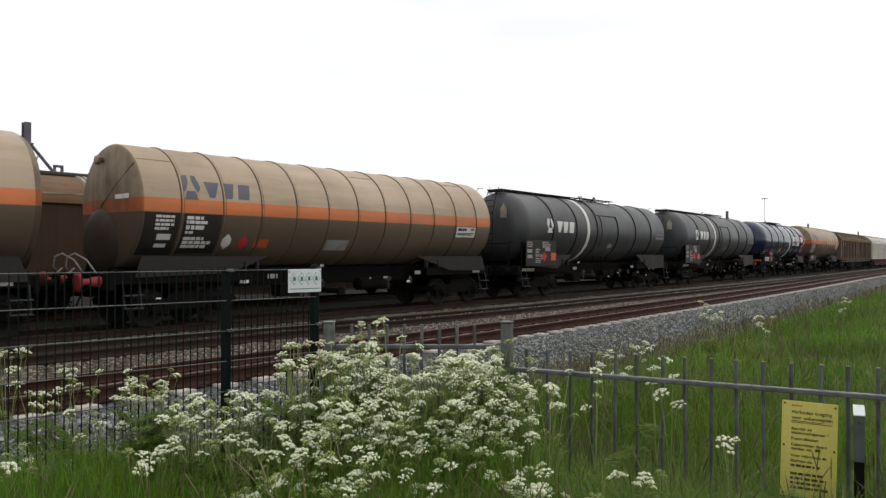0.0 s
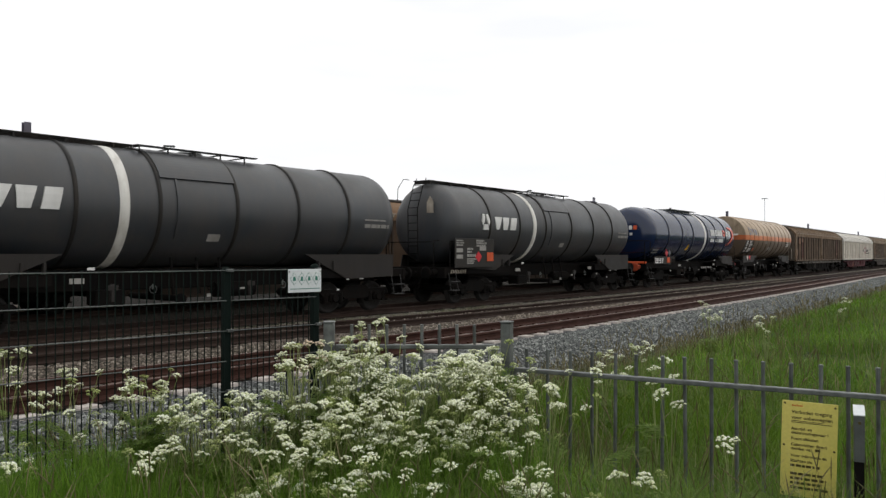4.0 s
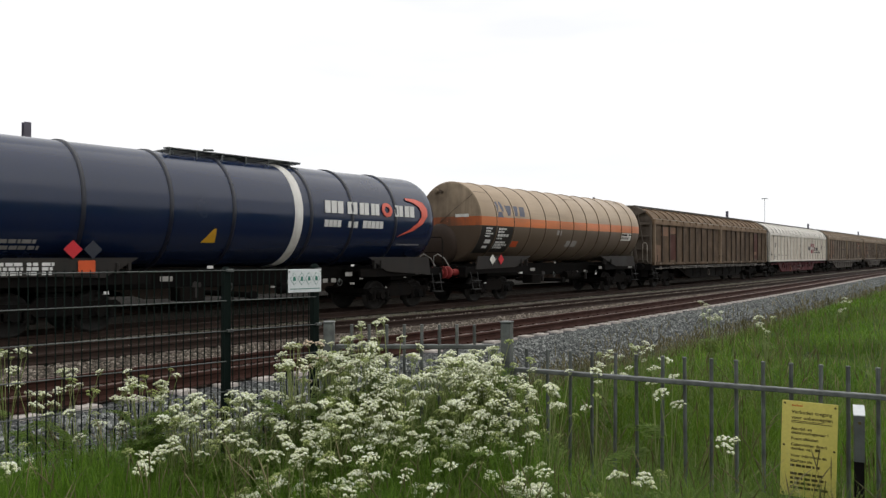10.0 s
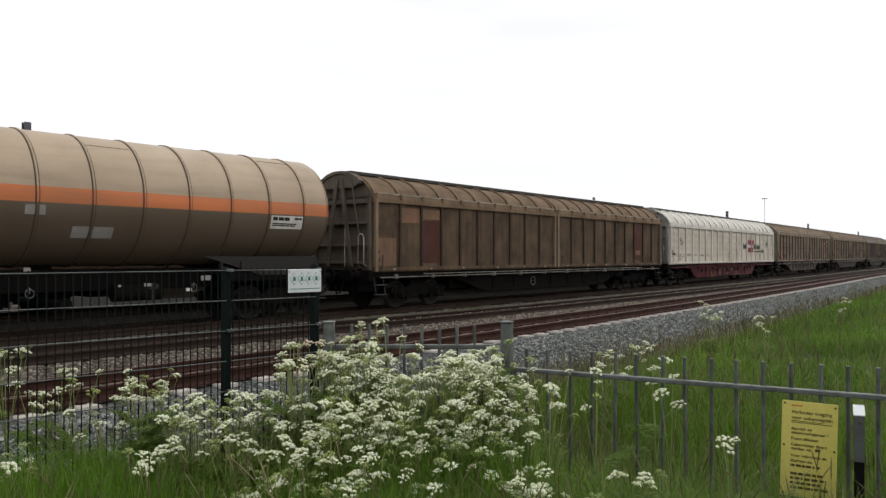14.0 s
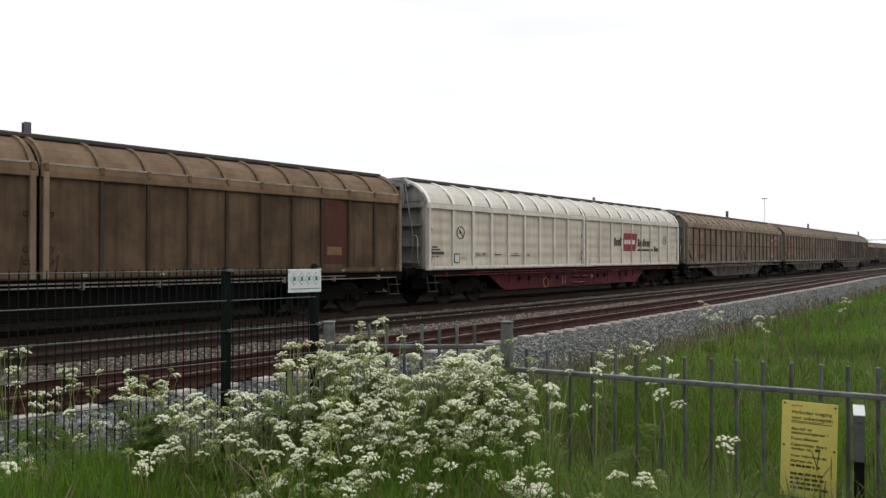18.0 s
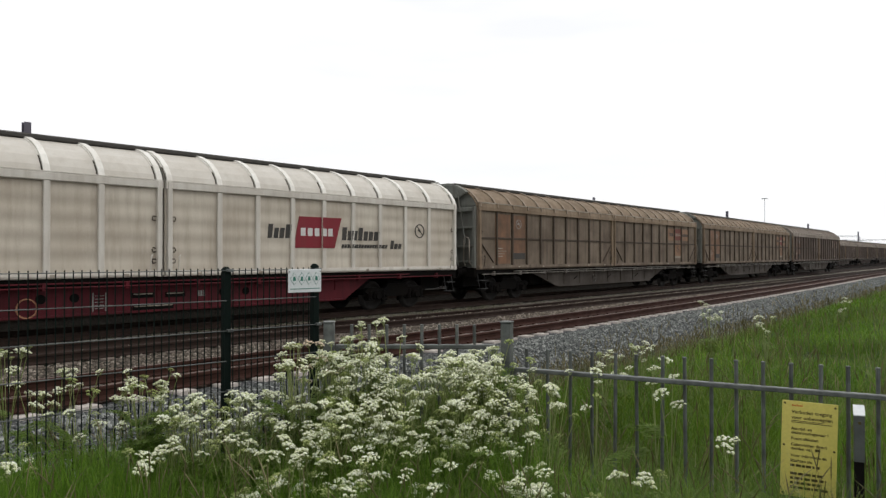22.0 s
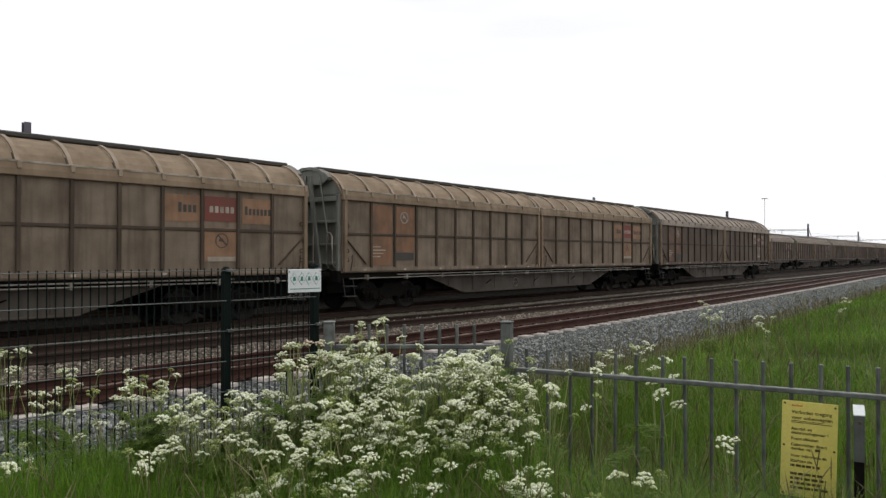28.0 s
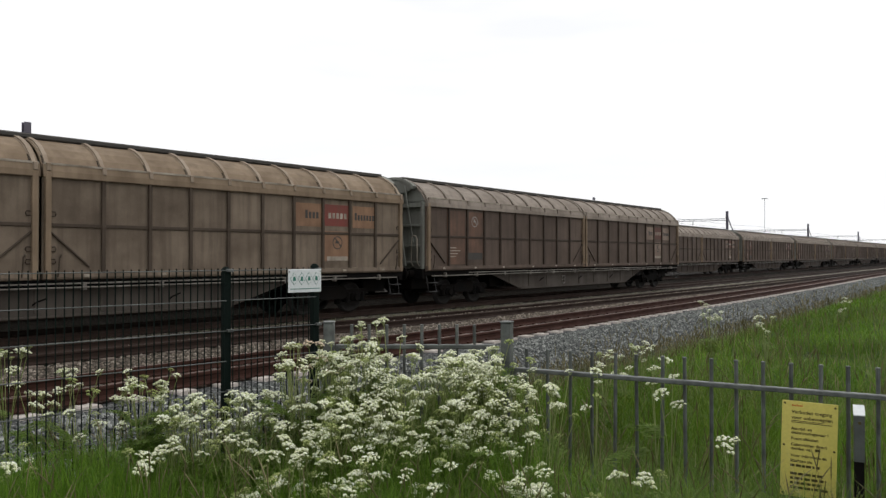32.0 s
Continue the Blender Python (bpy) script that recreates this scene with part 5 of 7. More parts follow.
def hab_wagon(m, kit, label, under_mat, end_mat, group, kind_name="sliding_wall_wagon", patches=(), moving=True):
    wagon = thing(kind_name, label, "freight wagon", group, m=m)
    h = 10.95
    pale = kit is KIT_PALE
    for turn in (0, 180):
        for x0 in (-10.93, 0.03):
            d = part("sliding_wall", kit["door"], None, wagon)
            d.matrix_basis = pose(0, 0, 0, 0, 0, turn) @ pose(x0, 0, 0)
            part("curved_roof", kit["roof"], None, d)
            part("edge_rail", kit["rail"], None, d)
            part("sill", kit["sill"], None, d)
            part("roof_lip", kit["lip"], None, d, "pale worn lip")
            for x in (0.10, 10.80):
                part("door_post", kit["post"], None, d).location = (x, 0, 0)
                part("roof_rib", kit["roof_rib"], None, d).location = (x, 0, 0)
            if turn == 0 and moving:
                for x in (0.3, 10.55):
                    part("latch", kit["latch"], None, d).location = (x, 0, 0)
                for x in (0.9, 2.7, 4.5, 6.6, 8.4, 10.0):
                    part("stop_block", STOP, None, d).location = (x, 0, 0)
            if "mid_rail" in kit:
                part("mid_rail", kit["mid_rail"], None, d)
            if turn == 0:
                if "brace" in kit:
                    part("brace", kit["brace"], None, d)
                    part("brace", kit["brace"], None, d).matrix_basis = Matrix(((-1, 0, 0, 10.9), (0, 1, 0, 0), (0, 0, 1, 0), (0, 0, 0, 1)))
                for z in (1.52, 1.78, 2.52) if moving else ():
                    part("hinge_lug", LUG, None, d).location = (.2, 0, z)
                    part("hinge_lug", LUG, None, d).matrix_basis = pose(10.7, 0, z) @ Matrix.Diagonal((-1, 1, 1, 1))
            for x in kit["ribs"]:
                x = x if (x0 < 0) == (turn == 0) else 10.9 - x
                if turn == 0:
                    part("rib", kit["rib"], None, d).location = (x, 0, 0)
                part("roof_rib", kit["roof_rib"], None, d).location = (x, 0, 0)
    s = Shape().box(-h - 0.05, h + 0.05, -0.46, 0.46, 4.20, 4.32, 0.03)
    part("ridge", s, M_RIDGE, wagon, "dark roof ridge gutter")
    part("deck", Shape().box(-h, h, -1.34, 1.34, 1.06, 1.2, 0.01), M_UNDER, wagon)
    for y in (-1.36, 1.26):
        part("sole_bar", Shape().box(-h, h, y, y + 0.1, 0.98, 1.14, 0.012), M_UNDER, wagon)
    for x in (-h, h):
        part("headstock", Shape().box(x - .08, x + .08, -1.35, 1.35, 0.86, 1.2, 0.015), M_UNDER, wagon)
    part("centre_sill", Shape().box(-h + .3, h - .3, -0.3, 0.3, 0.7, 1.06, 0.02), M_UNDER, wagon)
    for side in (-1, 1):
        y = side * 1.12
        low, top = (6.0, 7.1) if pale else (4.8, 6.9)
        g = Shape().plate([(-top, 0.98), (-low, 0.34), (low, 0.34), (top, 0.98)], y - .03, y + .03)
        for k in range(9):
            x = -5.6 + 1.4 * k
            g.box(x - .03, x + .03, y - .06, y + .06, 0.42 if abs(x) < 5 else 0.62, 0.98, 0.01)
        g.box(-low, low, y - .08, y + .08, 0.32, 0.37, 0.008)
        gd = part("girder", g, under_mat, wagon, "deep red side girder" if pale else "grey-brown trussed side girder")
        if side < 0 and not pale and moving:
            for x in (-3.2, 0.1, 3.2):
                lever = Shape().tube([(x - .16, y - .04, .60), (x - .1, y - .07, .66), (x + .12, y - .07, .74)], .018, 5)
                part("door_lever", lever, M_UNDER, gd)
            wheel = Shape().tube([(-1.4 + .17 * math.cos(a), y - .05, .62 + .17 * math.sin(a)) for a in [.3927 * k for k in range(17)]], 0.02, 5)
            wheel.tube([(-1.57, y - .05, .62), (-1.23, y - .05, .62)], .013, 4)
            part("hand_wheel", wheel, M_RUNNER, gd, "worn grey hand wheel")
        if pale and side < 0:
            hol = Shape()
            for x in HOLES:
                hol.plate([(x + .10 * math.cos(a), 0.72 + .10 * math.sin(a)) for a in [.4488 * q for q in range(14)]], y - .06, y - .028)
            part("girder_hole", hol, M_UNDER, gd, "round lightening holes seen as dark discs")
            rg = Shape().tube([(-2.94 + .2 * math.cos(a), y - .075, .54 + .2 * math.sin(a)) for a in [.3142 * k for k in range(21)]], 0.016, 5)
            part("hand_wheel", rg, M_WHEEL_RIM, gd, "worn orange rim of a hand wheel")
            sp = Shape()
            for k in range(3):
                c, e = .19 * math.cos(2.094 * k + 1.0), .19 * math.sin(2.094 * k + 1.0)
                sp.tube([(-2.94, y - .075, .54), (-2.94 + c * .5, y - .078, .54 + e * .5), (-2.94 + c, y - .075, .54 + e)], 0.011, 4)
            part("wheel_spokes", sp, M_RED_FRAME, gd)
            tb = Shape()
            for x in (-1.57, -1.28):
                tb.box(x, x + .025, y - .066, y - .061, 0.40, 0.82)
            for k in range(5):
                tb.box(-1.52, -1.31, y - .066, y - .061, .46 + .07 * k, .472 + .07 * k)
            for k in range(3):
                tb.box(1.04 + .08 * k, 1.09 + .08 * k, y - .066, y - .061, .64, .78)
            part("stencil_table", tb, M_LETTER_GREY, gd, "faded stencilled load table")
            for x, b, z in ((-.57, .36, .75), (.26, .35, .74), (-.55, .85, .465)):
                part("release_rod", Shape().tube([(x - .06, y - .06, z), (x, y - .11, z), (x + b, y - .11, z), (x + b + .06, y - .06, z)], .014, 5), M_BROWN_EDGE, gd, "pale worn release rod")
                part("rod_bracket", Shape().box(x - .09, x + b + .09, y - .075, y - .06, z - .09, z + .03, .006), M_UNDER, gd)
    for x, w2, z0 in ((-5.9, 0.5, 0.45), (5.6, 0.6, 0.5)):
        part("brake_box", Shape().box(x - w2, x + w2, -0.8, 0.8, z0, 0.95, 0.03), M_UNDER, wagon)
    part("air_tank", Shape().tube([(-7.0, 0.5, 0.72), (-6.5, 0.5, 0.72), (5.2, 0.5, 0.72)], 0.16, 12), M_UNDER, wagon)
    for sg in (-1, 1):
        part("brake_rigging", Shape().tube([(sg * 6.8, 0.2, 0.6), (sg * 9.9, 0.2, 0.55)], 0.05, 6), M_UNDER, wagon)
        part("end_apron", Shape().box(min(sg * 9.9, sg * 10.85), max(sg * 9.9, sg * 10.85), -0.7, 0.7, 0.5, 0.95, 0.02), M_UNDER, wagon)
    s = Shape()
    for y in (-1.47, 1.41):
        s.box(-h + .3, h - .3, y, y + .06, 0.945, 0.98, 0.008)
        s.box(-h + 2.4, h - 2.4, y + .03, y + .08, 1.03, 1.065, 0.008)
        for k in range(12):
            x = -9.9 + 1.8 * k
            s.box(x - .04, x + .04, y + .01, y + .15, 0.9, 1.06, 0.008)
    part("running_rail", s, M_RUNNER if not pale else M_RED_FRAME, wagon, "worn door running rail")
    for sg in (-1, 1):
        x = sg * (h - 0.14)
        s = Shape()
        s.box(x - .03, x + .03, -1.3, 1.3, 1.2, 3.5)
        prof = [(y, z) for y, z in ROOF] + [(-y, z) for y, z in ROOF[::-1]]
        s.loft([[(x + dx, y * .97, z - .02) for y, z in prof] for dx in (-.03, .03)], True, False, True)
        part("end_wall", s, end_mat, wagon, "ribbed end wall")
        for z in (1.42, 1.97, 2.66, 3.30):
            part("end_rib", Shape().box(min(x, x + sg * .2), max(x, x + sg * .2), -1.33, 1.33, z - .04, z + .04 + (.06 if z > 3 else 0), 0.012), end_mat, wagon)
        for y0, y1 in (((-.1, -.55), (.1, .55)) if not pale else ((-.42, -.42), (.42, .42))):
            q0, q1 = x + sg * .19, x + sg * .26
            zb = 3.34 if pale else 1.3
            legs = [[(q, y0 - .07, 4.06), (q, y0 + .07, 4.06), (q, y1 + .06, zb), (q, y1 - .06, zb)] for q in (min(q0, q1), max(q0, q1))]
            part("end_strut", Shape().loft(legs, True, False, True), end_mat, wagon, "broad slanting strut of the end frame")
        part("end_pole", Shape().tube([(x + sg * .3, -.62, 4.0), (x + sg * .24, -.95, 2.1)], .022, 6), end_mat, wagon)
        for y in (-1.28, 1.28):
            p = Shape().box(min(x, x + sg * .2), max(x, x + sg * .2), y - .06, y + .06, 1.2, 3.45, 0.012)
            part("end_post", p, end_mat, wagon)
        v = Shape()
        if pale:
            part("end_beam", Shape().box(min(x, x + sg * .26), max(x, x + sg * .26), -1.3, 1.3, 3.24, 3.40, .015), end_mat, wagon, "deep pale cross beam")
        cap = [(-.72, 4.06), (-.6, 4.20), (-.5, 4.27), (-.2, 4.30), (.2, 4.30), (.5, 4.27), (.6, 4.20), (.72, 4.06)] if pale else [(-.98, 3.97), (-.86, 4.07), (-.52, 4.24), (-.2, 4.32), (.2, 4.32), (.52, 4.24), (.86, 4.07), (.98, 3.97)]
        hood = cap + [(y * .93, z - .09) for y, z in cap[::-1]]
        xa, xb = sorted((sg * (h - 0.06), sg * (h + 0.13)))
        v.loft([[(q, y, z) for y, z in hood] for q in (xa, xb)], True, False, True)
        face = [(y * .93, z - .06) for y, z in cap] + ([] if pale else [(.62, 3.78), (-.62, 3.78)])
        fa, fb = sorted((sg * (h + .05), sg * (h + .08)))
        v.loft([[(q, y, z) for y, z in face] for q in (fa, fb)], True, False, True)
        part("end_visor", v, end_mat, wagon)
        hr = Shape()
        xx = sg * (h + .12)
        hr.tube([(xx - sg * .1, -1.16, 1.3), (xx, -1.14, 1.4), (xx, -1.14, 2.2), (xx, -1.08, 2.3), (xx, -.98, 2.32), (xx, -.9, 2.24), (xx, -.88, 1.4), (xx - sg * .1, -.88, 1.3)], 0.02, 6)
        hr.tube([(xx, -.3, 1.3), (xx, -.3, 2.5)], 0.016, 6)
        part("grab_rail", hr, M_BROWN_EDGE, wagon, "pale grab rail")
    rw = 0.07 if pale else 0.045
    for name, poly, mt, lb in patches:
        lift = {"patch": 0.0, "mark": 0.003, "top_mark": 0.006}[name]
        q = Shape().plate(list(poly), -1.409 - lift, -1.40)
        for k, r in enumerate(kit["ribs"]):
            for xr in ((-10.93 + r, 0.03 + 10.9 - r) if name != "patch" else ()):
                cut = clip_x(clip_x(list(poly), xr - rw, 1), xr + rw, -1)
                if len(cut) > 2:
                    q.plate(cut, -1.466 - lift, -1.46)
        part("painted_patch" if name == "patch" else "painted_mark", q, mt, wagon, lb)
    if moving:
        add_bogies(wagon, (-8.35, 8.35))
    else:
        for bx in (-8.35, 8.35):
            b = part("bogie", BOGIE, None, wagon, "cast steel two-axle bogie")
            b.location = (bx, 0, 0)
            for ax in (-0.9, 0.9):
                part("wheelset", WHEELSET, None, b).location = (ax, 0, WHEEL_R)
    add_ends(wagon, -h, h)
    for x in (-h + .35, h - .35):
        add_step(wagon, x, "steel footstep")
    return wagon


def rect(x0, x1, z0, z1):
    return [(x0, z0), (x1, z0), (x1, z1), (x0, z1)]


RING = lambda x, z, r: [[(x + r * math.cos(a), z + r * math.sin(a)), (x + r * math.cos(b), z + r * math.sin(b)), (x + r * .86 * math.cos(b), z + r * .86 * math.sin(b)), (x + r * .86 * math.cos(a), z + r * .86 * math.sin(a))]
                        for a, b in [(.3927 * k, .3927 * (k + 1)) for k in range(16)]]
BROWN_PATCHES = [("patch", rect(-9.80, -8.79, 1.34, 3.2), M_PATCH, "cleaned orange-brown panel"),
                 ("patch", rect(-8.70, -7.71, 1.75, 3.2), M_PATCH, "cleaned orange-brown panel"),
                 ("patch", rect(6.62, 7.6, 2.47, 3.12), M_PATCH_PALE, "cleaned pale orange field"),
                 ("patch", rect(7.71, 8.69, 2.5, 3.12), M_RED_PATCH, "faded red field"),
                 ("patch", rect(8.80, 9.78, 2.47, 3.12), M_PATCH_PALE, "cleaned pale orange field"),
                 ("patch", rect(7.71, 8.69, 1.5, 2.35), M_PATCH_PALE, "cleaned field with a round mark"),
                 ("mark", rect(7.8, 8.6, 1.5, 1.62), M_BROWN_EDGE, "pale written strip")]
for k in range(4):
    BROWN_PATCHES.append(("mark", rect(7.0 + .13 * k, 7.09 + .13 * k, 2.7, 2.88 + .05 * (k == 0)), M_RIDGE, ""))
for k in range(7):
    BROWN_PATCHES.append(("mark", rect(8.88 + .12 * k, 8.96 + .12 * k, 2.7, 2.86 + .06 * (k == 0)), M_RIDGE, ""))
for k in range(5):
    BROWN_PATCHES.append(("mark", rect(7.85 + .15 * k, 7.95 + .15 * k, 2.72, 2.88), M_BROWN_EDGE, ""))
for cx, cz, mt in ((-8.2, 2.86, M_LETTER_GREY), (8.2, 2.02, M_RIDGE)):
    for q in RING(cx, cz, 0.19):
        BROWN_PATCHES.append(("mark", q, mt, ""))
    for arrow in ([(cx - .12, cz + .13), (cx - .10, cz + .15), (cx + .15, cz - .10), (cx + .13, cz - .13)], [(cx - .1, cz - .02), (cx + .06, cz - .02), (cx + .02, cz + .06), (cx - .06, cz + .06)]):
        BROWN_PATCHES.append(("top_mark", arrow, mt, ""))
BROWN_PATCHES.append(("mark", rect(-8.66, -7.75, 1.5, 1.74), M_RIDGE, "dark lower field"))
for k in range(4):
    BROWN_PATCHES.append(("mark", rect(-9.7, -9.3 + .12 * (k % 3), 1.6 + .1 * k, 1.63 + .1 * k), M_BROWN_EDGE, ""))
FADED = {M_PATCH: M_PATCH_DIM, M_PATCH_PALE: M_PATCH_FADED, M_RED_PATCH: M_RED_FADED}
DARK_PATCHES = [(a, b, FADED.get(c, c), d) for a, b, c, d in BROWN_PATCHES]
PLAIN_PATCHES = [("patch", rect(-9.80, -8.79, 2.7, 3.18), M_PATCH, "cleaned orange-brown field"),
                 ("patch", rect(-8.70, -7.71, 2.85, 3.18), M_PATCH, "cleaned orange-brown field"),
                 ("patch", rect(-8.70, -7.71, 1.4, 2.8), M_DULL_RED, "dull red panel"),
                 ("patch", rect(-10.75, -9.9, 1.32, 2.2), M_PATCH, "cleaned orange-brown field"),
                 ("patch", rect(7.74, 8.66, 1.4, 3.2), M_DULL_RED, "dull red panel"),
                 ("mark", rect(7.85, 8.4, 1.66, 1.9), M_PATCH, "orange label")]
WHITE_PATCHES = [("mark", [(3.85, 1.86), (5.35, 1.86), (5.62, 2.74), (4.05, 2.74)], M_RED_LOGO, "slanted red field of a painted mark")]
for x0, x1, n, z0, z1 in ((2.98, 3.76, 4, 2.12, 2.40), (5.64, 7.16, 7, 2.1, 2.38), (5.62, 7.55, 17, 1.87, 1.98), (7.68, 8.2, 3, 1.85, 2.02)):
    w = (x1 - x0) / n
    for k in range(n):
        WHITE_PATCHES.append(("mark", [(x0 + k * w, z0), (x0 + (k + .74) * w, z0), (x0 + (k + .74) * w + .04, z1 + (.1 if k in (0, 3) and n < 9 else 0)), (x0 + k * w + .04, z1 + (.1 if k in (0, 3) and n < 9 else 0))], M_RIDGE, ""))
for k in range(5):
    WHITE_PATCHES.append(("top_mark", rect(4.1 + .25 * k, 4.27 + .25 * k, 2.2, 2.42), M_LETTER, ""))
WHITE_PATCHES += [("mark", rect(-9.52, -9.12, 1.38, 1.72), M_RIDGE, "dark label frame"), ("top_mark", rect(-9.48, -9.16, 1.42, 1.68), M_LETTER, "small white label"),
                  ("mark", rect(-10.65, -10.3, 1.6, 1.64), M_RIDGE, ""), ("mark", rect(-10.65, -10.0, 1.68, 1.78), M_RIDGE, "dark wagon number bars"),
                  ("mark", rect(-10.65, -10.2, 1.82, 1.87), M_RIDGE, ""), ("mark", rect(-10.65, -10.35, 1.91, 1.96), M_RIDGE, ""), ("mark", rect(-8.95, -8.55, 1.5, 1.6), M_PALE_RIB, ""), ("mark", rect(-7.2, -6.5, 1.46, 1.56), M_PALE_RIB, "")]
marks = random.Random(31)
for x0, x1, z0, z1, n in ((-8.17, -7.86, 1.62, 1.77, 4), (-7.79, -7.52, 1.62, 1.77, 3), (-6.95, -6.5, 1.655, 1.705, 8), (-5.95, -5.25, 1.62, 1.66, 11), (-5.75, -5.35, 1.70, 1.75, 6), (-4.82, -4.5, 1.58, 1.74, 4), (-9.0, -8.7, 1.5, 1.62, 4)):
    w = (x1 - x0) / n
    for k in range(n):
        WHITE_PATCHES.append(("mark", rect(x0 + k * w, x0 + (k + .72) * w, z0 + marks.uniform(0, .3) * (z1 - z0), z1 - marks.uniform(0, .3) * (z1 - z0)), M_MARK_GREY if n < 8 else M_RIDGE, ""))
for k in range(3):
    WHITE_PATCHES.append(("top_mark", rect(-9.48 + .11 * k, -9.476 + .11 * k + .006, 1.42, 1.68), M_RIDGE, ""))
for cx, cz in ((-9.06, 2.45), (9.06, 2.45)):
    for q in RING(cx, cz, 0.23):
        WHITE_PATCHES.append(("mark", q, M_RIDGE, ""))
    WHITE_PATCHES.append(("mark", [(cx - .14, cz + .15), (cx - .125, cz + .165), (cx + .165, cz - .14), (cx + .15, cz - .155)], M_RIDGE, ""))
    WHITE_PATCHES.append(("mark", [(cx - .09, cz + .02), (cx + .05, cz - .05), (cx + .03, cz + .04), (cx - .03, cz + .09)], M_RIDGE, ""))


def on_line(s, off=0.0, z=TRAIN_Z):
    a = line_turn(s)
    return pose(s - off * math.sin(a), line_y(s) + off * math.cos(a), z, 0, 0, math.degrees(a))


TRAIN = "wagons of the moving train"
ROLLING = []          # each wagon with its middle's place on the line at 16 s


def add_wagon(ob, s16):
    """Puts a wagon on the list of what rolls; the body rides a little above its bogies."""
    for child in ob.children:
        if child.name.split(".")[0] != "bogie":
            child.location.z -= TRAIN_Z
    ROLLING.append((ob, s16))


HERE = on_line(0)
add_wagon(gas_wagon(HERE, 1), -84.97)
add_wagon(gas_wagon(HERE, 1), -69.21)
add_wagon(black_wagon(HERE), -52.83)
add_wagon(black_wagon(HERE), -35.78)
add_wagon(blue_wagon(HERE), -18.95)
add_wagon(gas_wagon(HERE, 2), -2.92)
add_wagon(hab_wagon(HERE, KIT_PLAIN, "dusty brown sliding-wall freight wagon with a dull red panel", M_UNDER, M_END_BROWN, TRAIN, patches=PLAIN_PATCHES), 16.55)
add_wagon(hab_wagon(HERE, KIT_PALE, "cream sliding-wall freight wagon on a red underframe", M_RED_FRAME, M_END_PALE, TRAIN, patches=WHITE_PATCHES), 39.62)
for s16, kit, lb in ((62.72, KIT_BROWN, "grimy olive-brown sliding-wall freight wagon with cleaned orange patches"), (85.85, KIT_BROWN, "grimy brown sliding-wall freight wagon with cleaned orange patches"),
                     (108.85, KIT_DARK, "sooty dark brown sliding-wall freight wagon, last of the train")):
    add_wagon(hab_wagon(HERE, kit, lb, M_GIRDER, M_END, TRAIN, patches=DARK_PATCHES if kit is KIT_DARK else BROWN_PATCHES), s16)

# ---- the parked row on the far track ----
YARD = "wagons parked on the far track"
first = hab_wagon(on_line(63.6, YARD_OFF, -0.1), KIT_DARK, "parked sooty brown sliding-wall freight wagon", M_BROWN_RIB, M_END, YARD, patches=DARK_PATCHES, moving=False)
for s in [63.6 + 23.3 * k for k in (1, 2, 3, 4, 5, 6)]:
    copy_thing(first, on_line(s, YARD_OFF, -0.1))
brown = hab_wagon(on_line(40.3, YARD_OFF, -0.1), KIT_YARD, "parked orange-brown wagon with pale roof panel edges", M_BROWN_RIB, M_END, YARD, moving=False)
for s in [63.6 + 23.3 * k for k in (-4, -3, -2)]:
    copy_thing(brown, on_line(s, YARD_OFF, -0.1))

build_track("nearest railway track with new concrete sleepers and rusty rails", 0.0, NEAR_Z, M_SLEEPER, -6, 110, "new", cant=NEAR_CANT)
build_track("middle railway track with rusty rails in old ballast", MID_OFF, MID_Z, M_SLEEPER_OLD, -6, 90, "old", M_RAIL_OLD, MID_CANT, MID_CANT_MORE, MID_DIP)
build_track("track that carries the moving train", 0.0, TRAIN_Z, M_SLEEPER_OIL_SHADE, 0, 90, "old", M_RAIL_OLD)
build_track("far yard track with parked wagons", YARD_OFF, -0.1, M_SLEEPER_OIL_SHADE, 0, 0, "old", M_RAIL_OLD)


# ---- fences, gate and signs ----
def writing(text, size, material, parent, x, z, y=0.0, bold=0.0):
    """A line of raised sign writing, upright in the parent's x-z plane."""
    cu = bpy.data.curves.new("line", "FONT")
    cu.body, cu.size, cu.offset, cu.extrude, cu.resolution_u = text, size, bold, 0.0006, 2
    tmp = bpy.data.objects.new("line", cu)
    scene.collection.objects.link(tmp)
    me = bpy.data.meshes.new_from_object(tmp)
    bpy.data.objects.remove(tmp)
    me.materials.clear()
    me.materials.append(material)
    ob = part("lettering", me, None, parent)
    ob.matrix_basis = pose(x, y, z, 90, 0, 0)
    return ob


def square_post(h, half, cap=True):
    s = Shape().box(-half, half, -half, half, -0.3, h, 0.006)
    if cap:
        s.box(-half - .004, half + .004, -half - .004, half + .004, h, h + 0.012, 0.004)
    return s


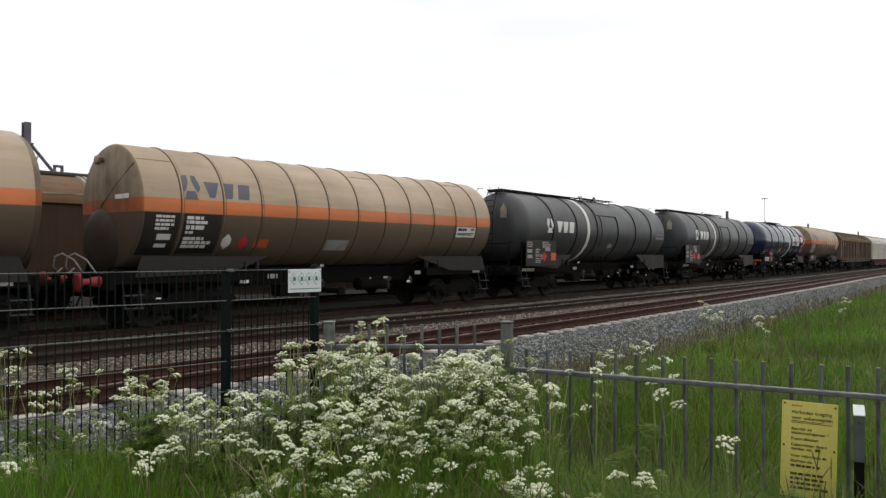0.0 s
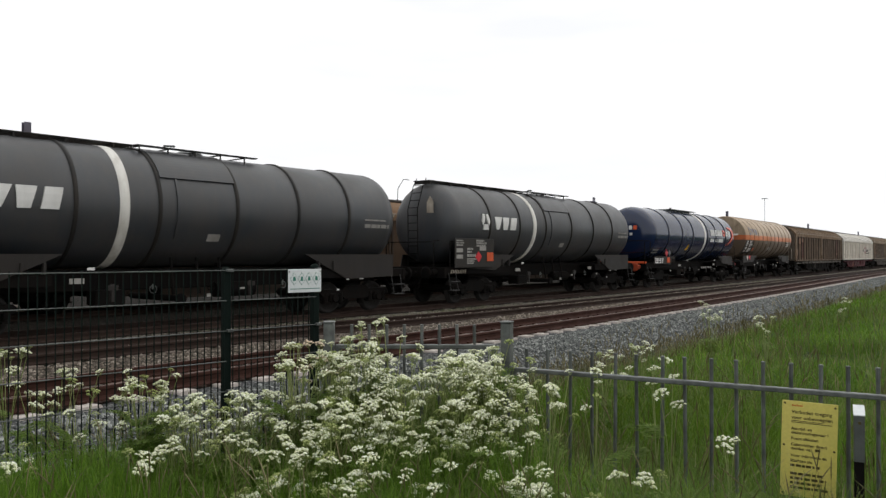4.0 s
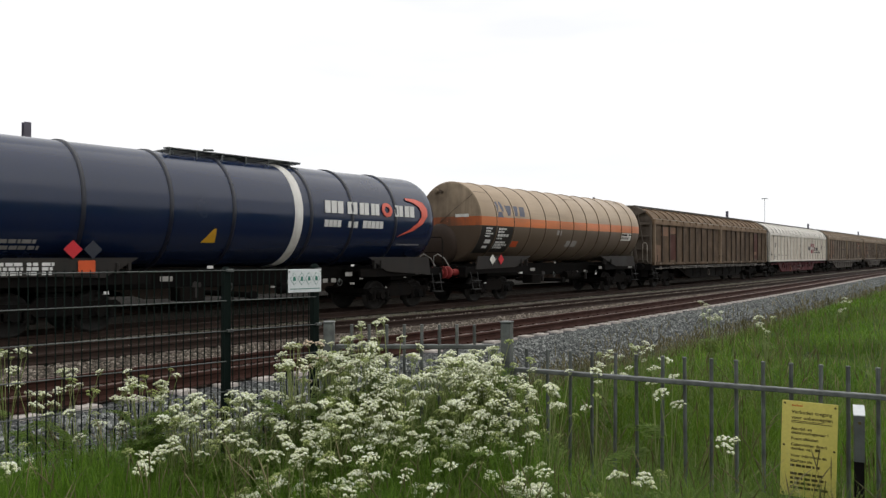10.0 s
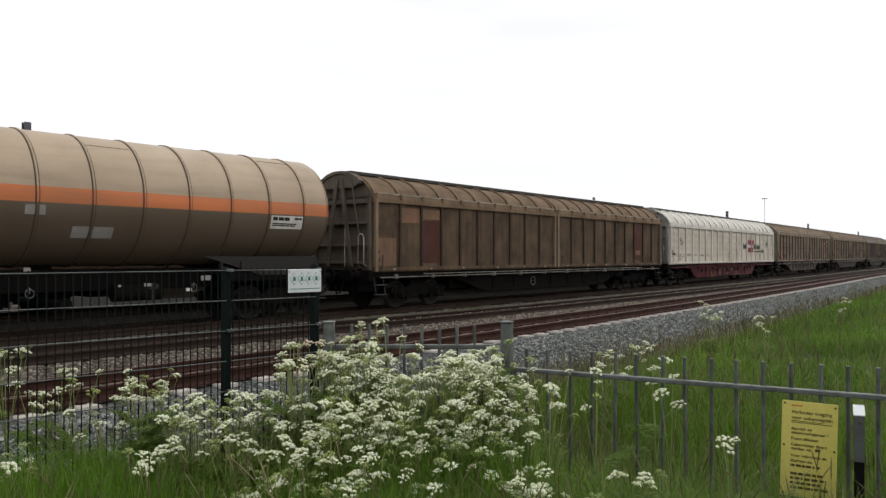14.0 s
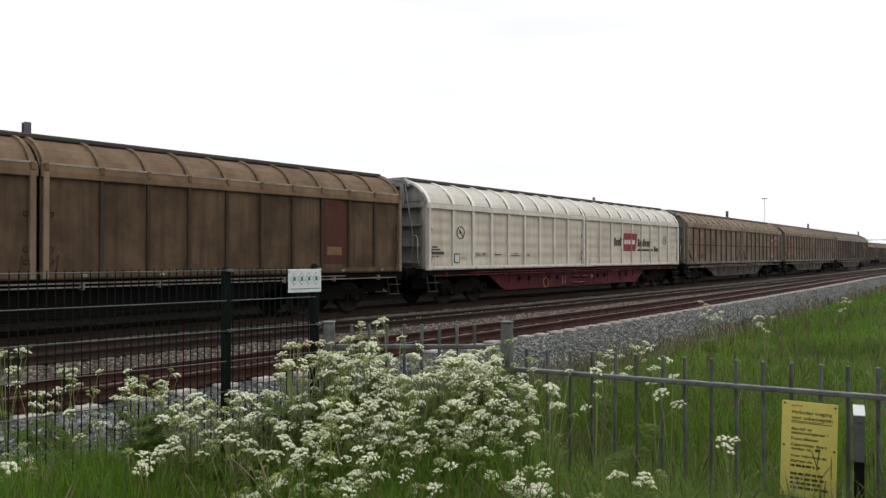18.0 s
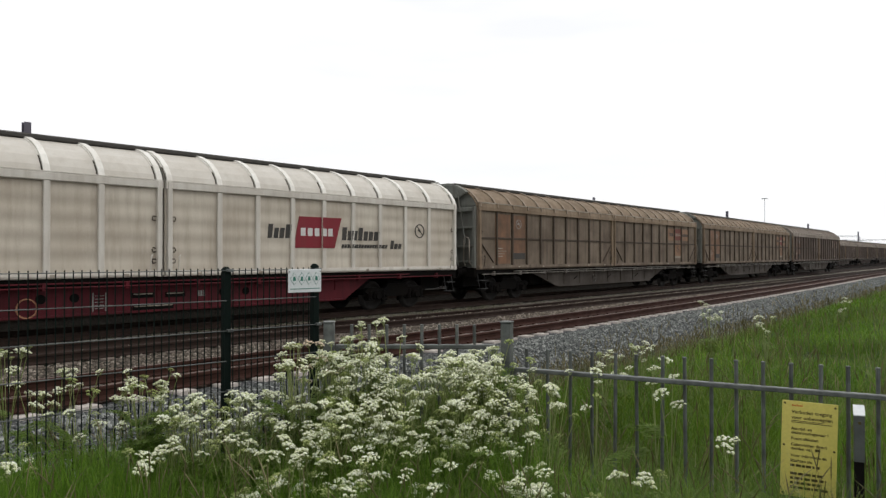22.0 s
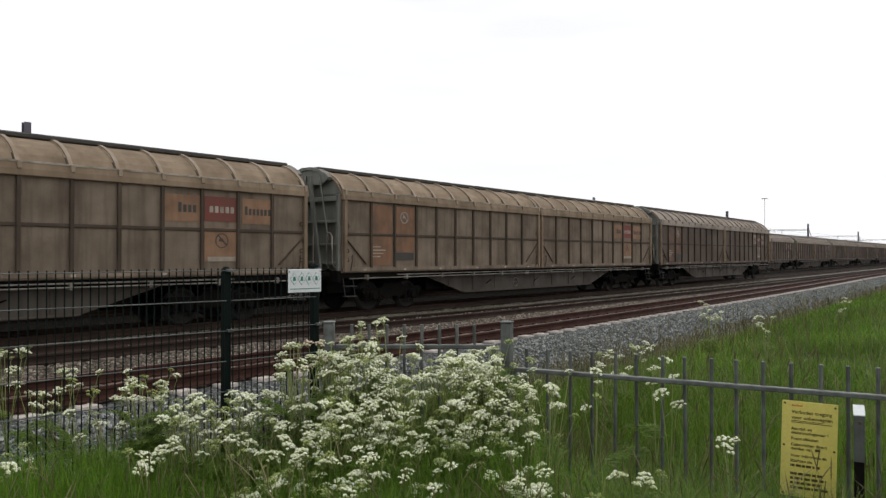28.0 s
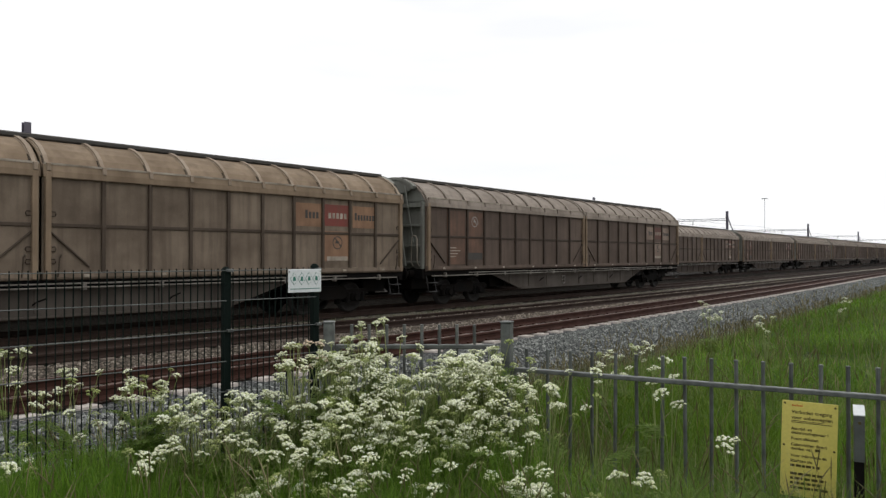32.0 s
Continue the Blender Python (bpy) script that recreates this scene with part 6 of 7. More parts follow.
def build_steel_fence():
    """Galvanised picket fence, set out along local x from its gate post."""
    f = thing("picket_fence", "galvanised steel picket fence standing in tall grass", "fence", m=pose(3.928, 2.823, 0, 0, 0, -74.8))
    part("post", square_post(1.215, 0.033), M_GALV, f)
    part("post", square_post(1.215, 0.033), M_GALV, f).location = (2.75, 0, 0)
    for z in (0.905, 0.2):
        part("rail", Shape().box(0.033, 2.717, -0.04, 0.006, -0.009, 0.0165, 0.004), M_GALV, f).matrix_basis = pose(0, 0, z + .015, 0, .42, 0)
    lug = Shape().box(0.033, 0.06, -0.03, 0.03, 0.87, 0.94, 0.004)
    part("bracket", lug, M_GALV, f)
    me = None
    for k in range(18):
        x = 0.131 + 0.139 * k
        if me is None:
            s = Shape().tube([(0, 0.016, 0.08), (0, 0.016, 1.046)], 0.0108, 12)
            s.tube([(0, 0.016, 1.046), (0, 0.016, 1.055)], [0.0125, 0.0125], 12)
            s.tube([(0, 0.016, 1.055), (0, 0.016, 1.058)], [0.0125, 0.009], 12)
            me = s.mesh("picket")
            me.materials.append(M_GALV)
        ob = part("picket", me, None, f)
        ob.matrix_basis = pose(x, 0, 0, random.Random(k).uniform(-.5, .5), random.Random(k + 50).uniform(-.5, .5), 0)


def build_gate():
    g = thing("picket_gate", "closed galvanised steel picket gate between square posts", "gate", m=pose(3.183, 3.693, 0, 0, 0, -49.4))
    part("post", square_post(1.215, 0.033), M_GALV, g)
    w = 1.105
    for z in (1.06, 0.25):
        part("rail", Shape().box(0.06, w - .03, -0.024, 0.017, z - 0.011, z + 0.0165, 0.004), M_GALV, g)
    for x in (0.06, w - .04):
        part("stile", Shape().box(x - .02, x + .02, -0.02, 0.02, 0.1, 1.075 if x < .5 else 1.06, 0.004), M_GALV, g)
    s = Shape().tube([(0, 0, 0.1), (0, 0, 1.205)], 0.0105, 10)
    me = s.mesh("picket")
    me.materials.append(M_GALV)
    for k in range(8):
        part("picket", me, None, g).location = (0.145 + 0.113 * k, 0.0, 0)
    for z in (0.35, 0.95):
        part("hinge", Shape().tube([(0.045, 0, z - .05), (0.045, 0, z + .05)], 0.014, 8), M_GALV, g)
    part("latch", Shape().box(w - .09, w - .02, -0.035, 0.035, 0.82, 0.94, 0.006), M_GALV, g)


def build_mesh_fence():
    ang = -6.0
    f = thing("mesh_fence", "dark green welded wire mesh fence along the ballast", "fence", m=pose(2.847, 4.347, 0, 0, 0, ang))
    for x, h in ((-5.0, 1.545), (-2.5, 1.545), (0.0, 1.545), (0.70, 1.56)):
        p = part("post", Shape().box(-.027, .027, -.027, .027, -0.3, h, 0.008), M_GREEN, f, "dark green square post")
        p.location = (x, 0, 0)
        cap = Shape().tube([(0, 0, h), (0, 0, h + .012), (0, 0, h + .03)], [0.031, 0.031, 0.014], 12)
        part("cap", cap, M_GREEN, p)
        for z in (0.35, 0.75, 1.15, 1.55):
            part("clip", Shape().box(-.012, .03, -.05, -.026, z - .01, z + .01, 0.003), M_GALV, p)
    for x0, x1 in ((-5.0, -2.5), (-2.5, 0.0), (0.0, 0.70)):
        s = Shape()
        n = int(round((x1 - x0 - .06) / 0.0465))
        for k in range(n + 1):
            x = x0 + .03 + (x1 - x0 - .06) * k / n
            s.box(x - .003, x + .003, -.042, -.036, 0.06, 1.565)
        panel = part("mesh_panel", s, M_GREEN, f, "welded mesh of fine vertical rods and paired cross wires")
        for k in range(8):
            for y in (-.046, -.034):
                z = 0.15 + .2 * k
                part("cross_wire", Shape().tube([(x0 + .02, y, z), (x1 - .02, y, z)], .0031, 8), M_WIRE, panel, "cross wire with sky sheen in its pale colour")
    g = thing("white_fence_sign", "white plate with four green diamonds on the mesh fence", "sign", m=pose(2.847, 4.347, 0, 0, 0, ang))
    part("plate", Shape().box(0.44, 0.717, -.062, -.056, 1.386, 1.552, 0.003), M_SIGN_W, g)
    for k in range(4):
        cx = 0.487 + .0615 * k
        for r, y0, mt in ((0.046, -.064, M_SIGN_G), (0.0418, -.0655, M_SIGN_W)):
            d = Shape().plate([(cx - r * .72, 1.484), (cx, 1.484 - r), (cx + r * .72, 1.484), (cx, 1.484 + r)], y0 - .0004, y0 + .0012)
            part("diamond", d, mt, g)
        part("diamond_mark", Shape().plate([(cx - .012, 1.470), (cx + .012, 1.470), (cx + .008, 1.500), (cx - .008, 1.500)], -.0672, -.066), M_SIGN_G, g)
    part("small_print", Shape().plate([(0.455, 1.41), (0.70, 1.41), (0.70, 1.415), (0.455, 1.415)], -.064, -.0625), M_SIGN_G, g)
    for x in (.448, .709):
        part("screw", Shape().tube([(x, -.0625, 1.535), (x, -.066, 1.535)], 0.005, 8), M_GALV, g)


def build_yellow_sign():
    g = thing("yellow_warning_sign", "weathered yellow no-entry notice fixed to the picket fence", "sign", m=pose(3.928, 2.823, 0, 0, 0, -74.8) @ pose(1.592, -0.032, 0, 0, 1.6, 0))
    part("plate", Shape().box(0, 0.272, -.006, 0, 0.345, 0.862, 0.002), M_SIGN_Y, g)
    for x, z in ((.014, .848), (.258, .843), (.014, .62), (.258, .61), (.014, .36), (.258, .36)):
        part("bolt", Shape().tube([(x, -.006, z), (x, -.011, z)], 0.006, 8), M_INK, g)
    y = -.0065
    x = 0.048
    for k in range(7):
        part("red_mark", Shape().plate(rect(x + .0078 * k, x + .0078 * k + .0055, .833, .844 if k in (0, 3, 6) else .841), y - .001, y), M_INK_RED, g, "dull red mark")
    for text, z, size in (("Verboden toegang", .795, .0262), ("voor onbevoegden", .765, .0262), ("Aanrijd- en", .706, .0225), ("elektrocutiegevaar !", .684, .0225),
                          ("Poort afsluiten", .652, .0225), ("Calamiteiten direct", .620, .0225), ("melden via", .598, .0225), ("Voor informatie en", .560, .0225), ("klachten zie", .532, .0225)):
        writing(text, size, M_INK, g, x, z, y, 0.0006)
    rng = random.Random(12)
    for x0, x1, z1, rows, hh, gap in ((x, x + .2, .757, 2, .0035, .0045), (x + .118, x + .155, .613, 1, .014, .01), (x, x + .15, .520, 1, .013, .01), (x, x + .215, .476, 4, .013, .012)):
        for k in range(rows):
            part("small_print", bars(Shape(), x0, x1, z1 - k * (hh + gap), 1, hh, gap, y, rng), M_INK, g)
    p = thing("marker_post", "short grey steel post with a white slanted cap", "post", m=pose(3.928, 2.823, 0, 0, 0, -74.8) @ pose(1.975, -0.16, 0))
    part("lower_post", Shape().box(-.023, .023, -.02, .02, -.2, .62, .004), M_UNDER, p, "dark lower post")
    part("case", Shape().plate([(-.024, .60), (.024, .60), (.024, .835), (-.024, .835)], -.03, .03), M_GALV, p)
    cap = Shape().loft([[(-.026, -.033, .835), (.026, -.033, .835), (.026, .033, .835), (-.026, .033, .835)], [(-.026, -.033, .84), (.026, -.033, .84), (.026, .033, .88), (-.026, .033, .88)]], True, False, True)
    part("cap", cap, M_SIGN_W, p, "white slanted cap")
    part("lock", Shape().tube([(0, -.036, .80), (0, -.042, .80)], 0.008, 10), M_INK, p)


# ---- masts and wires behind the train ----
def build_mast(x, off, h, beam, label):
    a = line_turn(x)
    m = thing("catenary_mast", label, "mast", "catenary masts beyond the yard", m=on_line(x, off, -0.3))
    s = Shape()
    for y in (-.12, .10):
        s.box(-.11, .11, y, y + .02, 0, h + .3)
    s.box(-.012, .012, -.1, .1, 0, h + .3)
    part("column", s, M_MAST, m)
    part("collar", Shape().box(-.18, .18, -.17, .17, h - .45, h - .40, .01), M_MAST, m)
    part("foundation", Shape().box(-.35, .35, -.35, .35, -.2, .25, .03), M_SLEEPER_OLD, m)
    s = Shape()
    zb = h - .75
    n = 10
    for k in range(n):
        y0, y1 = .1 + beam * k / n, .1 + beam * (k + 1) / n
        s.tube([(0, y0, zb), (0, y1, zb)], .03, 6)
        s.tube([(0, y0, zb + .2), (0, y1, zb + .2)], .03, 6)
        s.tube([(0, y0, zb), (0, (y0 + y1) / 2, zb + .2), (0, y1, zb)], .015, 5)
    part("cross_beam", s, M_MAST, m, "lattice cross beam")
    part("brace", Shape().tube([(0.1, -.05, h - .42), (1.4, -.3, h - 2.1)], .055, 8), M_MAST, m)
    ins = Shape()
    for k in range(4):
        ins.tube([(0, beam * .3, zb - .1 - .09 * k), (0, beam * .3, zb - .14 - .09 * k)], [.09, .05], 10)
    ins.tube([(0, beam * .3, zb), (0, beam * .3, zb - .5)], .02, 6)
    part("insulator", ins, M_MAST, m)
    far = Shape()
    for dx in (-.1, .08):
        far.box(dx, dx + .02, beam, beam + .2, 0, h - .2)
    part("far_column", far, M_MAST, m)
    return m


def build_masts():
    build_mast(10.2, 9.5, 6.2, 13.0, "weathered violet-grey catenary mast with cross beam and brace")
    build_mast(86.2, 9.5, 6.7, 13.0, "weathered catenary mast with lattice cross beam")
    build_mast(128.8, 9.5, 6.7, 13.0, "weathered catenary mast with lattice cross beam")
    build_mast(177.8, 9.5, 6.7, 13.0, "weathered catenary mast with lattice cross beam")
    build_mast(225.0, 9.5, 6.7, 13.0, "distant catenary mast with lattice cross beam")
    for x, off, h, lb in ((52.1, 9.5, 5.75, "slim pole with a looped bracket"), (10.78, 8.35, 4.3, "slim pole with a square bracket")):
        p = thing("bracket_pole", lb, "pole", m=on_line(x, off, -0.3))
        part("pole", Shape().tube([(0, 0, 0), (0, 0, h + .3)], .05, 8), M_MAST, p)
        b = Shape().box(-.32, .32, -.12, .12, h + .3, h + .36, .01)
        for dx in (-.12, .12):
            b.box(dx - .035, dx + .035, -.04, .04, h + .36, h + .66)
        b.box(-.155, .155, -.04, .04, h + .62, h + .70)
        if x > 20:
            b.tube([(-.15, 0, h + .4), (-1.1, .2, h + .25)], .035, 6)
        part("bracket", b, M_MAST, p)
    f = thing("floodlight_mast", "tall slender yard floodlight mast", "lamp post", m=pose(155.9, 48.5, -.3))
    part("pole", Shape().tube([(0, 0, 0), (0, 0, 13.4)], [.08, .04], 8), M_HAZE, f)
    part("lamp_head", Shape().box(-.5, .5, -.5, .5, 13.3, 13.42, .04), M_HAZE, f)
    for k, (x, z) in enumerate(((0, 6.1), (0, 5.4))):
        pts = [(70.0 + 12 * i, line_y(70.0 + 12 * i) + 14.5, z - (.35 if i % 4 else 0) * (k == 0) * .6) for i in range(20)]
        piece("overhead_wire", Shape().tube(pts, .012, 4), M_MAST, "thin dark overhead contact wire", "wire", "overhead wires")


# ---- plants ----
M_FLOWER = leafy("cow_parsley_blossom", [(0.0, (0.54, 0.60, 0.28)), (0.35, (0.82, 0.84, 0.62)), (1.0, (0.93, 0.94, 0.88))], 0.8, 0.25, 0.0)
M_BUD = leafy("cow_parsley_buds", [(0.0, (0.24, 0.32, 0.08)), (0.6, (0.42, 0.48, 0.17)), (1.0, (0.66, 0.68, 0.40))], 0.8, 0.35, 0.2)
M_FADED = leafy("cow_parsley_faded_heads", [(0.0, (0.42, 0.34, 0.22)), (0.5, (0.66, 0.54, 0.42)), (1.0, (0.80, 0.70, 0.58))], 0.8, 0.25, 0.0)
M_STEM = leafy("cow_parsley_stem", [(0.0, (0.17, 0.23, 0.06)), (1.0, (0.36, 0.40, 0.16))], 0.6, 0.2)
M_LEAF = leafy("cow_parsley_leaf", [(0.0, (0.11, 0.19, 0.03)), (1.0, (0.235, 0.32, 0.085))], 0.6, 0.45)
M_GRASS = leafy("meadow_grass", [(0.0, (0.055, 0.12, 0.007)), (0.45, (0.11, 0.222, 0.012)), (0.85, (0.17, 0.305, 0.022)), (1.0, (0.30, 0.33, 0.07))], 0.6, 0.45, 0.85, 0.45)
M_FIELD = leafy("field_grass", [(0.0, (0.062, 0.14, 0.007)), (0.5, (0.118, 0.245, 0.013)), (0.88, (0.185, 0.335, 0.028)), (1.0, (0.32, 0.34, 0.09))], 0.6, 0.45, 0.75, 0.5)
M_FRESH = leafy("fresh_grass", [(0.0, (0.07, 0.15, 0.012)), (0.5, (0.13, 0.26, 0.022)), (1.0, (0.22, 0.36, 0.05))], 0.55, 0.5, 0.4)
M_STRAW = leafy("straw_blades", [(0.0, (0.16, 0.18, 0.07)), (0.6, (0.28, 0.27, 0.13)), (1.0, (0.42, 0.39, 0.22))], 0.6, 0.3)
M_WEED = leafy("track_weeds", [(0.0, (0.09, 0.105, 0.05)), (0.6, (0.15, 0.16, 0.085)), (1.0, (0.26, 0.24, 0.15))], 0.7, 0.3, 0.4)
M_SEED = leafy("grass_seed_heads", [(0.0, (0.11, 0.10, 0.04)), (0.6, (0.19, 0.165, 0.08)), (1.0, (0.31, 0.27, 0.15))], 0.7, 0.3)


def umbel_mesh(seed, r, petals):
    """A domed head: rays that carry small round clusters of blossoms, with gaps between them."""
    rng = random.Random(seed)
    s, st = Shape(), Shape()
    n = rng.randint(9, 14)
    for k in range(n):
        a = 2.4 * k + rng.uniform(-.35, .35)
        d = r * math.sqrt((k + .3) / n) * rng.uniform(.8, 1.15)
        cx, cy, cz = d * math.cos(a), d * math.sin(a), rng.uniform(-.10, .10) * r - .52 * d * d / r
        st.tube([(0, 0, -1.2 * r), (cx * .6, cy * .6, -.55 * r + cz * .6), (cx, cy, cz)], r * .022, 3, False)
        ur = r * rng.uniform(.19, .28)
        for j in range(9):
            b = 2.4 * j
            el = .2 + 1.25 * j / 9
            fx, fy, fz = cx + ur * math.sin(el) * math.cos(b), cy + ur * math.sin(el) * math.sin(b), cz + ur * .9 * math.cos(el)
            q = ur * rng.uniform(.36, .54)
            nx = Vector((math.sin(el) * math.cos(b), math.sin(el) * math.sin(b), math.cos(el)))
            t1 = nx.cross(Vector((0.3, 0.2, 1))).normalized()
            t2 = nx.cross(t1)
            c0 = Vector((fx, fy, fz))
            v = [c0 + nx * q * .35]
            for i in range(5):
                c = 1.2566 * i + b
                v.append(c0 + (t1 * math.cos(c) + t2 * math.sin(c)) * q * rng.uniform(.8, 1.2))
            v.append(c0 - nx * q * .4)
            s.add(v, [(0, 1 + i, 1 + (i + 1) % 5) for i in range(5)] + [(6, 1 + (i + 1) % 5, 1 + i) for i in range(5)])
    me = s.mesh("umbel")
    me.materials.append(petals)
    me2 = st.mesh("rays")
    me2.materials.append(M_STEM)
    return me, me2


UMBELS = [umbel_mesh(k, 0.029 + .0026 * (k % 6), M_FLOWER) for k in range(12)] + [umbel_mesh(40 + k, 0.022 + .004 * (k % 4), M_BUD) for k in range(6)]
FADED_UMBELS = [umbel_mesh(80 + k, 0.026 + .003 * k, M_FADED) for k in range(3)]


def frond_mesh(seed, length):
    """A ferny, twice-divided leaf that arches outwards along x."""
    rng = random.Random(seed)
    s = Shape()
    for k in range(13):
        t = (k + 1) / 13
        x, z = length * t, length * (.45 * t - .5 * t * t)
        w = length * .42 * (1 - t) + .02
        for sd in (-1, 1):
            for j in range(6):
                u = (j + 1) / 6
                px, py = x + w * u * .45, sd * w * u
                q = w * .16 * (1.15 - u * .6)
                zz = z - .12 * w * u + rng.uniform(-.01, .01)
                s.add([(px - q, py - q * sd * .3, zz), (px + q * .2, py - q * .8 * sd, zz + .004), (px + q * 1.5, py + q * .5 * sd, zz - .005), (px - q * .1, py + q * 1.1 * sd, zz + .003)], [(0, 1, 2, 3)])
    me = s.mesh("leaf")
    me.materials.append(M_LEAF)
    return me


FRONDS = [frond_mesh(k, .19 + .03 * k) for k in range(4)]


def cow_parsley(x, y, low, high, n, spread, seed, label, leaves=6, size=1.0, kinds=UMBELS):
    """A branching plant whose heads stand between two heights above the datum."""
    rng = random.Random(seed)
    z0 = land_z(x, y)
    plant = thing("cow_parsley", label, "wildflower", "cow parsley by the fences", m=pose(x, y, z0 - .02, 0, 0, rng.uniform(0, 360)))
    low, high = low - z0, high - z0
    lean = (rng.uniform(-.07, .07), rng.uniform(-.07, .07))
    fork = low * rng.uniform(.5, .65)
    s = Shape()
    s.tube([(0, 0, 0), (lean[0] * .3, lean[1] * .3, fork * .6), (lean[0], lean[1], fork)], [.006, .0055, .0045], 5)
    tops = []
    for k in range(n):
        a = 2.4 * k + rng.uniform(-.5, .5)
        d = spread * math.sqrt((k + .5) / n)
        zt = rng.uniform(low, high)
        p = (lean[0] + d * math.cos(a), lean[1] + d * math.sin(a), zt)
        b = fork * rng.uniform(.75, 1.0)
        s.tube([(lean[0] * b / fork, lean[1] * b / fork, b), (lean[0] + .45 * d * math.cos(a), lean[1] + .45 * d * math.sin(a), b + (zt - b) * .5), (p[0], p[1], zt - .025)], [.0032, .0026, .002], 4)
        tops.append(p)
    part("stem", s, M_STEM, plant)
    for p in tops:
        fl, ra = kinds[rng.randrange(len(kinds))]
        m = pose(*p, rng.uniform(-24, 24), rng.uniform(-24, 24), rng.uniform(0, 360)) @ Matrix.Scale(rng.uniform(.8, 1.24) * size, 4)
        u = part("umbel", fl, None, plant)
        u.matrix_basis = m
        part("rays", ra, None, u)
    for k in range(leaves):
        lf = part("leaf", FRONDS[rng.randrange(4)], None, plant)
        lf.matrix_basis = pose(lean[0] * .5, lean[1] * .5, low * rng.uniform(.3, .85), 0, rng.uniform(-40, 5), rng.uniform(0, 360))
    return plant


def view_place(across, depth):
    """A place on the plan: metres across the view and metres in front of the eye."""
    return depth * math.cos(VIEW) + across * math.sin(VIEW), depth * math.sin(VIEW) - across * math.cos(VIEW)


TALL = "tall white-flowering cow parsley in front of the fence"
LOW = "low white-flowering cow parsley among the grass"


def build_parsley():
    rng = random.Random(77)
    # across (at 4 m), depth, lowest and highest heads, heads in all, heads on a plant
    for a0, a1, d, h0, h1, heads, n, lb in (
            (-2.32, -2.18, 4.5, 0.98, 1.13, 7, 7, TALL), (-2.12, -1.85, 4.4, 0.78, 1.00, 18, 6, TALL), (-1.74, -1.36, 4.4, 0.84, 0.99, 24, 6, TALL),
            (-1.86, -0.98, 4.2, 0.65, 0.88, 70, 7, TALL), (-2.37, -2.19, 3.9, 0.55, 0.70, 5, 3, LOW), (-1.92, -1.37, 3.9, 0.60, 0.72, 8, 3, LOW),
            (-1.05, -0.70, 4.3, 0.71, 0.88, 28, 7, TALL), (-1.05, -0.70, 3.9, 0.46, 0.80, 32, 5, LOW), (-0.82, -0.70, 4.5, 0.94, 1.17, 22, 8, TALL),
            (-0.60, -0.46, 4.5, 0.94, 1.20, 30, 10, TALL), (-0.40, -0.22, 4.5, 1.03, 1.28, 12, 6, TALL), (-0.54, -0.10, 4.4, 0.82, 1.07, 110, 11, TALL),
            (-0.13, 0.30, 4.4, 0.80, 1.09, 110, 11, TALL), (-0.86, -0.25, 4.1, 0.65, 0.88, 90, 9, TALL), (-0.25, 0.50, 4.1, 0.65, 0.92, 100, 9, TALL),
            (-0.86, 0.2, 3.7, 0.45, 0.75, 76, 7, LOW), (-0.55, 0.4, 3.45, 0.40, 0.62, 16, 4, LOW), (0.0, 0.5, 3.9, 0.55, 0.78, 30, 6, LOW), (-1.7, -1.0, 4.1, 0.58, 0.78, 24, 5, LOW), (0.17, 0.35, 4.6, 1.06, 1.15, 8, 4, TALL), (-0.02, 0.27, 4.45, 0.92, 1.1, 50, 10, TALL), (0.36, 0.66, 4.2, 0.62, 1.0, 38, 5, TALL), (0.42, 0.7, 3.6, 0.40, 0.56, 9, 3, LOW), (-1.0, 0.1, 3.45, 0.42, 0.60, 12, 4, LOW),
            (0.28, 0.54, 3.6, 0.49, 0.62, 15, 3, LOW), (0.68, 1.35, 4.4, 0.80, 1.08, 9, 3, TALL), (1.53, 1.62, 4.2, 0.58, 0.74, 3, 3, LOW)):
        for _ in range(max(1, round(heads / n))):
            dd = d + rng.uniform(-.2, .2)
            x, y = view_place(rng.uniform(a0, a1) * dd / 4.0, dd)
            cow_parsley(x, y, h0, h1, n, rng.uniform(.1, .2) if n > 3 else .08, rng.randrange(10 ** 6), lb, 1 if n <= 3 else 2 if a0 > .3 else 4 if a1 < -.9 else 6)
    for a, d, h in ((.90, 3.6, .63), (1.008, 3.6, .635), (1.105, 3.6, .632), (.78, 3.5, .54)):
        x, y = view_place(a, d)
        cow_parsley(x, y, h - .03, h, 2, .02, int(a * 1000), LOW, 1, 1.35)
    for a, h in ((-.70, 1.10), (-.63, 1.02), (-.67, .98)):
        x, y = view_place(a * 1.12, 4.48)
        cow_parsley(x, y, h - .06, h + .05, 5, .07, int(900 - 100 * a), "cow parsley with faded pinkish-brown heads by the fence", 1, .9, FADED_UMBELS)
    for a, d, h in ((3.15, 8.8, 1.12), (3.9, 8.9, .95), (7.2, 13.5, .9), (1.75, 7.4, .72), (2.1, 7.9, .74), (1.4, 6.6, .8)):
        x, y = view_place(a, d)
        cow_parsley(x, y, h - .25, h + .04, 10, .13, int(d * 100), TALL, 2)


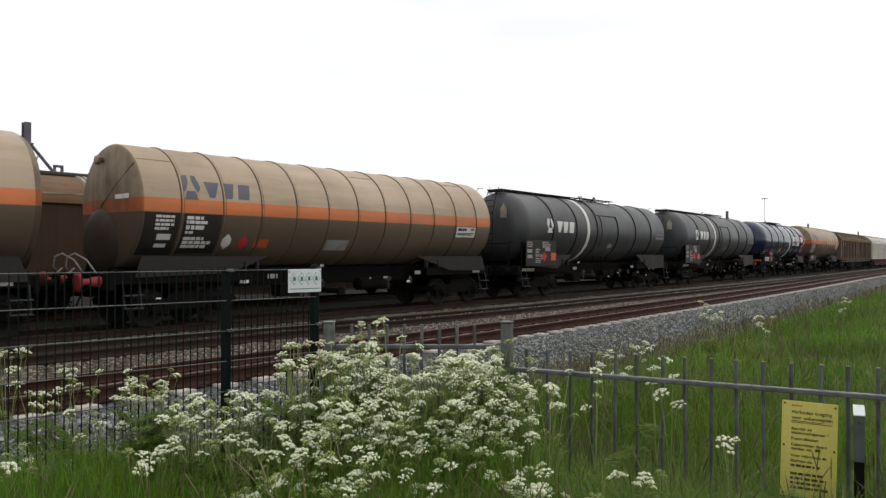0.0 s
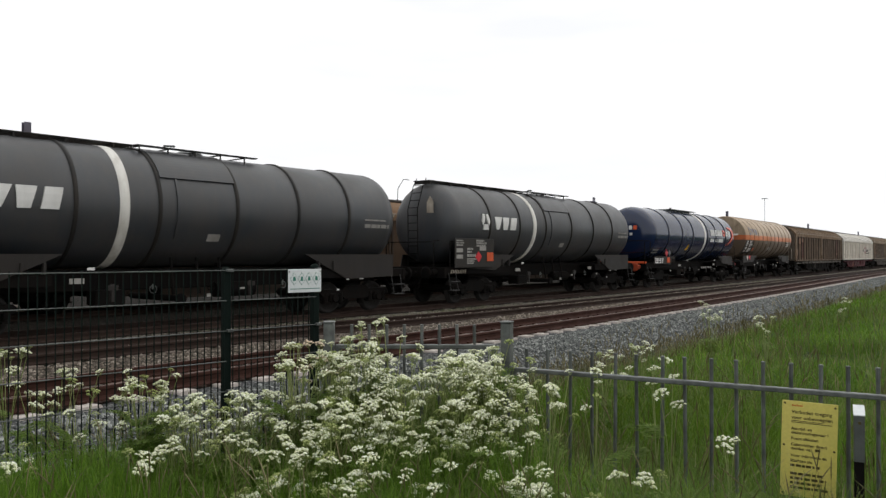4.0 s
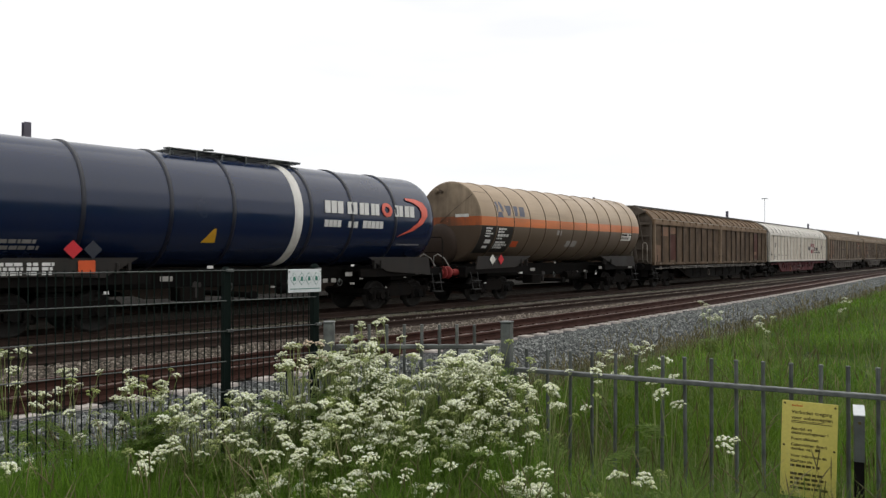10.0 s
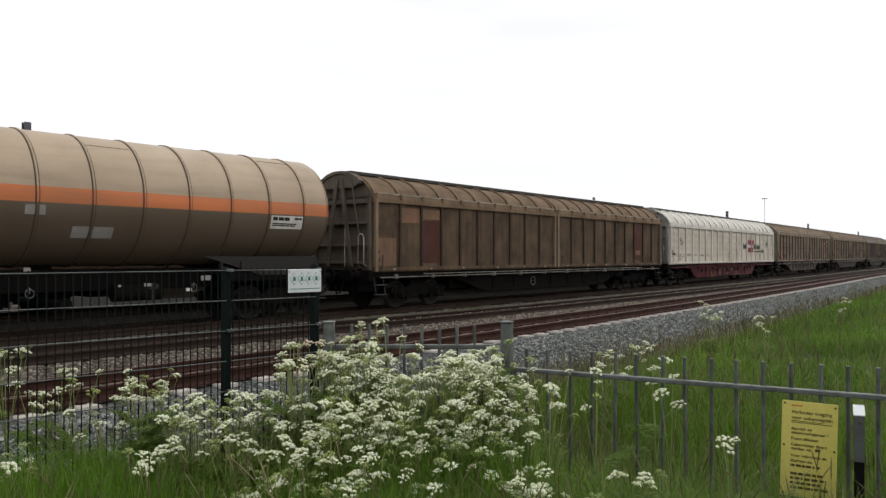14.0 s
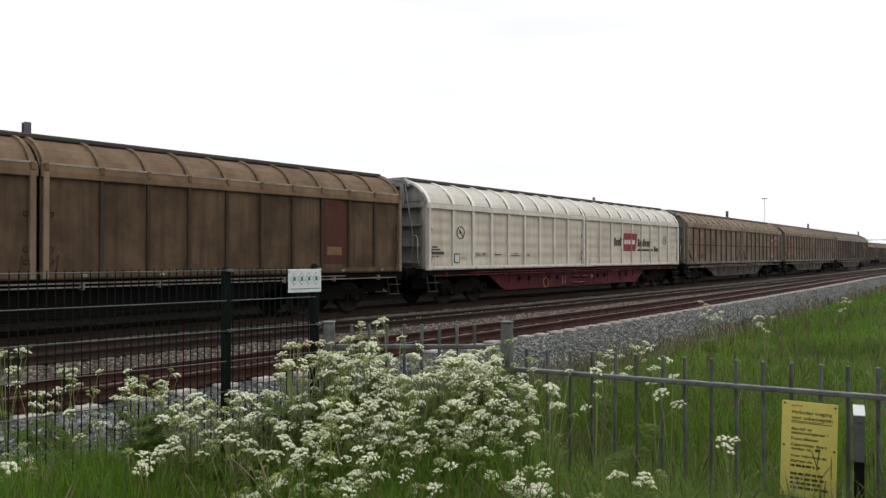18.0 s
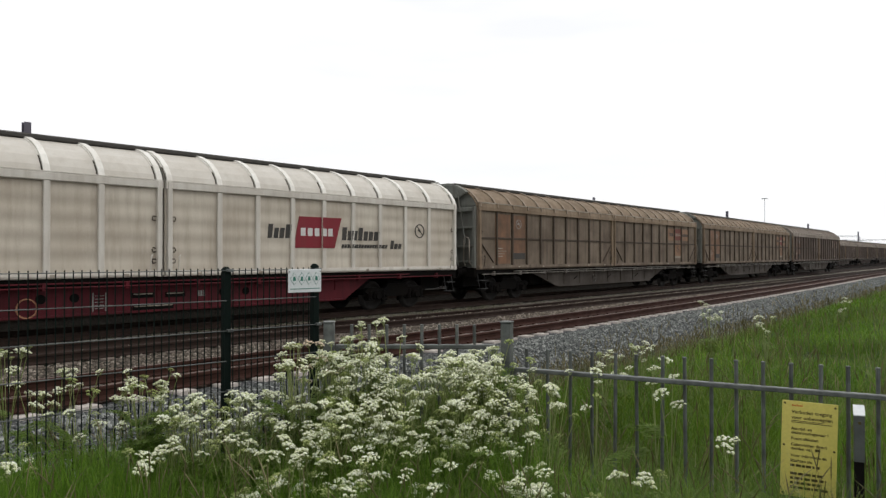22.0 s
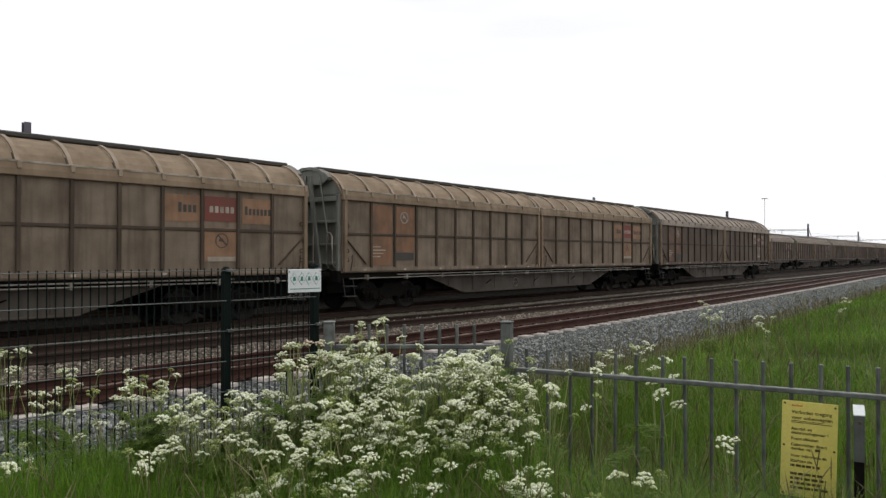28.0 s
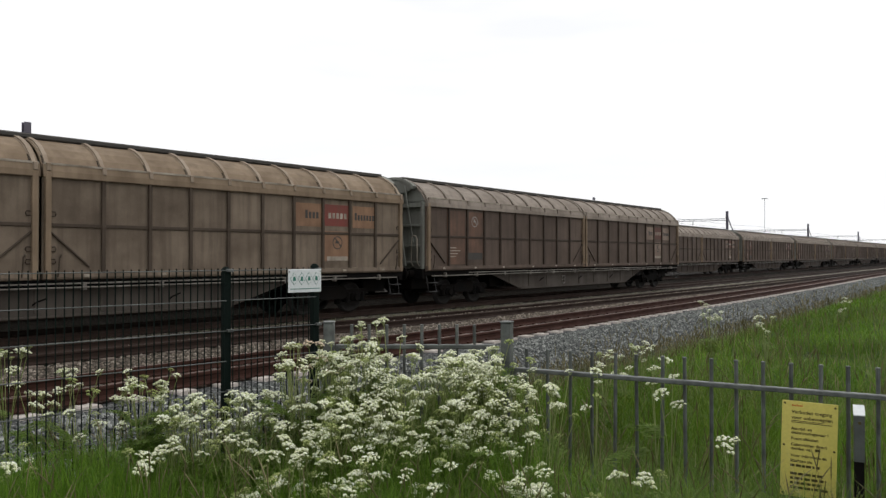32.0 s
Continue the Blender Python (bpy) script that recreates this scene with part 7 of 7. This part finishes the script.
def grass_field(name, count, d0, d1, a0, a1, lo, hi, width, seed, mat, label, edge=-11.9, power=1.0, lean=.35):
    """Blades as bent, tapering strips; denser close by."""
    rng = np.random.default_rng(seed)
    d = d0 * (d1 / d0) ** (rng.random(count) ** power)
    ang = np.radians(a0 + (a1 - a0) * rng.random(count))
    x, y = d * np.cos(ang), d * np.sin(ang)
    ly = np.array([line_y(a) + shift(a) for a in x])
    keep = y - ly < edge + 0.5 * np.sin(x * 1.7) * np.sin(x * .63 + 1) - .25 * rng.random(count) + .25
    x, y, d = x[keep], y[keep], d[keep]
    n = len(x)
    z = np.array([land_z(a, b) for a, b in zip(x, y)])
    patch = np.array([smooth_noise(a, b, .55, 9) for a, b in zip(x, y)])
    h = (lo + (hi - lo) * rng.random(n)) * (1 + .55 * patch)
    w = width * (1 + d / 9) * (.6 + .8 * rng.random(n))
    yaw = rng.random(n) * 6.283
    dx, dy = np.cos(yaw), np.sin(yaw)
    bend = h * lean * (.2 + 1.3 * rng.random(n) ** 1.5)
    pts = []
    for t, ws in ((0, 1.0), (.4, .9), (.75, .6), (1.0, .06)):
        cx, cy, cz = x + dx * bend * t ** 2, y + dy * bend * t ** 2, z + h * (t - .18 * lean * t * t)
        for s in (-.5, .5):
            pts.append(np.stack([cx - dy * w * ws * s, cy + dx * w * ws * s, cz], -1))
    v = np.stack(pts, 1).reshape(-1, 3)
    q = np.array([(0, 1, 3, 2), (2, 3, 5, 4), (4, 5, 7, 6)])
    f = (q[None] + 8 * np.arange(n)[:, None, None]).reshape(-1, 4)
    tagged(new(name, numeric_mesh(name, v, f, mat)), label, "grass", kind="stuff")


def seed_heads(count, d0, d1, a0, a1, lo, hi, seed, band=-99.0):
    """Thin flowering grass stalks with narrow drooping heads."""
    rng = np.random.default_rng(seed)
    d = d0 * (d1 / d0) ** rng.random(count)
    ang = np.radians(a0 + (a1 - a0) * rng.random(count))
    x, y = d * np.cos(ang), d * np.sin(ang)
    ly = np.array([line_y(a) + shift(a) for a in x])
    keep = (y - ly < -11.9) & (y - ly > band)
    x, y, d = x[keep], y[keep], d[keep]
    n = len(x)
    z = np.array([land_z(a, b) for a, b in zip(x, y)])
    h = lo + (hi - lo) * rng.random(n)
    yaw = rng.random(n) * 6.283
    dx, dy = np.cos(yaw), np.sin(yaw)
    bend = h * (.05 + .45 * rng.random(n) ** 2)
    fat = (1 + d / 5)
    rings = []
    for t, r in ((0, .0007), (.5, .0007), (.8, .0006), (.84, .0017), (.92, .002), (1.0, .0004)):
        cx, cy, cz = x + dx * bend * t ** 2, y + dy * bend * t ** 2, z + h * (t - .12 * t * t)
        for k in range(3):
            a = 2.094 * k
            rings.append(np.stack([cx + r * fat * np.cos(a), cy + r * fat * np.sin(a), cz + r * fat * (k == 0)], -1))
    v = np.stack(rings, 1).reshape(-1, 3)
    q = np.array([(3 * i + k, 3 * i + (k + 1) % 3, 3 * i + 3 + (k + 1) % 3, 3 * i + 3 + k) for i in range(5) for k in range(3)])
    f = (q[None] + 18 * np.arange(n)[:, None, None]).reshape(-1, 4)
    tagged(new("seeding_grass", numeric_mesh("seeding_grass", v, f, M_SEED)), "thin brown seeding grass stalks in the meadow", "grass", kind="stuff")


def track_weeds(count, x0, x1, off0, off1, lo, hi, seed):
    """Short sparse blades along the strip between two tracks."""
    rng = np.random.default_rng(seed)
    x = x0 + (x1 - x0) * rng.random(count) ** 1.6
    off = off0 + (off1 - off0) * (rng.random(count) + rng.random(count)) / 2
    patch = np.array([smooth_noise(a, b, 1.3, 5) for a, b in zip(x, off)])
    keep = patch + rng.random(count) * .9 > .25
    x, off = x[keep], off[keep]
    n = len(x)
    y = np.array([line_y(a) for a in x]) + off
    h = lo + (hi - lo) * rng.random(n)
    w = .004 * (1 + x / 25)
    yaw = rng.random(n) * 6.283
    dx, dy = np.cos(yaw), np.sin(yaw)
    z0 = np.interp(off, [p[0] for p in BED], [p[1] for p in BED]) - .03
    pts = []
    for t, ws in ((0, 1.0), (.55, .8), (1.0, .1)):
        cx, cy, cz = x + dx * h * .5 * t * t, y + dy * h * .5 * t * t, z0 + (h + .06) * t
        for sd in (-.5, .5):
            pts.append(np.stack([cx - dy * w * ws * sd, cy + dx * w * ws * sd, cz], -1))
    v = np.stack(pts, 1).reshape(-1, 3)
    f = (np.array([(0, 1, 3, 2), (2, 3, 5, 4)])[None] + 6 * np.arange(n)[:, None, None]).reshape(-1, 4)
    tagged(new("track_weeds", numeric_mesh("track_weeds", v, f, M_WEED)), "short dusty green weeds between the tracks", "weeds", kind="stuff")


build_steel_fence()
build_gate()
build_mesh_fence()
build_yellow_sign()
build_masts()
build_parsley()
grass_field("foreground_grass", 24000, 2.35, 4.2, 8, 76, .42, .66, .0026, 11, M_GRASS, "long green grass in front of the fences", lean=.8)
grass_field("fresh_grass", 17000, 3.0, 4.6, 43, 76, .44, .68, .0030, 15, M_FRESH, "fresh upright light green grass before the mesh fence", lean=.35)
grass_field("bush_grass", 4600, 3.6, 4.6, 33, 54, .5, .88, .0019, 23, M_FRESH, "slender light green grass growing through the cow parsley", lean=.45)
grass_field("straw_blades", 3000, 2.6, 12.0, 8, 74, .40, .72, .0017, 17, M_STRAW, "thin pale straw blades among the grass", lean=.9)
grass_field("meadow_grass", 115000, 2.5, 9.0, 6, 76, .24, .56, .0026, 1, M_GRASS, "tall green meadow grass round the fences", edge=-12.2, lean=.8)
grass_field("meadow_grass_field", 220000, 6.0, 80.0, 6, 60, .11, .30, .0026, 2, M_FIELD, "green meadow grass beside the ballast", edge=-12.2, power=.75, lean=1.0)
track_weeds(5500, -1.0, 22.0, -3.1, -1.3, .04, .10, 21)
track_weeds(1800, 10.0, 60.0, -3.2, -1.3, .03, .08, 22)
seed_heads(3600, 3.0, 40.0, 6, 74, .45, .85, 4)
seed_heads(16000, 7.0, 60.0, 8, 50, .28, .50, 9, -13.4)
scatter_stones("loose_ballast", 75000, -1.0, 60.0, -12.0, -9.75, .016, .038, M_STONE, "loose grey crushed stones on the ballast shoulder", 5, 1.5)
scatter_stones("loose_ballast_old", 26000, 0.0, 60.0, -7.6, -3.2, .018, .04, M_STONE_OLD, "loose brownish stones between the tracks", 6, 1.3)


# ---- what moves ----
def motions():
    seconds = [0.5 * k for k in range(65)]
    for ob, s16 in ROLLING:
        walk(ob, [(t, on_line(s16 - run(t))) for t in seconds])
    tenths = [0.1 * k for k in range(321)]
    spin = [(t, -math.degrees(run(t) / WHEEL_R)) for t in tenths]
    for ob in WHEELSETS:
        x = ob.location.x
        walk(ob, [(t, pose(x, 0, WHEEL_R, 0, a, 0)) for t, a in spin])


motions()
